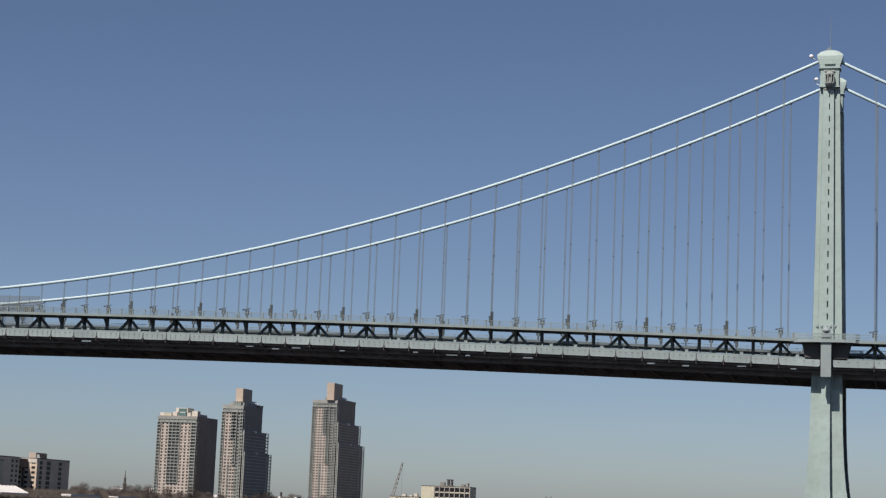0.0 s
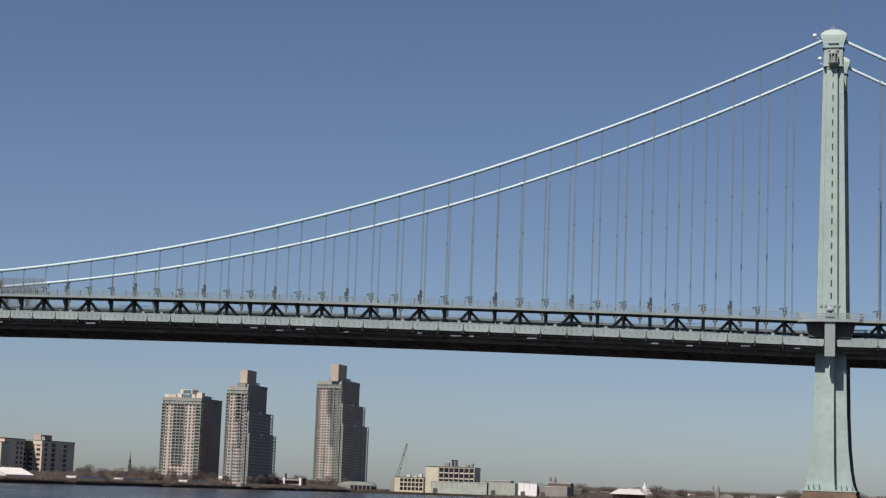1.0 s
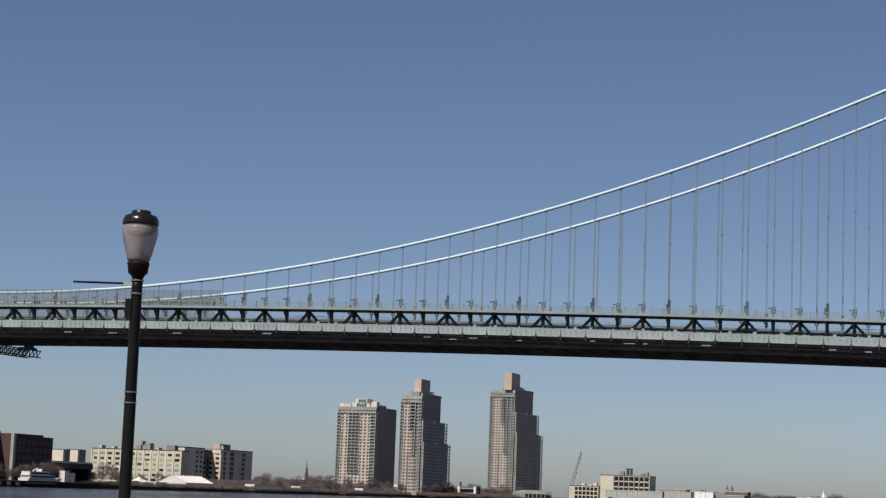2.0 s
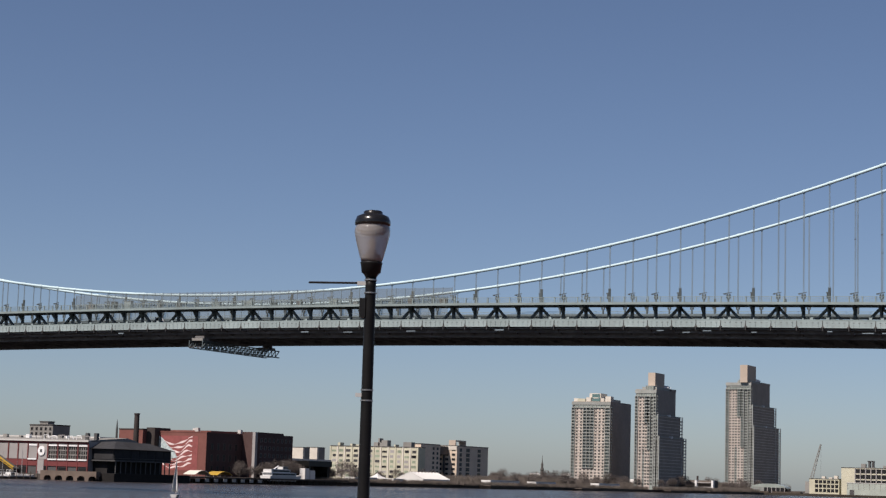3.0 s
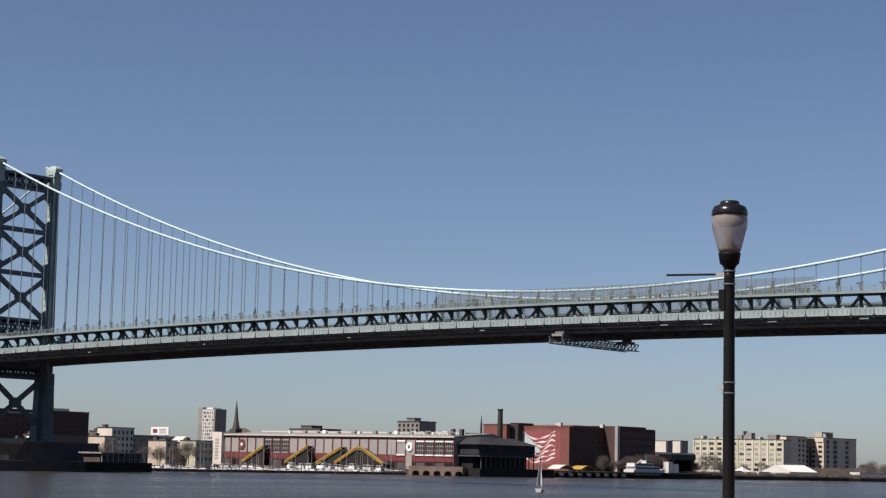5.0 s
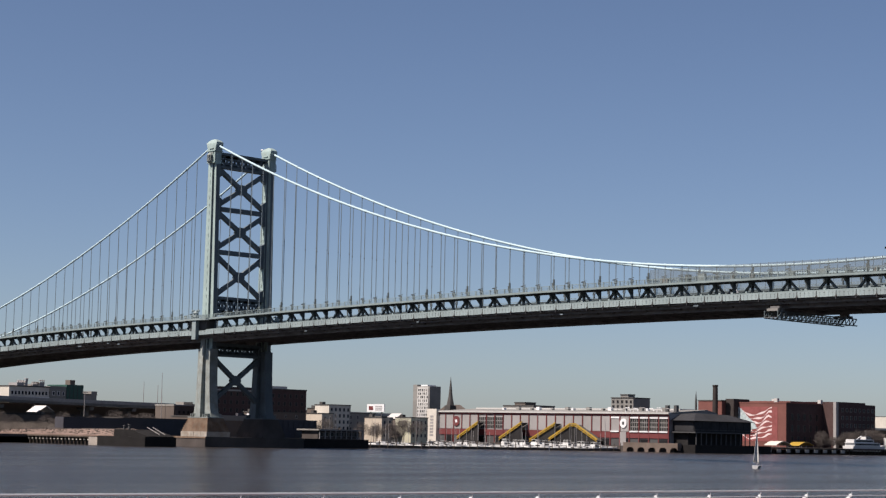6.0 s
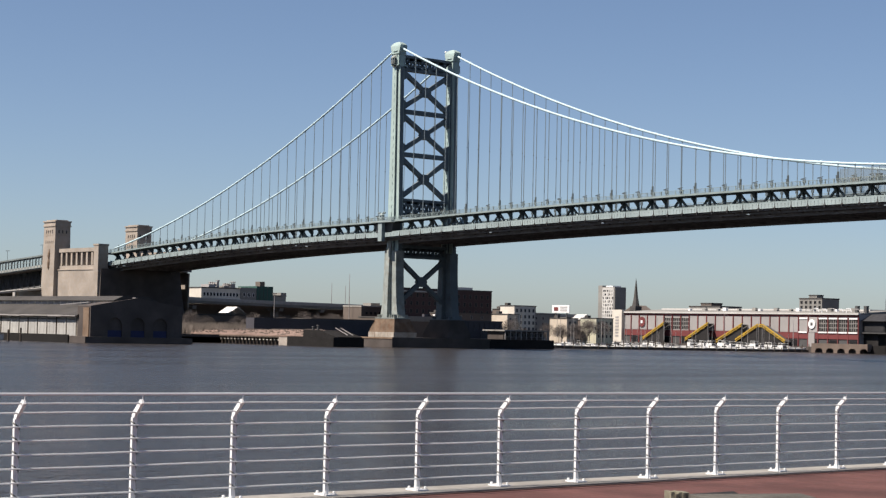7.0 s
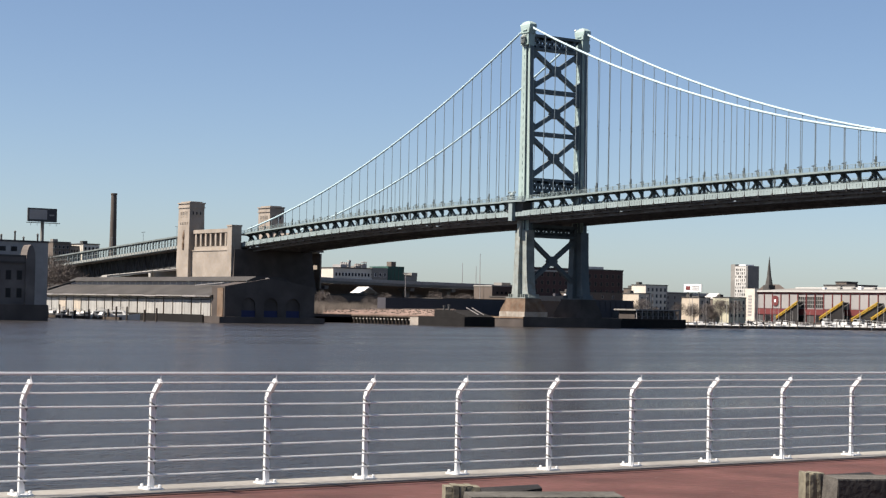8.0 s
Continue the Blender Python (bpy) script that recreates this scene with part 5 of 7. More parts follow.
loft(bm, [[(-789.9, y, z + 1.2), (-789.6, y, z + 1.2), (-789.6, y, z + 2.9), (-789.9, y, z + 2.9)] for y, z in LINE])
part("parapet", bm, CONCRETE, hw, "pale concrete parapet")
# wall added to fill the dark space under the highway
bm = bmesh.new()
loft(bm, [[(-812, y, 1.6), (-806, y, 1.6), (-806, y, z), (-812, y, z)] for y, z in LINE])
part("retaining_wall", bm, BROWN, hw, "dark wall added behind the highway piers")
bm = bmesh.new()
loft(bm, [[(-800, y, z), (-794, y, z), (-794, y, z + 0.9), (-800, y, z + 0.9)] for y, z in ((-64, 17.4), (-24, 22.0), (19.8, 21.6))])
part("ramp", bm, CONCRETE, hw, "thin concrete ramp deck")
for y, z in ((-54, 18.4), (-38, 20.3), (-24, 21.9), (0, 21.6)):
    part("ramp_post", box(-797.6, -796.4, y - 0.6, y + 0.6, 1.6, z), CONCRETE, hw)
for k in range(11):
    y = 31 + k * 27
    bm = box(-800, -795, y - 1, y + 1, 1.6, 14.6)
    loft(bm, [[(-802, y - 1.2, 14.6), (-791, y - 1.2, 14.6), (-791, y + 1.2, 14.6), (-802, y + 1.2, 14.6)], [(-804, y - 1.2, 16.2), (-790.5, y - 1.2, 16.2), (-790.5, y + 1.2, 16.2), (-804, y + 1.2, 16.2)]])
    part("highway_pier", bm, GREY, hw)


def light_mast(x, y, z0, z1, arms, label):
    """A thin mast with short crossbars near its top."""
    t = thing("light_mast", label, "mast", "shore masts")
    part("pole", turned(bmesh.new(), [(0.28, z0), (0.12, z1)], x, y, 6), GREYP, t)
    for k in range(arms):
        part("crossbar", box(x - 0.15, x + 0.15, y - 1.6 + k * 0.3, y + 1.6 - k * 0.3, z1 - 0.5 - k * 2.2, z1 - 0.2 - k * 2.2), GREYP, t)


for x, y, z1, arms in ((-820, 62, 31, 1), (-780, 146, 29, 0), (-790, 156, 36, 0), (-860, 195, 33, 0), (-780, 100, 24, 1), (-760, 134, 23, 0), (-800, 30, 30, 1)):
    light_mast(x, y, 1.6, z1, arms, "thin pale lamp mast by the highway" if arms else "thin radio mast behind the roofs")
def van(x, y, z, turn, mat, label):
    """A parked van: body with a sloped nose, window band and four wheels."""
    t = thing("parked_van", label, "van", "parked vehicles")
    t.matrix_basis = pose(x, y, z, 0, 0, turn)
    part("body", prism(bmesh.new(), [(-2.5, 0.45), (-2.5, 2.1), (1.2, 2.15), (1.9, 1.35), (2.6, 1.15), (2.6, 0.45)], -0.95, 0.95), mat, t)
    part("window_band", box(-0.2, 1.2, -0.98, 0.98, 1.35, 1.9), GLASS, t)
    for wx in (-1.6, 1.7):
        for wy in (-0.98, 0.78):
            bm = bmesh.new()
            loft(bm, [[(wx + 0.38 * math.cos(k * math.tau / 10), yy, 0.38 + 0.38 * math.sin(k * math.tau / 10)) for k in range(10)] for yy in (wy, wy + 0.2)])
            part("wheel", bm, BLACK, t)


pk = house("parking_deck", "low dark parking deck behind the far tower", "building", -722, -688, 112, 172, 11.9, BROWN)
part("deck_edge", box(-688, -687.6, 112, 172, 10.4, 12.9), GREY, pk)
for k, (y, m) in enumerate(((138, WHITE), (143, WHITE), (148.5, GREYP), (154, WHITE), (131, BLUEP), (163, GREYP))):
    van(-691, y, 12.1, 90, m, "white van parked on the parking deck" if m == WHITE else "dull van parked on the parking deck")
for x, y, m in ((-700, -8, WHITE), (-706, 3, GREYP), (-700, 12, WHITE), (-702, 22, REDP), (-708, 30, WHITE), (-704, 41, GREYP)):
    van(x, y, 1.6, 80, m, "van parked on the rough lot below the highway")
shelter = thing("white_canopy", "small white pitched canopy under the highway", "canopy")
bm = bmesh.new()
loft(bm, [[(x, 45, 12.4), (x, 50, 15.6), (x, 55, 12.4), (x, 50, 15.3)] for x in (-748, -738)])
part("sheet", bm, CANVAS, shelter)
for y in (46, 54):
    part("post", box(-738.6, -738.2, y - 0.2, y + 0.2, 1.6, 12.6), GREY, shelter)
bn = house("brown_terminal", "long low brown building with a pale roof edge", "building", -768, -752, 136, 166, 17.8, BROWN, roof=CONCRETE)
windows_east(bn, 138, 164, -752, 12.0, 17.0, 9, 1, 1.7, 1.6, BROWN)
part("roof_plant", box(-764, -757, 146, 152, 17.8, 20.0), GREY, bn)
part("roof_plant", box(-764, -757, 152.2, 161, 17.8, 19.0), GREY, bn)
sg = thing("road_sign", "green road sign on the highway", "sign")
part("panel", box(-789.5, -789.2, 46, 53, 20.4, 24.5), GREENP, sg)
part("post", box(-790.2, -789.3, 49, 50, 18.8, 21), GREY, sg)
gr = house("white_office", "white office building with rooftop plant", "building", -960, -900, 130, 157, 28.2, PALE)
windows_east(gr, 131, 156, -900, 22.8, 26.6, 11, 1, 1.7, 2.3, WHITE)
part("string_course", box(-900, -899.5, 130, 157, 21.9, 22.5), WHITE, gr)
part("lower_band", box(-900, -899.7, 130, 157, 19.5, 20.6), WHITE, gr)
for y, w, h in ((137, 4.5, 2.4), (142.4, 1.6, 3.6), (147.5, 4.0, 1.8), (152, 3.4, 3.0)):
    bm = box(-912, -903, y, y + w, 28.2, 28.2 + h)
    for i in range(3):
        tube(bm, [(-903, y + w * (i + 0.5) / 3, 28.2 + h), (-903, y + w * (i + 0.5) / 3 + 0.3, 29.4 + h), (-906, y + w * (i + 0.5) / 3 + 0.9, 29.4 + h)], 0.3, 6)
    part("roof_plant", bm, GREYP if h > 2 else GREY, gr)
gn = house("green_clad_building", "building with dark green cladding and grey wing", "building", -930, -900, 157, 190, 24.8, GREY)
part("grey_wing", box(-925, -899.7, 157.2, 168.3, 20, 29.2), GREY, gn)
part("green_box", box(-920, -899.6, 168.5, 180.2, 20, 30.4), GREENP, gn, "green sheet-clad upper storey")
for k in range(4):
    part("cladding_joint", box(-899.6, -899.45, 170.6 + k * 2.7, 170.8 + k * 2.7, 20.2, 30.2), DARK, gn)
part("roof_kerb", box(-905, -900, 171, 174.4, 30.4, 33.2), BROWN, gn)
part("end_wing", box(-915, -899.7, 186, 190, 24.8, 27.0), GREY, gn)
windows_east(gn, 158, 168, -899.7, 23, 27, 3, 1, 1.6, 2.4, WHITE)
nb = house("narrow_brick_building", "narrow dull red brick building", "building", -763, -751.5, 166.8, 171.8, 27.4, REDB)
windows_east(nb, 169.4, 171.6, -751.5, 16, 26.5, 1, 3, 1.6, 1.9, MAROON)
pinkb = house("brick_warehouse", "large dark maroon brick warehouse", "building", -735, -724, 139.5, 202, 27.4, MAROON)
part("roof_house", box(-732, -727, 179, 191, 27.4, 29.4), ROOFW, pinkb)
windows_east(pinkb, 141, 201, -724, 14, 26.4, 15, 3, 1.7, 2.2, BROWN)
part("coping", box(-723.9, -723.6, 139.5, 176, 25.8, 26.6), CONCRETE, pinkb)
for x0, x1, y0, y1, z1, mat, lab in ((-720, -690, 60, 110, 10, BROWN, "low brown depot beside the highway"), (-760, -730, 20, 60, 11, BROWN, "low brown depot below the highway")):
    house("depot", lab, "building", x0, x1, y0, y1, z1, mat)

# wharf buildings right of the far tower
wb = house("wharf_building", "blue-grey wharf building with a dark doorway", "building", -596, -575, 56, 78.6, 10.0, BLUEP, z0=-1, roof=BLUEP)
part("doorway", box(-575, -574.8, 66.7, 73.0, 1.0, 5.6), DARK, wb)
for k in range(8):
    part("wall_rib", box(-575, -574.75, 57 + k * 2.9, 57.3 + k * 2.9, 5.9, 9.9), BLUEP, wb)
w2 = thing("river_pavilion", "long low pavilion with a flat grey roof on the wharf", "pavilion")
part("wall", box(-560, -550, 57.5, 80, 3, 6.4), DARK_STONE, w2)
part("roof", box(-562, -548, 56.4, 81.2, 6.4, 7.0), GREY, w2, "grey flat roof slab")
windows_east(w2, 58, 80, -550, 3.4, 6.4, 8, 1, 2.2, 1.8, GREYP)
for k in range(9):
    part("porch_post", box(-548.6, -548.3, 57 + k * 2.95, 57.3 + k * 2.95, 3, 6.4), GREYP, w2)
wfb = thing("wharf_block", "dark timber-faced wharf in the river", "wharf")
# the wharf's shaded east faces are put into the near-black colour
part("body", box(-600, -540.4, 27.1, 77, -2, 3), DARK_TIMBER, wfb)
tagged(part("flood_wall", box(-606, -600.1, -32, 28, -2, 9.6), BLUEP), "tall dark blue-grey flood wall behind the far tower", "wall")
tagged(part("quay_wall", box(-600, -590, -114, 60, -2, 2.6), DARK_STONE), "dark stone quay wall", "quay", kind="structure")
ROWS = ((-632, -622, 127.5, 141, 18.4, PALE, 5, "white gable-end house with a shaded window front by the marina"),
        (-626, -615, 117, 124, 14.2, HOUSE, 2, "tan plastered house by the wharf"), (-652, -640, 140, 152, 17.0, BROWN, 4, "brown brick block behind the marina"),
        (-632, -620, 159.4, 166.6, 13.2, HOUSE, 2, "buff plastered house by the marina"), (-640, -628, 167.4, 176, 9.4, BROWN, 3, "low brown shop by the marina"),
        (-631, -620, 178.9, 190.3, 13.6, CREAM, 4, "cream plastered house with a shaded front by the marina"),
        (-700, -680, 140, 175, 15.0, BROWN, 5, "brown brick block behind the marina"), (-770, -750, 200, 245, 17.0, BROWN, 6, "long brown brick block behind the marina"), (-720, -700, 205, 230, 16.0, GREY, 5, "grey block behind the marina"))
for x0, x1, y0, y1, z1, mat, cols, lab in ROWS:
    h = house("rowhouse", lab, "house", x0, x1, y0, y1, z1, mat, group="houses by the marina", parapet=0.35)
    if cols:
        windows_east(h, y0 + 0.3, y1 - 0.3, x1, 3.5, z1 - 0.6, cols, max(2, int(z1 / 3.6)), 1.2, 1.7, GREYP)
    part("roof_hatch", box(x0 + 2, x0 + 4, y0 + 1, y0 + 3, z1, z1 + 1.5), ROOF, h)
    part("downpipe", box(x1, x1 + 0.15, y1 - 0.5, y1 - 0.3, 1.6, z1), DARK, h)
bbd = thing("white_billboard", "white billboard above the roofs", "billboard")
part("panel", box(-657, -644.5, 184.0, 184.4, 16.4, 20.2), WHITE, bbd)
part("red_mark", box(-655.5, -652.5, 183.85, 184.0, 17.4, 19.2), REDP, bbd)
for k in range(3):
    part("lettering_bar", box(-651, -646, 183.9, 184.0, 17.2 + k * 0.9, 17.6 + k * 0.9), GREYP, bbd)
for x in (-655, -647):
    part("leg", box(x, x + 0.4, 184.4, 184.8, 1.6, 18), DARK, bbd)

# white apartment tower and church steeple beyond
wt = thing("white_apartment_tower", "white gridded apartment tower with grey sides", "tower block")
part("wall", box(-1115.5, -1100, 668.6, 682, 1.6, 47.2), GREY, wt)
part("wing", box(-1120.5, -1115.5, 668.8, 684, 1.6, 48.6), GREY, wt)
part("front", box(-1114.6, -1101, 668.0, 668.6, 1.6, 46.4), ROOFW, wt)
r = random.Random(77)
for i in range(5):
    for j in range(13):
        w = r.choice((0.9, 1.2, 1.7))
        again("window", window_mesh(w, 2.1, ROOFW), wt, pose(-1113.0 + i * 2.6 + r.choice((-0.35, 0.35)), 668.0, 6.6 + j * 3.02))
part("roof_house", box(-1112, -1104, 670, 680, 47.2, 48.4), WHITE, wt)
ch = thing("church", "dark church with a tall slender steeple", "church")
bm = bmesh.new()
block(bm, -1003, -997, 589, 596, 1.6, 29)
loft(bm, [[(-1000 + r * math.cos(k * math.tau / 8), 592.4 + r * math.sin(k * math.tau / 8), z) for k in range(8)] for r, z in ((3.0, 29), (1.7, 36), (0.9, 44), (0.08, 51.5))])
part("steeple", bm, ROOF, ch)
bm = bmesh.new()
prism(bm, [(-1020, 1.6), (-1020, 24), (-1008, 30), (-997, 24), (-997, 1.6)], 597, 612)
part("nave", bm, BROWN, ch)


# ---- red entertainment pier ----
ep = thing("red_pier_hall", "long red and grey pier hall with yellow gabled canopies", "hall")
PX0, PX1, PY = -727.0, -561.0, 305.0
part("pier_base", box(PX0 - 8, PX1 + 4, PY - 6, 361, -3, 2.2), DARK_STONE, ep)
part("wall", box(PX0, PX1, PY, 345, 2.2, 19.0), GREYP, ep)
part("ground_floor", box(PX0, PX1 - 0.5, PY - 0.1, PY, 2.2, 6.2), DARK, ep)
part("red_band", box(PX0, PX1, PY - 0.45, PY - 0.1, 6.2, 9.4), REDP, ep)
part("top_band", box(PX0, PX1, PY - 0.4, PY - 0.1, 17.6, 18.7), REDP, ep)
part("white_cornice", box(PX0 - 0.5, PX1 + 0.5, PY - 1.2, PY + 1, 18.7, 19.5), ROOFW, ep)
bm = bmesh.new()
loft(bm, [[(x, PY - 1, 19.5), (x, PY + 8, 20.0), (x, 337, 21.6), (x, 346, 20), (x, 346, 19.2), (x, PY - 1, 19.2)] for x in (PX0, PX1)])
part("roof", bm, GREY, ep)
part("upper_storey", box(PX0 + 4, PX1 - 14, 332, 345, 20.5, 22.0), ROOFW, ep)
for k in range(14):
    x = PX0 + 34 + k * 8.6 + (k % 3) * 2
    part("roof_plant", box(x, x + 1.4 + (k % 2), 322, 324, 20.4, 21.9 + 0.5 * (k % 2)), GREY if k % 3 else WHITE, ep)
for k in range(7):
    x = -598 + k * 5.2
    bm = bmesh.new()
    tube(bm, [(x, 309, 19.8), (x, 309, 21.6 + 0.3 * (k % 2)), (x + 2.6, 309, 21.6 + 0.3 * (k % 2)), (x + 3.2, 309, 20.2)], 0.22, 6)
    part("roof_pipe", bm, WHITE if k % 3 else GREYP, ep, "white roof pipe")
for x, w in ((-569, 1.6), (-563.5, 1.8)):
    part("roof_plant", box(x, x + w, 312, 314, 20.0, 23.4), DARK, ep)
part("roof_rail", beam(bmesh.new(), (PX0 + 20, 316, 21.6), (-596, 316, 21.6), 0.12, 0.14), ROOFW, ep)
NB = 26
for k in range(NB + 1):
    x = PX0 + (PX1 - PX0) * k / NB
    part("column", box(x - 0.28, x + 0.28, PY - 0.6, PY - 0.05, 2.2, 17.6), REDP, ep)
for k in range(NB):
    x = PX0 + (PX1 - PX0) * (k + 0.5) / NB
    glazed = k in (5, 6, 7) or k >= 22
    if glazed:
        for i in range(4):
            for j in range(3):
                again("window", window_mesh(1.2, 1.9, GREY), ep, pose(x - 2.1 + i * 1.4, PY - 0.02, 10.0 + j * 2.2))
    else:
        part("panel", box(x - 2.85, x + 2.85, PY - 0.2, PY, 9.6, 17.5), GREYP, ep)
    if k >= 20 and k != 21:
        part("window_hood", box(x - 2.7, x + 2.7, PY - 0.5, PY - 0.2, 16.3, 17.1), WHITE, ep, "white sun hood over the windows")
        part("balcony_rail", box(x - 2.8, x + 2.8, PY - 0.9, PY - 0.6, 9.2, 9.9), WHITE, ep)
    if k % 2:
        part("shop_opening", box(x - 2.4, x + 2.4, PY - 0.25, PY - 0.1, 2.4, 5.6), GLASS, ep)
for x, r in ((-712, 2.6), (-590.5, 2.2)):
    bm = bmesh.new()
    n = 20
    loft(bm, [[(x + r * math.cos(i * math.tau / n), y, 13.8 + r * 1.1 * math.sin(i * math.tau / n)) for i in range(n)] for y in (PY - 0.7, PY - 0.2)])
    disc = part("round_sign", bm, WHITE if x > -600 else REDP, ep, "round sign with a dark emblem")
    part("emblem", box(x - r * 0.3, x + r * 0.3, PY - 0.78, PY - 0.7, 13.0, 14.6), DARK if x > -600 else WHITE, disc)
part("pale_bay", box(-592.5, -588.5, PY - 0.7, PY - 0.3, 2.2, 9.4), GREYP, ep)
part("end_sign_tower", box(-734, -726.2, 302.6, 305.4, 2, 20.5), PALE, ep, "tall white sign tower")
for k in range(7):
    part("sign_lettering", box(-731.2, -728.6, 302.45, 302.6, 5.2 + k * 1.75, 6.2 + k * 1.75), GREYP, ep, "faded upright sign lettering")


def canopy(points):
    """A yellow-edged gabled canopy that stands out from the wall."""
    t = thing("gabled_canopy", "dark canopy edged with yellow tubes", "canopy", "yellow gables")
    for (xa, za), (xb, zb) in zip(points, points[1:]):
        part("yellow_edge", beam(bmesh.new(), (xa, PY - 5, za), (xb, PY - 5, zb), 0.6, 0.62), YELLOW, t)
        part("brace", beam(bmesh.new(), (xa, PY - 5.2, za - 1.2), (xb, PY - 5.2, zb - 1.2), 0.26, 0.26), YELLOW, t)
        for i in range(6):
            u, v = i / 6, (i + 1) / 6
            part("lacing", beam(bmesh.new(), (xa + (xb - xa) * u, PY - 5.1, za + (zb - za) * u - 1.1), (xa + (xb - xa) * v, PY - 5.1, za + (zb - za) * v - 0.2), 0.16, 0.16), YELLOW, t)
        bm = bmesh.new()
        loft(bm, [[(xa, y, za - 0.5), (xb, y, zb - 0.5), (xb, y, zb - 0.9), (xa, y, za - 0.9)] for y in (PY - 5, PY - 0.5)])
        part("sheet", bm, DARK, t)
    # black sheets added as the shade under the canopy
    for (xa, za), (xb, zb) in zip(points, points[1:]):
        part("infill", prism(bmesh.new(), [(xa, 2.2), (xb, 2.2), (xb, zb - 0.9), (xa, za - 0.9)], PY - 4.6, PY - 4.4), BLACKOUT, t, "black sheet standing for the shade under the canopy")
    for x, z in points:
        part("post", box(x - 0.25, x + 0.25, PY - 5.2, PY - 4.8, 2.2, z), DARK, t)


canopy([(-706.8, 4.9), (-690.6, 13.6)])
canopy([(-674.5, 4.9), (-657.7, 13.8)])
canopy([(-651.9, 4.4), (-633.5, 13.5)])
canopy([(-638.2, 5.0), (-623.2, 13.1), (-619.5, 13.1), (-604.2, 5.0)])
# dark end pavilion on an arched stone base
PITCH_DARK = paint("weathered_dark_cladding", (0.042, 0.042, 0.045), 0.8, var=0.25, big=0.1, fine=0.5, piece=0.3)
en = thing("end_pavilion", "dark two-storey pavilion with a hipped roof over the river", "pavilion")
# black box stands for the shade in the open lower storey
part("lower_storey", box(-561, -552, 309, 356, 3, 9.4), BLACKOUT, en)
part("balcony", box(-561, -545.5, 306.5, 358, 9.4, 10.0), DARK, en)
part("upper_storey", box(-561, -547.5, 308, 357, 10.0, 15.6), PITCH_DARK, en)
for k in range(7):
    part("wall_panel", box(-547.5, -547.3, 308.3 + k * 7, 315 + k * 7, 10.4, 15.4), PITCH_DARK, en)
part("end_panel", box(-560.6, -547.9, 307.8, 308, 10.4, 15.4), PITCH_DARK, en)
part("balcony_rail", box(-545.8, -545.6, 306.6, 358, 10.9, 11.1), DARK, en)
bm = bmesh.new()
loft(bm, [[(-562, 306, 15.6), (-546, 306, 15.6), (-546, 359, 15.6), (-562, 359, 15.6)], [(-562, 314, 19.0), (-554, 318, 19.6), (-554, 346, 19.2), (-562, 350, 18.6)]])
part("roof", bm, PITCH_DARK, en)
for k in range(12):
    part("porch_post", box(-546.4, -546, 308 + k * 4.2, 308.5 + k * 4.2, 2, 9.4), DARK, en)
part("barge_hull", box(-562, -541, 300.5, 366, -2, 3.4), DARK_TIMBER, en)
STONE = paint("brown_quay_stone", (0.20, 0.155, 0.128), 0.9, var=0.25, big=0.2, fine=0.8)
ab = thing("arched_quay", "stone quay wall with dark arches", "quay")
bm = bmesh.new()
x = -584.0
while x < -549:
    block(bm, x, x + 2.4, 296.5, 300, -2, 1.6)
    x += 7.0
block(bm, -584, -549, 296.5, 300, 1.6, 4.0)
part("arcade_wall", bm, STONE, ab)
for k in range(5):
    bm = bmesh.new()
    c, n = -584 + 2.4 + 2.3 + k * 7.0, 8
    arc = [(c + 2.3 * math.cos(math.pi * i / n), 0.2 + 1.5 * math.sin(math.pi * i / n)) for i in range(n + 1)]
    prism(bm, arc + [(c - 2.3, 1.78), (c + 2.3, 1.78)], 296.54, 299)
    part("arch", bm, STONE, ab)
# plant and penthouses on roofs behind
for x0, x1, y0, y1, z1, mat in ((-783, -757, 420, 440, 25, GREY), (-775, -766, 422, 432, 27, BROWN), (-694, -677, 420, 436, 30, GREY), (-690, -684, 424, 430, 32, GREY)):
    h = house("rooftop_block", "grey block rising behind the pier hall", "building", x0, x1, y0, y1, z1, mat)
    windows_south(h, x0, x1, y0, z1 - 6.4, z1 - 0.6, max(3, int((x1 - x0) / 3)), 2, 1.9, 2.0, GREY)

# ---- red brick power house with a wall painting ----
ra = house("brick_boiler_house", "red brick boiler house beside a chimney", "building", -658, -640, 459, 476, 29.6, REDB)
# wing in darker brick than the house: its shade is in the colour
part("shaded_wing", box(-640, -634, 462, 478, 1.6, 31), DARKB, ra)
ck = thing("brick_chimney", "dark round brick chimney", "chimney")
part("shaft", turned(bmesh.new(), [(1.9, 1.6), (1.5, 38), (1.75, 38.2), (1.75, 39)], -641, 453, 12), DARKB, ck)
sp = thing("small_spire", "slim dark spire behind the roofs", "spire")
part("shaft", turned(bmesh.new(), [(0.9, 1.6), (0.7, 30), (0.05, 36)], -668, 470, 6), DARK, sp)
rb = house("painted_brick_hall", "red brick hall with a striped wall painting", "building", -637, -600, 467, 520, 28.6, MAROON, roof=REDB)
# sunlit front is a redder sheet; the wall behind carries the shade
part("red_front", box(-637, -600, 466.9, 467, 1.6, 28.6), REDB, rb, "red brick front facing the sun")
windows_east(rb, 470, 502, -600, 4, 24, 5, 3, 2.6, 4.0, BROWN)
part("upper_block", box(-640, -606, 480, 520, 28.6, 30.2), REDB, rb)
bm = bmesh.new()
for x, y in ((-612, 472), (-622, 484), (-604, 506)):
    block(bm, x, x + 2.2, y, y + 2.2, 28.6, 31.6)
part("roof_plant", bm, ROOFW, rb)
MURAL_R = paint("mural_red", (0.32, 0.10, 0.095), 0.7, var=0.15, big=0.3, fine=0.8)
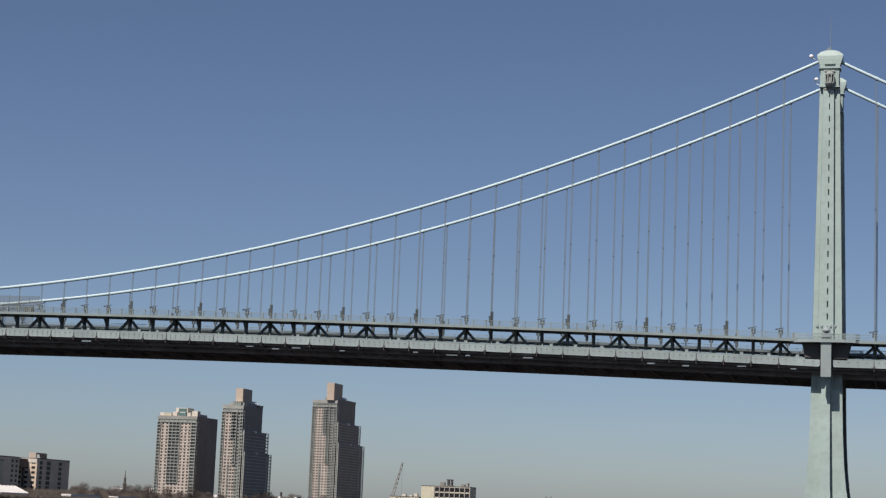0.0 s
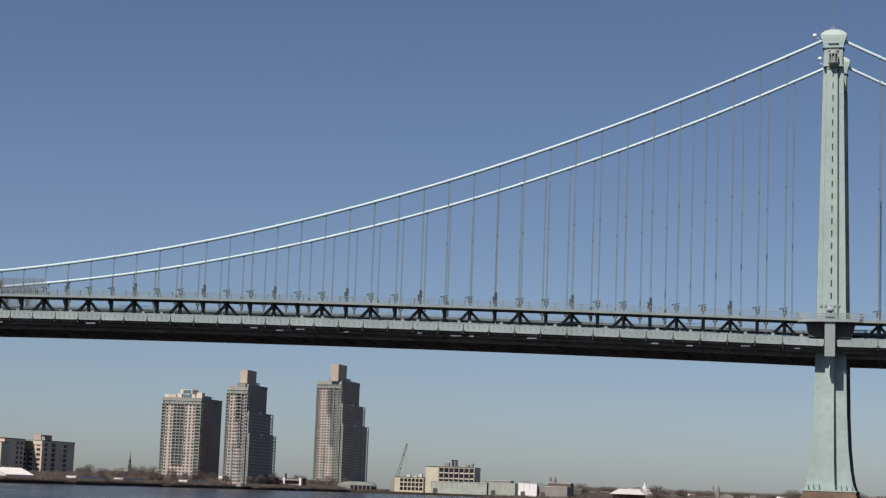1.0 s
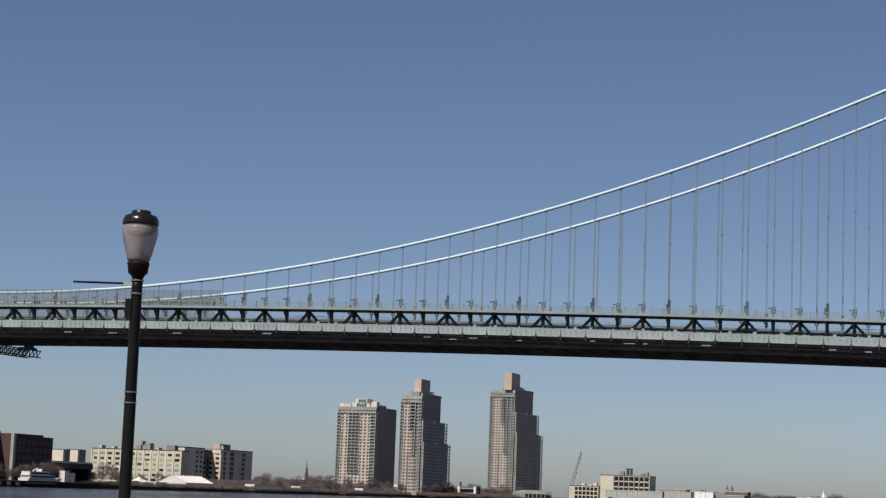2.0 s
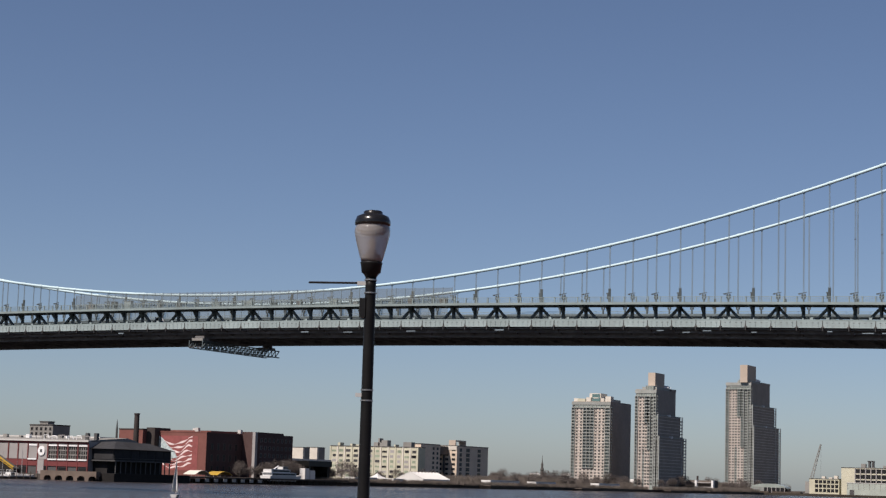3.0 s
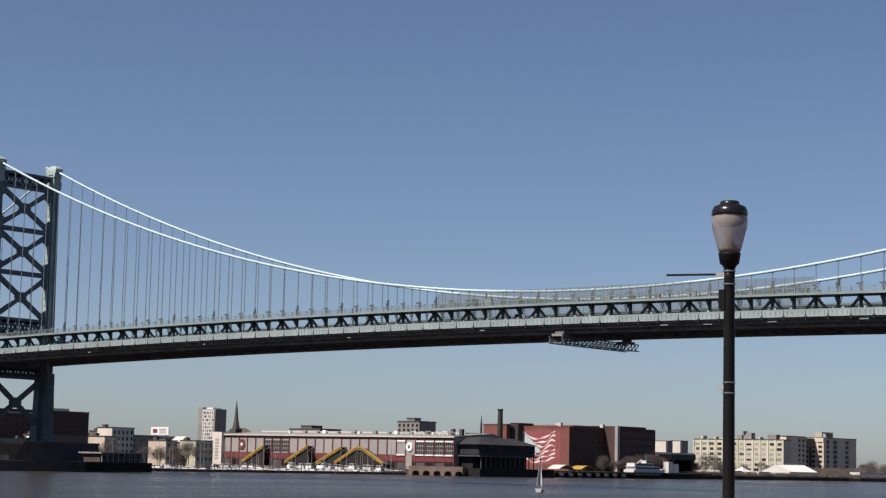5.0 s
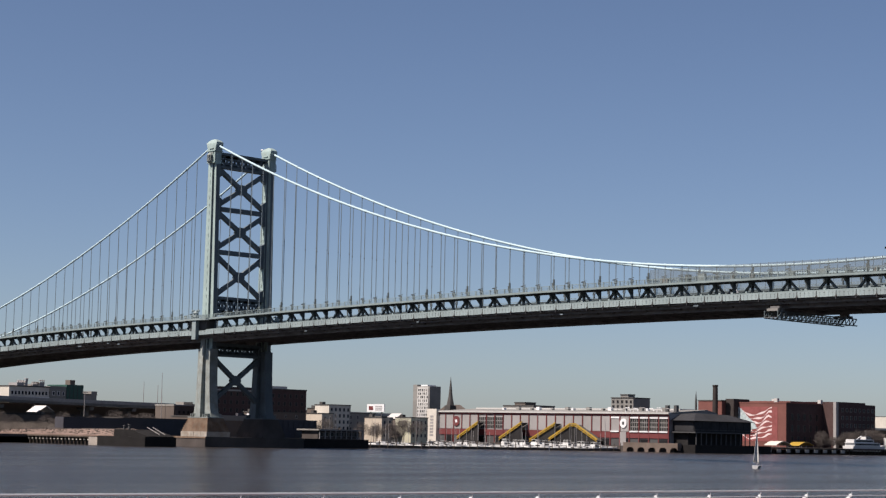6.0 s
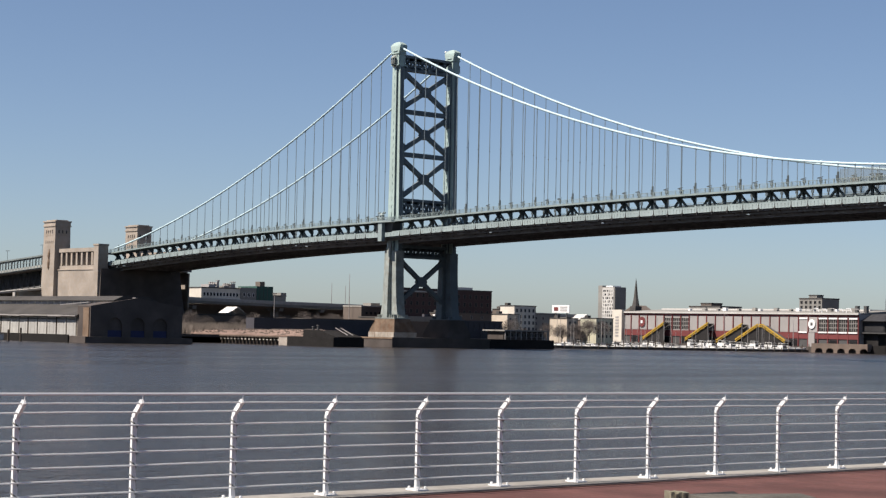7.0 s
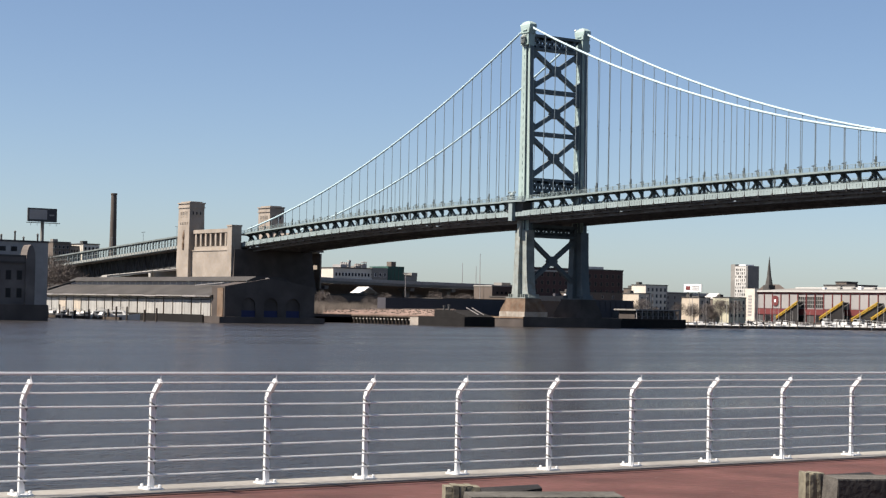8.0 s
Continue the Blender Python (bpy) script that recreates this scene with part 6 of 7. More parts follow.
MURAL_W = paint("mural_white", (0.95, 0.78, 0.76), 0.7, var=0.15, big=0.3, fine=0.8)
MURAL_B = paint("mural_blue", (0.45, 0.55, 0.56), 0.7, var=0.4, big=0.5, fine=0.6, stain=(0.9, 0.9, 0.88))
mural = part("wall_painting", box(-635.5, -606, 466.8, 466.9, 6, 26.5), MURAL_R, rb, "faded painting of waving red and white stripes")
for k in range(7):
    bm = bmesh.new()
    n = 20
    pts = []
    for i in range(n + 1):
        u = i / n
        x = -634.5 + 24.5 * u
        hang = (5.6 - 0.35 * k) * math.sin(math.pi * min(1.0, u * 1.12) ** 1.15)
        pts.append((x, 25.2 - k * 2.55 - hang * 0.75 + 0.5 * math.sin(u * 14 + k)))
    top = [(x, z + 0.75 + 0.55 * math.sin(x * 0.7 + k * 1.7)) for x, z in pts]
    loft(bm, [[(x, y, z) for x, z in pts] + [(x, y, z) for x, z in top[::-1]] for y in (466.72, 466.81)])
    part("stripe", bm, MURAL_W, mural)
bm = bmesh.new()
prism(bm, [(-635.2, 26.2), (-632, 25.4), (-627, 20.5), (-622, 16.8), (-620.5, 13.6), (-626, 12.6), (-631, 14.6), (-635, 15.2)], 466.64, 466.73)
part("blue_field", bm, MURAL_B, mural)
rc = thing("brick_annex", "dark brick annex with a pale corner strip", "building")
part("wall", box(-640, -590.6, 505, 549, 1.6, 29.4), MAROON, rc)
part("corner_strip", box(-592, -590, 504.4, 507, 1.6, 30.4), GREYP, rc)
part("upper_wall", box(-640, -592, 509.5, 540, 29.4, 30.6), MAROON, rc)
windows_east(rc, 510, 548, -590.6, 5, 28, 8, 5, 2.2, 2.4, GREY)

# quay, awnings, ferry, stage
qd = thing("timber_quay", "long timber quay on piles", "quay")
part("deck", box(-600, -556, 366, 560, 2.0, 2.9), WOOD, qd)
for k in range(56):
    part("pile", turned(bmesh.new(), [(0.35, -2), (0.35, 2.2)], -557, 368 + k * 3.4, 6), WOOD, qd)
for k in range(9):
    part("pale_fender", box(-556, -555.5, 384 + k * 9, 387.5 + k * 9, 0.2, 1.9), CONCRETE, qd)


def awning(x, y, w, h, mat, label):
    t = thing("awning", label, "tent", "quay awnings")
    bm = bmesh.new()
    n = 10
    loft(bm, [[(x + e, y + w * (i / n - 0.5), 2.9 + 1.2 + (h - 1.2) * math.sin(math.pi * i / n)) for i in range(n + 1)] + [(x + e, y + w * (0.5 - i / n), 2.9 + 1.0 + (h - 1.2) * 0.96 * math.sin(math.pi * (1 - i / n))) for i in range(n + 1)] for e in (-4, 4)])
    part("cover", bm, mat, t)
    for e in (-3.8, 3.8):
        for v in (-0.45, 0, 0.45):
            part("pole", box(x + e - 0.1, x + e + 0.1, y + w * v - 0.1, y + w * v + 0.1, 2.9, 4.4), GREYP, t)


awning(-566, 409, 15, 3.4, PALE, "faded tan quay awning")
awning(-566, 431, 15, 3.2, YELLOW, "bright yellow quay awning")
fr = thing("excursion_boat", "white two-deck excursion boat at the quay", "boat", at=(-560, 489, 2.9))
bm = bmesh.new()
loft(bm, [[(-3, y, -1.5), (3, y, -1.5), (3.6, y, 1.6), (-3.6, y, 1.6)] for y in (-19, 10)] + [[(-0.4, 20, -0.5), (0.4, 20, -0.5), (0.6, 20, 2.2), (-0.6, 20, 2.2)]])
part("hull", bm, HULL, fr)
part("lower_deck", box(-3.2, 3.2, -17, 10, 1.6, 3.4), HULL, fr)
part("window_band", box(-3.3, 3.3, -16, 9, 2.1, 3.0), GLASS, fr)
part("upper_deck", box(-2.8, 2.8, -17, 4, 3.6, 5.4), HULL, fr)
part("window_band", box(-2.9, 2.9, -15, 3, 4.0, 4.9), GLASS, fr)
part("wheel_house", box(-1.8, 1.8, -3, 3, 5.4, 7.0), HULL, fr)
part("window_band", box(-1.9, 1.9, -2.4, 3.1, 5.9, 6.7), GLASS, fr)
part("mast", turned(bmesh.new(), [(0.12, 7.0), (0.06, 10.5)], 0, 0, 6), GREYP, fr)
part("rail", box(-3.2, 3.2, -18, 8, 3.4, 3.6), WHITE, fr)
part("gangway", beam(bmesh.new(), (2, -14, 5), (2, -8, 7.4), 0.6, 0.4), WHITE, fr)
stg = thing("open_air_stage", "black open-air stage tower", "stage")
for y in (552, 575):
    part("tower", box(-590, -580, y, y + 2.5, 1.6, 12.5), BLACK, stg)
part("roof", box(-592, -579, 550, 579, 11, 14.4), BLACK, stg)
part("backdrop", box(-592, -591, 552, 577, 1.6, 11), DARK, stg)
for y, l, z in ((541, 5, 9.6), (546.6, 6.6, 8.4)):
    tr = thing("box_trailer", "white trailer parked on the quay", "trailer", "white trailers")
    part("body", box(-580, -576, y, y + l, 2.8, z), CANVAS, tr)
    part("door_frame", box(-576, -575.9, y + 0.4, y + 0.6, 3.0, z - 0.3), GREYP, tr)
    for k in (0.6, l - 1.6):
        part("wheel", turned(bmesh.new(), [(0.5, 0), (0.5, 0.4)], 0, 0, 12), BLACK, tr).matrix_basis = pose(-576.4, y + k + 0.4, 2.2, 0, 90, 0)
for y0, y1, z in ((1569, 1585, 40), (1604, 1623, 41)):
    h = house("distant_block", "small distant block with a shaded end wall", "building", -1216, -1200, y0, y1, z, PALE)
    # grey sheet on the east end: its shade is put into the colour
    part("end_wall", box(-1200, -1199.8, y0 + 4, y1, 1.6, z), GREY, h)
ws = house("white_roof_store", "low brick store with a white roof", "building", -700, -660, 655, 716, 15.2, REDB, roof=ROOFW, parapet=1.6)
windows_east(ws, 658, 714, -660, 6, 14, 10, 2, 2.4, 2.0, BROWN)

# ---- loft buildings ----
lf = house("cream_loft_building", "cream concrete loft building with wide windows", "building", -712, -635, 804, 816, 28.6, CREAM)
GREEN_PANE = paint("green_tinted_window", (0.36, 0.42, 0.31), 0.4, var=0.3, big=0.1, fine=0.5, piece=0.4)
r = random.Random(41)
for k in range(12):
    x = -712 + 77 * (k + 0.5) / 12
    for j in range(6):
        pane = r.choice((SKY_PANE, GREEN_PANE, GREEN_PANE, GLASS, GREYP))
        w, h = r.choice(((3.8, 2.3), (4.4, 2.4), (4.4, 1.8), (3.2, 2.3)))
        again("window", window_mesh(w, h, PALE, pane), lf, pose(x + r.uniform(-0.3, 0.3), 804, 5.0 + j * 3.85))
for k in range(13):
    x = -712 + 77 * k / 12
    part("pier_strip", box(x - 0.5, x + 0.5, 803.5, 804, 1.6, 28.6), PALE if k % 3 else CREAM, lf)
for x, w, h in ((-708, 2, 3), (-692, 3, 1.6), (-697, 2, 2.2), (-687, 1.4, 2.6), (-676, 7, 3.6), (-669, 5, 5.4), (-672, 1.2, 6.8), (-650, 7, 4.2), (-658, 1.2, 2.2)):
    part("roof_house", box(x, x + w, 808, 814, 28.6, 28.6 + h), GREY if h > 3.5 else CREAM, lf)
# raised and warmed: low sun on these fronts is put into the colour
LOFT = paint("loft_concrete", (0.80, 0.66, 0.52), 0.85, var=0.15, big=0.06, fine=0.5)
ga = house("grey_loft_building", "grey concrete loft building", "building", -660, -645, 828, 861, 32, LOFT)
windows_east(ga, 846, 860, -645, 5, 31, 2, 7, 3.2, 2.2, GREY)
gbl = house("concrete_factory", "pale concrete factory with a roof frame", "building", -664, -640, 881, 939, 32, LOFT)
windows_south(gbl, -664, -640, 881, 4, 31, 4, 7, 3.4, 2.2, PALE)
windows_east(gbl, 883, 893, -640, 4, 31, 1, 7, 4.2, 2.8, DARK)
windows_east(gbl, 896, 906, -640, 4, 31, 1, 7, 6.4, 3.0, DARK)
windows_east(gbl, 918, 926, -640, 4, 31, 1, 7, 5.6, 2.6, DARK)
part("pale_corner", box(-664, -640.2, 880.6, 881, 29, 32), PALE, gbl)
bm = box(-652, -646, 890, 891.5, 32, 36)
block(bm, -652, -646, 908, 909.5, 32, 36)
block(bm, -652, -646, 890, 909.5, 36, 37)
part("roof_frame", bm, TAN, gbl)
lk = house("link_bridge", "dark covered bridge between two lofts", "building", -662, -648, 861.1, 880.9, 31, BROWN, z0=25)
for y in (866, 876):
    part("leg", box(-650, -648.4, y, y + 1.6, 1.6, 25), DARK, lk)
part("back_wall", box(-663, -662, 861.1, 880.9, 1.6, 18), CREAM, lk)


def tent(x, y0, y1, h, w, label):
    t = thing("marquee_tent", label, "tent", "white tents")
    bm = bmesh.new()
    n = int((y1 - y0) / 5)
    rings = []
    for k in range(2 * n + 1):
        y, f = y0 + (y1 - y0) * k / (2 * n), 1.0 if k % 2 == 0 else 0.93
        rings.append([(x - w, y, 1.6), (x - w, y, 1.6 + h * 0.42)] + [(x - w * math.cos(math.pi * i / 8), y, 1.6 + h * f * (1 - 0.58 * abs(math.cos(math.pi * i / 8)))) for i in range(1, 8)] + [(x + w, y, 1.6 + h * 0.42), (x + w, y, 1.6)])
    loft(bm, rings)
    part("cover", bm, CANVAS, t)
    for k in range(n + 1):
        y = y0 + (y1 - y0) * k / n
        part("rib", tube(bmesh.new(), [(x + w * math.cos(math.pi * i / 8), y, 1.7 + h * (1 - 0.58 * abs(math.cos(math.pi * i / 8)))) for i in range(9)], 0.18, 6), CANVAS, t)
        part("wall_post", box(x + w - 0.1, x + w + 0.15, y - 0.12, y + 0.12, 1.6, 1.6 + h * 0.42), GREYP, t)


tent(-598, 722, 764, 8.4, 11, "large white ribbed marquee tent")
pt = thing("pointed_tent", "small white tent with a pointed roof", "tent", "white tents")
bm = bmesh.new()
loft(bm, [[(-592 + sx * w, 663 + sy * w * 1.5, z) for sx, sy in ((-1, -1), (1, -1), (1, 1), (-1, 1))] for w, z in ((5.0, 4.6), (2.2, 5.9), (0.6, 7.4), (0.1, 8.2))])
part("cover", bm, CANVAS, pt)
for sx in (-1, 1):
    for sy in (-1, 1):
        part("pole", box(-592 + sx * 4.8 - 0.1, -592 + sx * 4.8 + 0.1, 663 + sy * 7.2 - 0.1, 663 + sy * 7.2 + 0.1, 1.6, 4.7), GREYP, pt)
for y, l, z in ((823, 53, 4.2), (908, 40, 4.0), (1042, 48, 4.2), (615, 30, 3.6), (668, 16, 3.2)):
    tr = thing("long_trailer", "long white trailer by the river bank", "trailer", "bank trailers")
    part("body", box(-590, -582, y, y + l, 2.4, z + 1.6), CANVAS, tr)
    part("wheels", box(-589, -583, y + 2, y + l - 2, 1.6, 2.4), BLACK, tr)


# ---- three tall apartment towers ----
def tall_block(label, x0, x1, y0, y1, z1, steps, box_at, sign=False):
    """steps: from the top down, (y of the shaded end, x of the lit edge, top)."""
    t = thing("apartment_tower", label, "tower block", "riverside apartment towers")
    z0 = 1.6
    floors = int((z1 - 8) / 3.05)
    part("core", box(x0, x1, y0, y1, z0, z1), SHADED_WALL, t)
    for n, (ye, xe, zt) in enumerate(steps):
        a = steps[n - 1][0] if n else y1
        part("stepped_wing", box(x0 + 2, xe, y0 + 0.5, ye, z0, zt), SHADED_WALL, t)
        part("corner_glazing", box(xe - 3.4, xe + 0.5, y0 - 1.0, y0 + 0.5, z0, zt), SLATE, t)
        part("corner_post", box(xe - 0.1, xe + 0.7, y0 - 1.5, y0 - 0.9, z0, zt + 1.2), BALC, t)
        part("corner_post", box(xe - 3.6, xe - 3.1, y0 - 1.5, y0 - 0.9, z0, zt + 1.2), BALC, t)
        for k in range(int((zt - 6) / 3.05)):
            part("corner_window", box(xe - 2.9, xe - 0.3, y0 - 1.07, y0 - 0.98, 6.4 + k * 3.05, 8.2 + k * 3.05), SKY_PANE, t)
            part("corner_slab", box(xe - 3.2, xe + 0.6, y0 - 1.45, y0 - 0.95, 5.2 + k * 3.05, 5.8 + k * 3.05), BALC, t)
        # balconies down the far shaded edge
        k = 0
        while 8 + k * 3.05 < zt - 2:
            part("edge_balcony", box(xe - 3, xe + 1.7, ye - 0.4, ye + 2.4, 8 + k * 3.05, 9.1 + k * 3.05), BALC, t)
            k += 1
        for e in (0.0, 2.4):
            part("edge_post", box(xe + 1.3, xe + 1.75, ye - 0.5 + e, ye + e, 8, zt + 0.8), PALE, t)
        part("terrace_edge", box(xe - 3.4, xe + 0.6, y0, ye, zt, zt + 0.9), BALC, t)
        # plain white block added, set proud to catch the sun as a bright spot
        part("terrace_light", box(xe - 2, xe + 1.5, y0 + (ye - y0) * 0.45, y0 + (ye - y0) * 0.45 + 2.4, zt - 0.4, zt + 1.6), WHITE, t)
    w = x1 - x0
    wide = w > 33
    # facing: corner balconies, panels with windows, a middle bay of balconies, glazing above
    if wide:
        bands = ((0.00, 0.08, 'b', 0, 1), (0.08, 0.30, 'p', 0, 1), (0.30, 0.58, 'm', 0.22, 1), (0.30, 0.58, 'p', 0, 0.22), (0.58, 0.87, 'p', 0, 1), (0.87, 1.0, 'b', 0, 1))
    else:
        bands = ((0.00, 0.12, 'b', 0, 1), (0.12, 0.36, 'p', 0, 1), (0.36, 0.46, 'g', 0, 0.42), (0.36, 0.46, 'p', 0.42, 1), (0.46, 0.60, 'p', 0, 0.72), (0.46, 0.60, 'b', 0.72, 1),
                 (0.60, 0.72, 'p', 0, 0.42), (0.60, 0.72, 'b', 0.42, 1), (0.72, 0.88, 'g', 0, 1), (0.88, 1.0, 'b', 0, 1))
    zt = 5.0 + (floors - 1) * 3.05
    ledges = bmesh.new()
    for u0, u1, kind, v0, v1 in bands:
        xa, xb = x0 + w * u0, x0 + w * u1
        j0, j1 = round((floors - 1) * v0), round((floors - 1) * v1)
        za, zb = (z0 if v0 == 0 else 5.0 + j0 * 3.05), 5.0 + j1 * 3.05
        if kind == 'p':
            part("panel_strip", box(xa, xb, y0 - 0.9, y0, za, zb), PINK, t)
            cols = max(1, round((xb - xa) / 3.6))
            for i in range(cols):
                x = xa + (xb - xa) * (i + 0.5) / cols
                for j in range(j0, j1):
                    again("window", window_mesh(2.3, 1.85, PALE, SKY_PANE), t, pose(x, y0 - 0.9, 5.6 + j * 3.05))
            for j in range(j0, j1):
                block(ledges, xa, xb, y0 - 1.15, y0 - 0.9, 7.8 + j * 3.05, 8.0 + j * 3.05)
        elif kind == 'g':
            part("glazed_strip", box(xa, xb, y0 - 0.5, y0, za, zb), SLATE, t)
            for j in range(j0, j1):
                again("window", window_mesh(xb - xa - 0.5, 1.9, BALC, SKY_PANE), t, pose((xa + xb) / 2, y0 - 0.5, 5.7 + j * 3.05))
        else:
            part("glazed_bay", box(xa + 0.2, xb - 0.2, y0 - 0.2, y0, za, zb), SLATE, t)
            for j in range(j0, j1 + 1):
                z = 5.0 + j * 3.05
                part("balcony", box(xa, xb, y0 - 1.9, y0 - 0.2, z, z + (1.1 if kind == 'b' else 0.85)), BALC, t)
            n = 1 if kind == 'b' else 3
            for i in range(n + 1):
                x = xa + (xb - xa) * i / n
                part("balcony_post", box(x - 0.22, x + 0.22, y0 - 1.95, y0 - 0.2, za, zb), BALC, t)
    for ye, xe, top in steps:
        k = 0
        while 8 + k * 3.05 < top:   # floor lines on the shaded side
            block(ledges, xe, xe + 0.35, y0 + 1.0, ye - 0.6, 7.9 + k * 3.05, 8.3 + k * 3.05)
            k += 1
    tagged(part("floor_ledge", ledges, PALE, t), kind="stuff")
    part("crown_glazing", box(x0 + w * 0.06, x1 - 0.2, y0 - 1.2, y0, zt, z1 - 3.4), SLATE, t)
    for j in range(2):
        part("crown_slab", box(x0 + w * 0.05, x1, y0 - 1.7, y0 - 0.1, zt + j * 3.05, zt + j * 3.05 + 0.55), BALC, t)
    for i in range(9):
        x = x0 + w * (0.06 + 0.93 * i / 8)
        part("crown_mullion", box(x - 0.15, x + 0.15, y0 - 1.75, y0 - 1.15, zt, z1 - 3.4), BALC, t)
    # dark shaft of balconies down the corner of the shaded side
    for j in range(floors):
        part("side_balcony", box(x1 - 0.1, x1 + 1.1, y0, y0 + 2.6, 5.0 + j * 3.05, 6.1 + j * 3.05), BALC, t)
    part("crown_band", box(x0 - 0.3, x1 + 0.3, y0 - 1.6, y0, z1 - 3.4, z1 - 0.6), BALC, t)
    bx0, bx1, by0, by1, bz = box_at
    part("plant_room", box(bx0, bx1, by0, by1, z1, bz), TAN if not sign else PALE, t, "tan rooftop plant room")
    part("roof_frame", box(bx0 - 5, x1 - 1, y0 + 3, by1 + 8, z1, z1 + 2.4), BALC, t)
    bm = bmesh.new()
    block(bm, x0 + w * 0.55, x0 + w * 0.8, y0 + 2, y0 + 12, z1, z1 + 3.4)
    part("roof_cover", bm, PALE, t)
    if not sign:
        # white sail canopy and a broken crown of frames
        for e in (0.0, 5.5):
            bm = bmesh.new()
            loft(bm, [[(x1 - 7, by1 - 4 + e, z1 + 2.6), (x1 - 3, by1 + 1 + e, z1 + 5.4), (x1 - 3, by1 + 1 + e, z1 + 5.2), (x1 - 7, by1 - 4 + e, z1 + 2.4)], [(x1 - 0.5, by1 - 2 + e, z1 + 2.6), (x1 + 0.5, by1 + 2 + e, z1 + 3.4), (x1 + 0.5, by1 + 2 + e, z1 + 3.2), (x1 - 0.5, by1 - 2 + e, z1 + 2.4)]])
            part("roof_sail", bm, CANVAS, t, "white roof sail")
        part("crown_block", box(x0 + w * 0.52, x0 + w * 0.86, y0 - 1.3, y0 + 4, z1 - 0.6, z1 + 3.2), SLATE, t)
        for i in range(5):
            x = x0 + w * (0.52 + 0.085 * i)
            part("crown_frame", box(x - 0.2, x + 0.2, y0 - 1.7, y0 - 1.2, z1 - 0.6, z1 + 3.6), BALC, t)
        part("rear_parapet", box(x1 - 4, x1 + 0.4, by1 + 8, y1, z1, z1 + 2.2), SHADED_WALL, t)
    if sign:
        part("sign_lettering", box(x0 + w * 0.53, x0 + w * 0.67, y0 + 0.85, y0 + 1.0, z1 + 3.0, z1 + 3.9), PALE, t)
        for k, (a, b) in enumerate(((0.02, 0.14), (0.34, 0.46), (0.84, 0.98))):
            part("roof_kiosk", box(x0 + w * a, x0 + w * b, y0 + 1.5, y0 + 9, z1, z1 + 3.0 + k), PALE, t)
        part("roof_sign", box(x0 + w * 0.50, x0 + w * 0.70, y0 + 1.0, y0 + 1.4, z1 + 0.2, z1 + 7.2), TEAL, t, "teal roof sign")
        part("roof_parapet", box(x0 + w * 0.12, x0 + w * 0.32, y0 + 1, y0 + 6, z1, z1 + 2.8), CREAM, t)
    return t


tall_block("broad pink and grey apartment tower with balconies", -680, -640, 1212, 1266, 84.5, (), (-664, -652, 1216, 1232, 92.5), sign=True)
tall_block("slim stepped apartment tower with tan roof box", -598, -577.5, 1169, 1221, 94.2, ((1231, -576, 70.0), (1238, -574.6, 50.0)), (-588, -581, 1174, 1199, 110))
tall_block("tallest stepped apartment tower with tan roof box", -631, -602, 1538, 1608, 122.5, ((1621, -600.4, 97.0), (1634, -598.8, 74.0)), (-614, -605.5, 1534, 1566, 142))
bwh = thing("concrete_frame_building", "small white concrete frame with dark gaps", "building")
part("back", box(-592, -566, 1304, 1316, 1.6, 11.8), BROWN, bwh)
for z in (4.6, 9.2):
    part("slab", box(-588, -565, 1300, 1304, z, z + 1.1), GREYP, bwh)
for x in (-584.5, -567.5):
    part("post", box(x, x + 2.0, 1299.5, 1304, 1.6, 11.9), WHITE, bwh)
part("chimney", box(-585.6, -584.2, 1308, 1310, 11.8, 16.2), DARKB, bwh)
pv = thing("glazed_pavilion", "pale glazed pavilion with arched roof on the bank", "pavilion")
bm = bmesh.new()
n = 10
loft(bm, [[(-556 + 19 * math.cos(math.pi * i / n), y, 6.4 + 4.6 * math.sin(math.pi * i / n)) for i in range(n + 1)] for y in (1452, 1470)])
part("roof", bm, SLATE, pv)
part("glazing", box(-575, -537, 1451, 1453, 1.6, 7), GLASS, pv)
part("pale_glazing", box(-575, -560, 1450.8, 1451, 1.6, 7), SLATE, pv, "pale green-grey glass front")
for z in (3.4, 5.2, 6.9):
    part("transom", box(-575, -560, 1450.5, 1450.8, z, z + 0.35), GREYP, pv)
for k in range(9):
    part("mullion", box(-575 + k * 4.6, -574.4 + k * 4.6, 1450.4, 1450.8, 1.6, 7), GREYP, pv)

# crane, cream works and sheds upriver
cr = thing("crawler_crane", "lattice boom crane on the far bank", "crane")
a, b2 = Vector((-607, 1800, 16)), Vector((-594.5, 1800, 62))
for e in ((-1.7, -1.7), (1.7, -1.7), (-1.7, 1.7), (1.7, 1.7)):
    part("boom_chord", beam(bmesh.new(), a + Vector((e[0], e[1], 0)), b2 + Vector((e[0] * 0.4, e[1] * 0.4, 0)), 0.4, 0.4), GREY, cr)
for i in range(16):
    u, v = i / 16, (i + 1) / 16
    s = 1 if i % 2 else -1
    part("boom_lacing", beam(bmesh.new(), a.lerp(b2, u) + Vector((1.6 * s * (1 - 0.6 * u), -1.6, 0)), a.lerp(b2, v) + Vector((-1.6 * s * (1 - 0.6 * v), -1.6, 0)), 0.35, 0.35), GREY, cr)
part("cab", box(-613, -603, 1796, 1804, 1.6, 16), GREY, cr)
part("hoist_rope", beam(bmesh.new(), b2, (-594.5, 1800, 20), 0.15, 0.15), DARK, cr)
wk = house("cream_works", "cream works building with a dark window grid", "building", -514, -457, 1590, 1620, 31.2, CREAM)
windows_south(wk, -498.5, -457.5, 1590, 12.5, 31.0, 7, 3, 4.9, 4.9, GREYP)
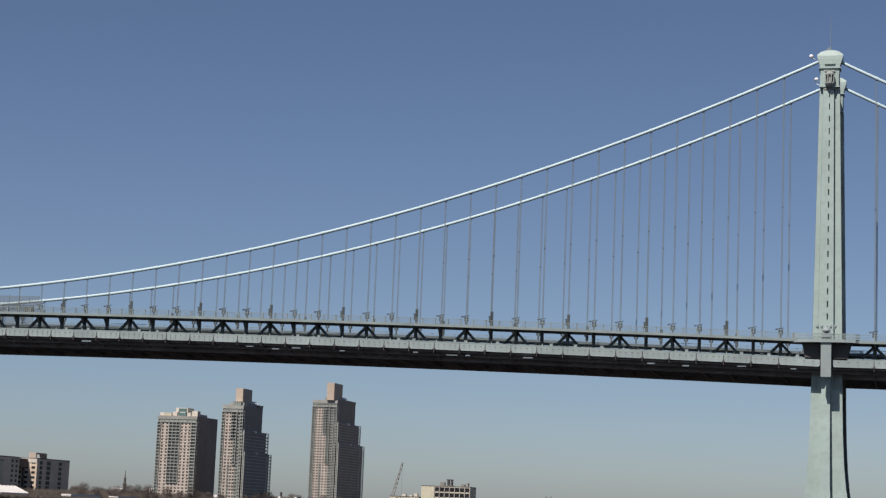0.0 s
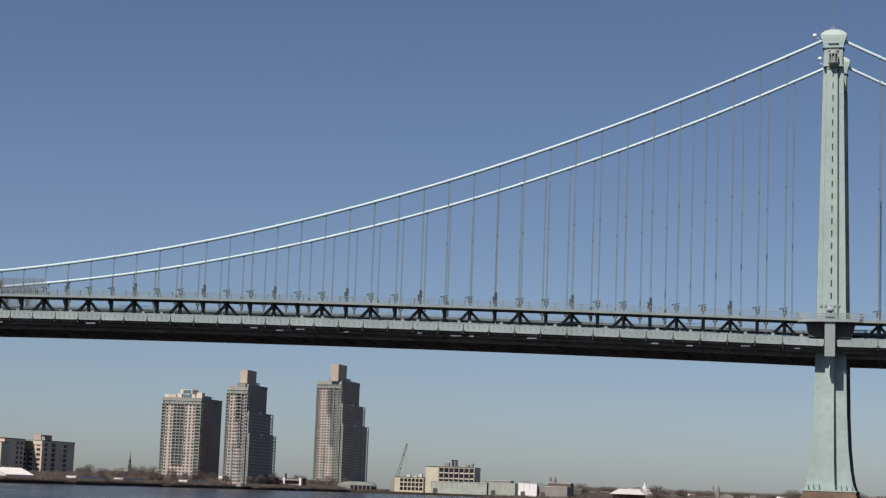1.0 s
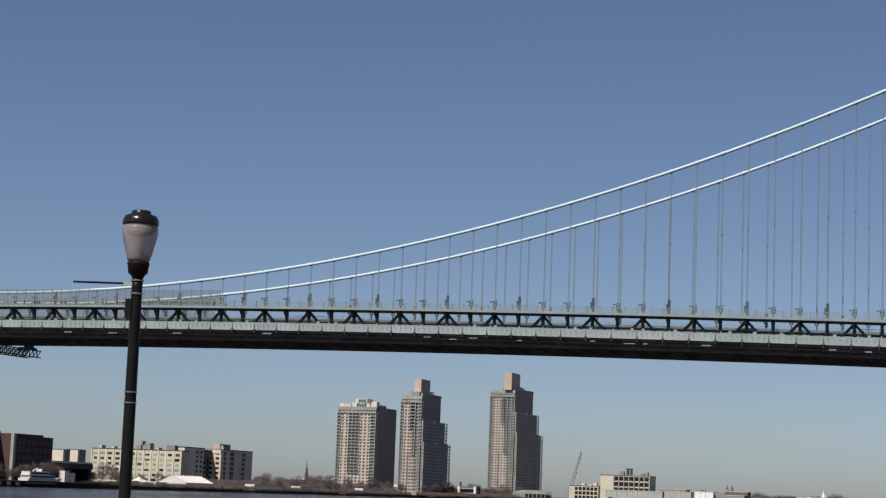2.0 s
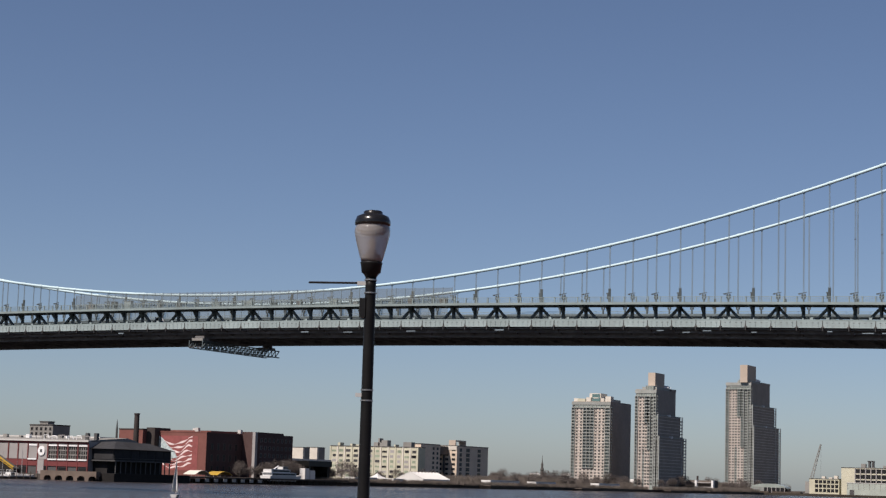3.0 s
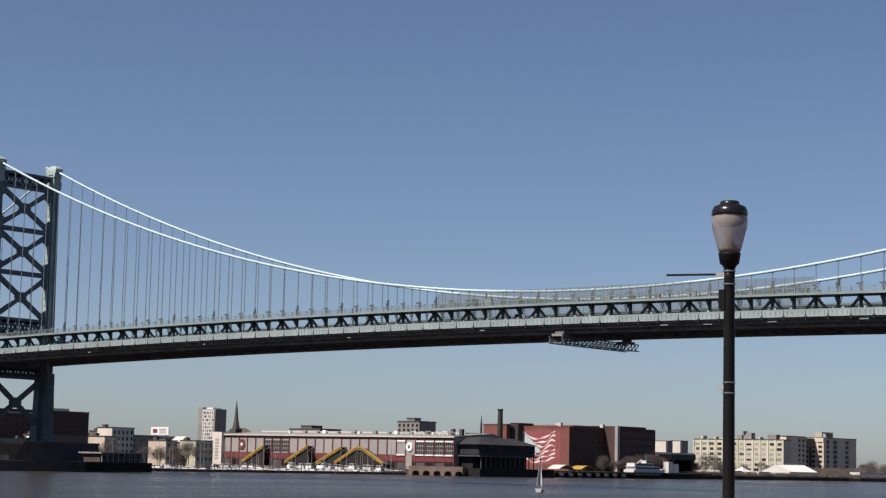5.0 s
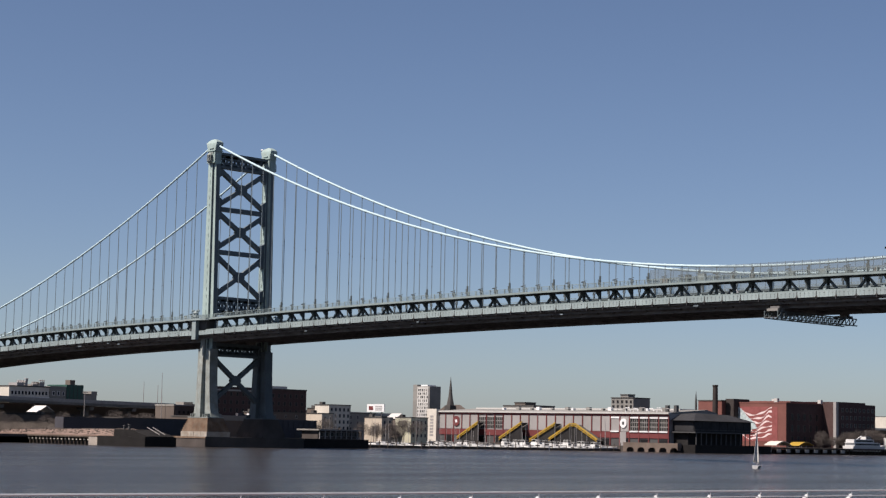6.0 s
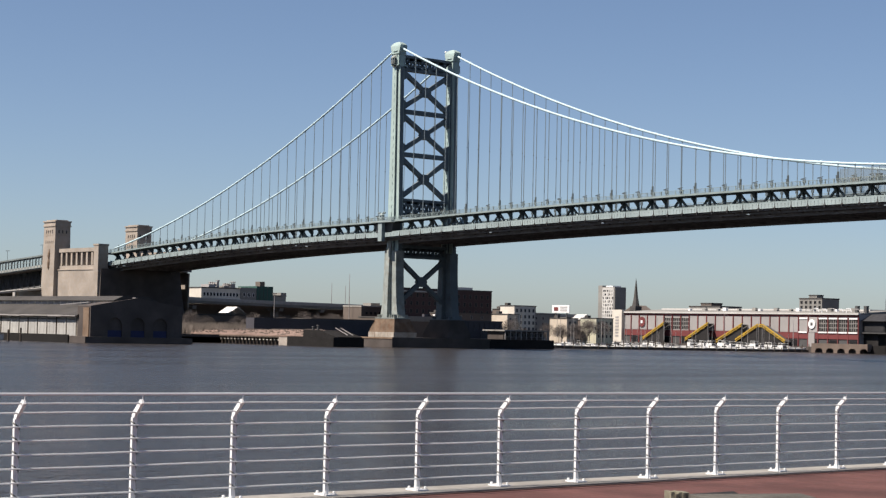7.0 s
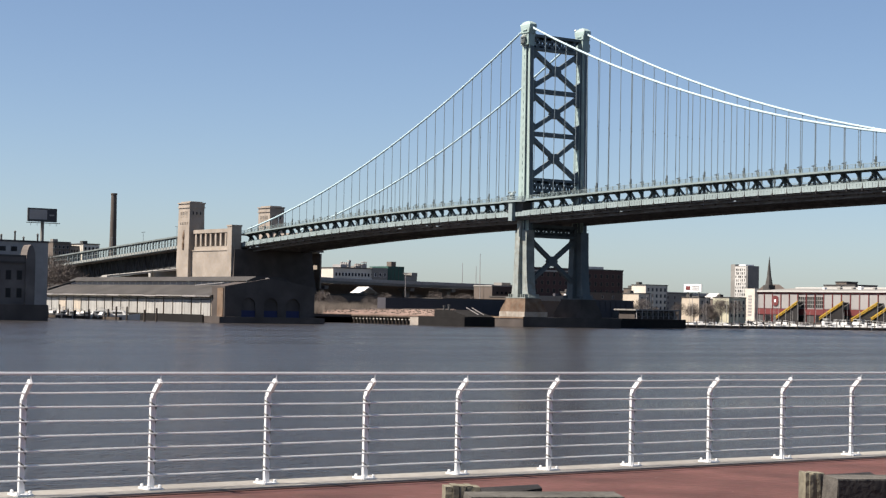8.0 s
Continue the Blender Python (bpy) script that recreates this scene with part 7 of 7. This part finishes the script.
for k in range(8):
    part("pier_strip", box(-499 + k * 5.9, -498.2 + k * 5.9, 1589.3, 1590, 1.6, 31.2), GREYP, wk)
for x, y, w, h in ((-493, 1594, 5, 5), (-486, 1598, 2, 8), (-482, 1598, 2, 8), (-490, 1596, 12, 1), (-470, 1600, 4, 3.4), (-463, 1597, 2, 5)):
    part("roof_tank", box(x, x + w, y, y + 5, 31.2, 31.2 + h), GREY if h < 6 else DARK, wk)
part("roof_frame", box(-487, -479, 1598, 1600, 38.6, 39.6), DARK, wk)
w4 = house("window_grid_works", "low cream works with many dark windows", "building", -553, -519, 1600, 1620, 18.2, CREAM)
windows_south(w4, -547, -519.5, 1600, 3, 17.6, 6, 3, 3.9, 3.9, CREAM)
for x, h in ((-540, 3), (-532, 2), (-526, 4)):
    part("roof_plant", box(x, x + 4, 1604, 1609, 18.2, 18.2 + h), PALE, w4)
sheds = ((-500, -435.5, 1560, 1580, 14.4, GREENP), (-434, -404, 1562, 1590, 15.0, GREENP), (-400, -379, 1560, 1590, 16.2, WHITE), (-378.8, -346, 1566, 1600, 13.2, GREY), (-480, -470, 1650, 1660, 20, WHITE), (-460, -430, 1660, 1680, 18, GREY), (-378, -352, 1620, 1640, 17.5, BROWN))
SHEDG = paint("pale_green_sheet", (0.44, 0.49, 0.44), 0.7, var=0.15, big=0.1, fine=0.8)
for x0, x1, y0, y1, z1, mat in sheds:
    h = house("storage_shed", {GREYP: "pale grey storage shed by the river bend", GREENP: "green-tinted storage shed by the river bend", WHITE: "white storage shed by the river bend", GREY: "dull grey storage shed by the river bend", BROWN: "brown storage shed by the river bend"}[mat], "shed", x0, x1, y0, y1, z1, SHEDG if mat == GREENP else mat, roof=ROOFW, group="sheds upriver")
    part("shutter", box(x0 + 3, x0 + 8, y0 - 0.2, y0, 1.6, 7), DARK, h)
    for k in range(int((x1 - x0) / 6)):
        part("sheet_rib", box(x0 + 0.5 + k * 6, x0 + 0.8 + k * 6, y0 - 0.18, y0, 7.4, z1), GREY, h)
bar = thing("red_roadhouse", "red hall with a pale hipped roof", "building")
part("wall", box(-379, -338, 2200, 2230, 1.6, 11.5), REDB, bar)
bm = bmesh.new()
loft(bm, [[(-382, 2197, 11.5), (-335, 2197, 11.5), (-335, 2233, 11.5), (-382, 2233, 11.5)], [(-372, 2212, 17.5), (-345, 2212, 17.5), (-345, 2218, 17.5), (-372, 2218, 17.5)]])
part("roof", bm, ROOFW, bar)
part("porch", box(-400, -300, 2170, 2180, 1.6, 6.5), CREAM, bar)

# boat club and sheds on the near bank
rh = thing("red_club_house", "red boat club house with a pale low roof", "building")
part("wall", box(-121, -107, 446, 458, 0.9, 6.6), REDB, rh)
bm = bmesh.new()
loft(bm, [[(-122.5, 444.5, 6.6), (-105.5, 444.5, 6.6), (-105.5, 459.5, 6.6), (-122.5, 459.5, 6.6)], [(-119, 451, 9.2), (-109, 451, 9.2), (-109, 453, 9.2), (-119, 453, 9.2)]])
part("roof", bm, ROOFW, rh)
for k in range(4):
    again("window", window_mesh(1.4, 1.6, WHITE), rh, pose(-119 + k * 3.3, 446, 3.2))
yw = thing("yard_wall", "long pale yard wall with rough patches", "wall")
for k in range(9):
    part("panel", box(-133 + k * 2.7, -130.4 + k * 2.7, 404, 404.4, 0.5, 3.4 + 0.15 * (k % 3)), CREAM if k % 4 else PALE, yw)
for x, y, w, h, m in ((-106, 430, 6, 4.4, WHITE), (-98, 436, 9, 3.4, PALE), (-88, 470, 8, 5.4, GREY), (-60, 500, 10, 5.0, BROWN), (-20, 520, 7, 5.6, PALE)):
    hu = house("boat_shed", "small plain shed on the near bank", "shed", x, x + w, y, y + 6, h, m, z0=0.8, roof=ROOFW, parapet=0.3, group="sheds on the near bank")
    part("door", box(x + 1, x + 3.2, y - 0.12, y, 0.9, 3.2), DARK, hu)

# small houses on the skyline upriver and behind the shore
rnd = random.Random(11)
kinds = ((GREYP, "small grey house on the far shore"), (BROWN, "small brown house on the far shore"), (PALE, "small pale house on the far shore"), (REDB, "small red brick house on the far shore"), (WHITE, "small white house on the far shore"))


def gable(x, y, w, d, h, kind):
    t = thing("small_house", kind[1], "house", "far shore houses")
    part("wall", box(x, x + w, y, y + d, 1.6, h), kind[0], t)
    bm = bmesh.new()
    loft(bm, [[(xx, y - 0.5, h), (xx, y + d / 2, h + d * 0.35), (xx, y + d + 0.5, h)] for xx in (x - 0.5, x + w + 0.5)])
    part("roof", bm, ROOF if rnd.random() < 0.7 else ROOFW, t)


for k in range(64):
    x = -430 + k * 9.0 + rnd.uniform(-5, 5)
    gable(x, 1700 + rnd.uniform(0, 380), rnd.uniform(6, 13), rnd.uniform(7, 12), rnd.uniform(5, 11), kinds[(1, 1, 3, 0, 1, 3, 2)[k % 7]])
for k in range(22):
    gable(-690 - rnd.uniform(0, 200), 960 + k * 12 + rnd.uniform(-3, 3), rnd.uniform(8, 14), rnd.uniform(7, 10), rnd.uniform(6, 12), kinds[rnd.randrange(5)])
for k in range(18):
    gable(-690 - rnd.uniform(0, 160), 1370 + k * 13 + rnd.uniform(-3, 3), rnd.uniform(8, 14), rnd.uniform(7, 10), rnd.uniform(7, 14), kinds[rnd.randrange(5)])
for k in range(18):
    gable(-755 - rnd.uniform(0, 120), 205 + k * 5.8, rnd.uniform(7, 12), rnd.uniform(6, 9), rnd.uniform(9, 15), kinds[rnd.randrange(5)])
stp = thing("distant_steeple", "small distant church steeple", "steeple")
part("spire", turned(bmesh.new(), [(1.8, 1.6), (1.8, 17), (2.3, 17.4), (1.2, 20), (1.2, 23.5), (0.6, 25), (0.08, 32)], -728, 1251, 8), ROOF, stp)


def far_church(x, y, z1, w, label, mat, spire=0.0):
    """A small church on the skyline: square tower with pinnacles, nave behind."""
    t = thing("distant_church", label, "church", "skyline churches")
    part("tower", box(x, x + w, y, y + w, 1.6, z1), mat, t)
    for dx in (0, w - w * 0.2):
        for dy in (0, w - w * 0.2):
            part("pinnacle", turned(bmesh.new(), [(w * 0.13, z1), (w * 0.13, z1 + w * 0.25), (0.05, z1 + w * 0.7)], x + dx + w * 0.1, y + dy + w * 0.1, 4), mat, t)
    if spire:
        part("spire", turned(bmesh.new(), [(w * 0.42, z1), (0.05, z1 + spire)], x + w / 2, y + w / 2, 6), mat, t)
    bm = bmesh.new()
    prism(bm, [(x + w, 1.6), (x + w, z1 * 0.55), (x + w * 2, z1 * 0.75), (x + w * 3, z1 * 0.55), (x + w * 3, 1.6)], y + w * 0.2, y + w * 2)
    part("nave", bm, mat, t)


far_church(-433.0, 1916, 22.5, 8, "dark gothic church tower on the skyline", GREY)
far_church(-314.0, 1935, 17.5, 4, "small white chapel on the skyline", WHITE, 8)
far_church(-226.0, 1946, 18.5, 9, "squat stone church tower on the skyline", GREY)


# ---- bare trees and brush ----
def bare_tree(seed, h):
    """One winter tree: tapered trunk, limbs, and a crown of fine twigs."""
    r = random.Random(seed)
    t = thing("bare_tree", "leafless grey-brown tree on the river bank", "tree", "bare bank trees")
    trunk, crown = bmesh.new(), bmesh.new()
    tube(trunk, [(0, 0, -0.3), (0.1, 0, h * 0.25), (0, 0.1, h * 0.55), (0.1, 0, h * 0.9)], [h * 0.022, h * 0.017, h * 0.011, 0.03], 6)
    for i in range(16):
        a, z = r.uniform(0, math.tau), h * r.uniform(0.22, 0.75)
        l = h * r.uniform(0.22, 0.42) * (1.15 - z / h)
        tip = Vector((math.cos(a) * l, math.sin(a) * l, z + l * r.uniform(0.5, 1.1)))
        mid = Vector((0, 0, z)).lerp(tip, 0.5) + Vector((r.uniform(-.2, .2), r.uniform(-.2, .2), 0.1 * l))
        tube(trunk, [(0, 0, z), mid, tip], [h * 0.009, h * 0.006, 0.03], 4, caps=False)
    # twigs fill a rounded, uneven dome
    bumps = [(r.uniform(0, math.tau), r.uniform(0.75, 1.1)) for i in range(5)]
    for i in range(1700):
        a, v, q = r.uniform(0, math.tau), r.uniform(-0.45, 1.0), r.uniform(0.25, 1.0) ** 0.6
        wide = h * 0.40 * max(f * max(0.82, math.cos(a - c)) for c, f in bumps)
        d = Vector((math.cos(a) * math.sqrt(1 - v * v), math.sin(a) * math.sqrt(1 - v * v), v))
        s = Vector((d.x * wide * q, d.y * wide * q, h * 0.56 + d.z * h * 0.44 * q))
        e = s + (d * 0.6 + Vector((r.gauss(0, 0.6), r.gauss(0, 0.6), r.uniform(0, 0.9)))) * h * 0.085
        w = Vector((r.uniform(-1, 1), r.uniform(-1, 1), r.uniform(-0.5, 0.5))).normalized() * 0.055
        crown.faces.new([crown.verts.new(c) for c in (s - w, s + w, e)])
    part("trunk", trunk, TWIG, t)
    part("crown", crown, TWIG, t, "fine bare twigs")
    return t


forms = [bare_tree(k, h) for k, h in ((1, 9.0), (2, 11.0), (3, 13.5), (4, 8.0))]
rnd = random.Random(21)
spots = []
for y0, y1, n, x0, x1 in ((520, 640, 12, -588, -579), (640, 800, 14, -640, -610), (780, 1000, 20, -630, -582), (1000, 1210, 20, -640, -585), (1240, 1420, 14, -620, -592), (480, 552, 26, -589, -583),
                          (-100, 30, 26, -680, -620), (30, 110, 14, -740, -650), (-100, 120, 12, -760, -690), (104, 190, 16, -612, -604), (-110, -92, 10, -770, -745), (1360, 1500, 14, -640, -575), (840, 1210, 26, -700, -640), (1100, 1140, 8, -700, -670)):
    for k in range(n):
        spots.append((rnd.uniform(x0, x1), rnd.uniform(y0, y1)))
for k in range(34):
    y = rnd.uniform(360, 900)
    spots.append((rnd.uniform(-120 + max(0, y - 600) * 0.5, 160 + 0.2 * y), y))
for k in range(120):
    spots.append((rnd.uniform(-560, 160), rnd.uniform(1780, 2150)))
for k in range(12):
    y = rnd.uniform(1150, 1240)
    spots.append((rnd.uniform(-572, -561), y))
spots += [(-712, -125), (-716, -121), (-722, -118), (-718, -127), (-730, -122), (-725, -114), (-708, -119), (-700, 66), (-702, 70), (-699, 74), (-705, 72), (-780, 1180), (-774, 1188), (-786, 1196), (-790, 120), (-786, 132), (-795, 145)]
far_wood = bmesh.new()
for n, (x, y) in enumerate(spots):
    s = rnd.uniform(0.75, 1.25) * (0.62 if x > -180 and y < 1000 else 1.2 if y > 1700 else 0.92 if y > 820 else 0.85 if y > 0 else 0.75)
    if x < -705 and y < -112:   # the tall clump below the viaduct
        s *= 2.2
    m = pose(x, y, 1.5, 0, 0, rnd.uniform(0, 360))
    f = forms[n % 4]
    if n < 4:
        f.matrix_basis = m
    elif y > 1700:
        start = len(far_wood.verts)
        for piece in f.children:
            far_wood.from_mesh(piece.data)
        far_wood.verts.ensure_lookup_table()
        bmesh.ops.transform(far_wood, matrix=m @ Matrix.Diagonal((s * 1.9, s * 1.9, s, 1)), verts=far_wood.verts[start:])
    else:
        c = copy_thing(f, m)
        c.scale = (s * 1.15, s * 1.15, s)
tagged(part("far_wood", far_wood, TWIG), "hazy line of bare trees along the far shore", "woods", kind="stuff")


def brush(x0, x1, y0, y1, n, h, seed, wide=1.0):
    """Low dry growth: many thin blades and stems."""
    r = random.Random(seed)
    bm = bmesh.new()
    for k in range(n):
        x, y = r.uniform(x0, x1), r.uniform(y0, y1)
        for j in range(10):
            a, b = r.gauss(0, 0.9) * wide, r.gauss(0, 0.9) * wide
            z = h * r.uniform(0.4, 1.1)
            w = r.uniform(0.07, 0.16) * wide
            vs = [bm.verts.new(c) for c in ((x - w, y, 1.4), (x + w, y + w, 1.4), (x + a, y + b, 1.5 + z))]
            bm.faces.new(vs)
    return tagged(part("bank_brush", bm, BRUSH), "tangle of dry brown brush on the bank", "brush", kind="stuff")


brush(-586, -576, 560, 1150, 2600, 3.2, 1)
brush(-566, -548, 1130, 1400, 1900, 3.4, 2)
brush(-690, -610, -110, 25, 3000, 6.0, 3)
brush(-780, -690, -60, 140, 2500, 8.0, 6)
brush(-720, -600, 820, 1210, 5000, 8.0, 7, 1.3)
brush(-660, -570, 1210, 1480, 3500, 5.0, 10, 1.3)
brush(-700, -600, 1480, 1700, 2500, 10.0, 8, 1.3)
brush(-420, 300, 1640, 1740, 3500, 7.0, 4, 1.6)
brush(-600, 500, 2250, 2500, 6000, 17.0, 5, 3.5)
brush(-520, 300, 1850, 2050, 3000, 8.0, 9, 2.0)
brush(-168, -60, 356, 440, 1500, 3.0, 12, 0.9)
brush(-60, 240, 338, 420, 2200, 3.4, 13, 0.9)
brush(-150, 240, 440, 620, 2200, 3.6, 14, 1.1)
# low barges and rubble along the waterline
for y, l, h in ((790, 62, 2.2), (965, 40, 1.6), (1130, 60, 1.6), (1240, 40, 1.6)):
    bg = thing("moored_barge", "low dark barge along the bank", "barge", "bank barges")
    bx = 0 if y < 1050 else 18
    bg.location = (bx, 0, WATER_Z)
    bm = bmesh.new()
    loft(bm, [[(-574, y, -1), (-566, y, -1), (-565, y - 2, h), (-575, y - 2, h)], [(-574, y + l, -1), (-566, y + l, -1), (-565, y + l + 2, h), (-575, y + l + 2, h)]])
    part("hull", bm, WOOD, bg)
    part("coaming", box(-573, -567, y + 2, y + l - 2, h, h + 0.5), BROWN, bg)
for x, y, w in ((-585, 1462, 34), (-545, 1455, 30)):
    bg = thing("moored_barge", "dark barge at the bend of the river", "barge", "bank barges")
    part("hull", box(x, x + w, y - 25, y - 15, -2, 3), WOOD, bg)

# ---- marina between the tower and the red pier ----
rnd = random.Random(31)
for k in range(64):
    boat(-595 + rnd.uniform(-9, 7), 90 + k * 3.2 + rnd.uniform(-1.4, 1.4), rnd.uniform(-20, 20) + 180 * (k % 2), rnd.uniform(9, 14), mast=rnd.uniform(8, 18) if k % 2 else 0, group="marina boats")
for k in range(43):
    boat(-718 + k * 3.1 + rnd.uniform(-1.2, 1.2), 288 + rnd.uniform(-6, 4), 90 + rnd.uniform(-35, 35), rnd.uniform(13, 18) if k > 18 else rnd.uniform(9, 14), mast=rnd.uniform(8, 16) if k % 2 == 0 and not 18 < k < 38 else 0, group="marina boats")
brk = thing("marina_breakwater", "low timber breakwater of the marina", "breakwater")
part("wall", box(-583, -582, 84, 292, -2, 0.5), WOOD, brk)
for k in range(40):
    part("timber_post", turned(bmesh.new(), [(0.22, -2), (0.2, 1.6 + (k % 5) * 0.5)], -581.7, 85 + k * 5.3, 6), WOOD, brk)

# ---- sailboat on the river ----
sb = thing("sailboat", "small white sailboat under full sail", "boat")
sb.matrix_basis = pose(-235, -83, WATER_Z, 0, 0, 118)
bm = bmesh.new()
loft(bm, [[(u * 3.2, -w, 0.75), (u * 3.2, -w * 0.5, -0.2), (u * 3.2, w * 0.5, -0.2), (u * 3.2, w, 0.75)] for u, w in ((-1, 0.8), (-0.3, 1.1), (0.4, 0.95), (1.05, 0.08))])
part("hull", bm, HULL, sb)
part("mast", turned(bmesh.new(), [(0.07, 0.6), (0.05, 9.6)], 0.5, 0, 6), GREYP, sb)
for nm, pts in (("mainsail", [(0.4, 0.0, 1.4), (-2.6, 0.5, 1.5), (0.45, 0.0, 9.4)]), ("jib", [(3.0, 0.0, 1.0), (0.7, -0.5, 1.3), (0.6, 0.0, 8.6)])):
    bm = bmesh.new()
    n = 8
    a, b2, c = (Vector(p) for p in pts)
    rows = []
    for i in range(n + 1):
        u = i / n
        l, r2 = a.lerp(c, u), b2.lerp(c, u)
        rows.append([l.lerp(r2, j / 4) + Vector((0, 0.35 * math.sin(math.pi * j / 4) * (1 - u), 0)) for j in range(5)])
    back = [[p + Vector((0, 0.03, 0)) for p in row] for row in rows]
    loft(bm, [f + k[::-1] for f, k in zip(rows, back)])
    part(nm, bm, CANVAS, sb, smooth=True)
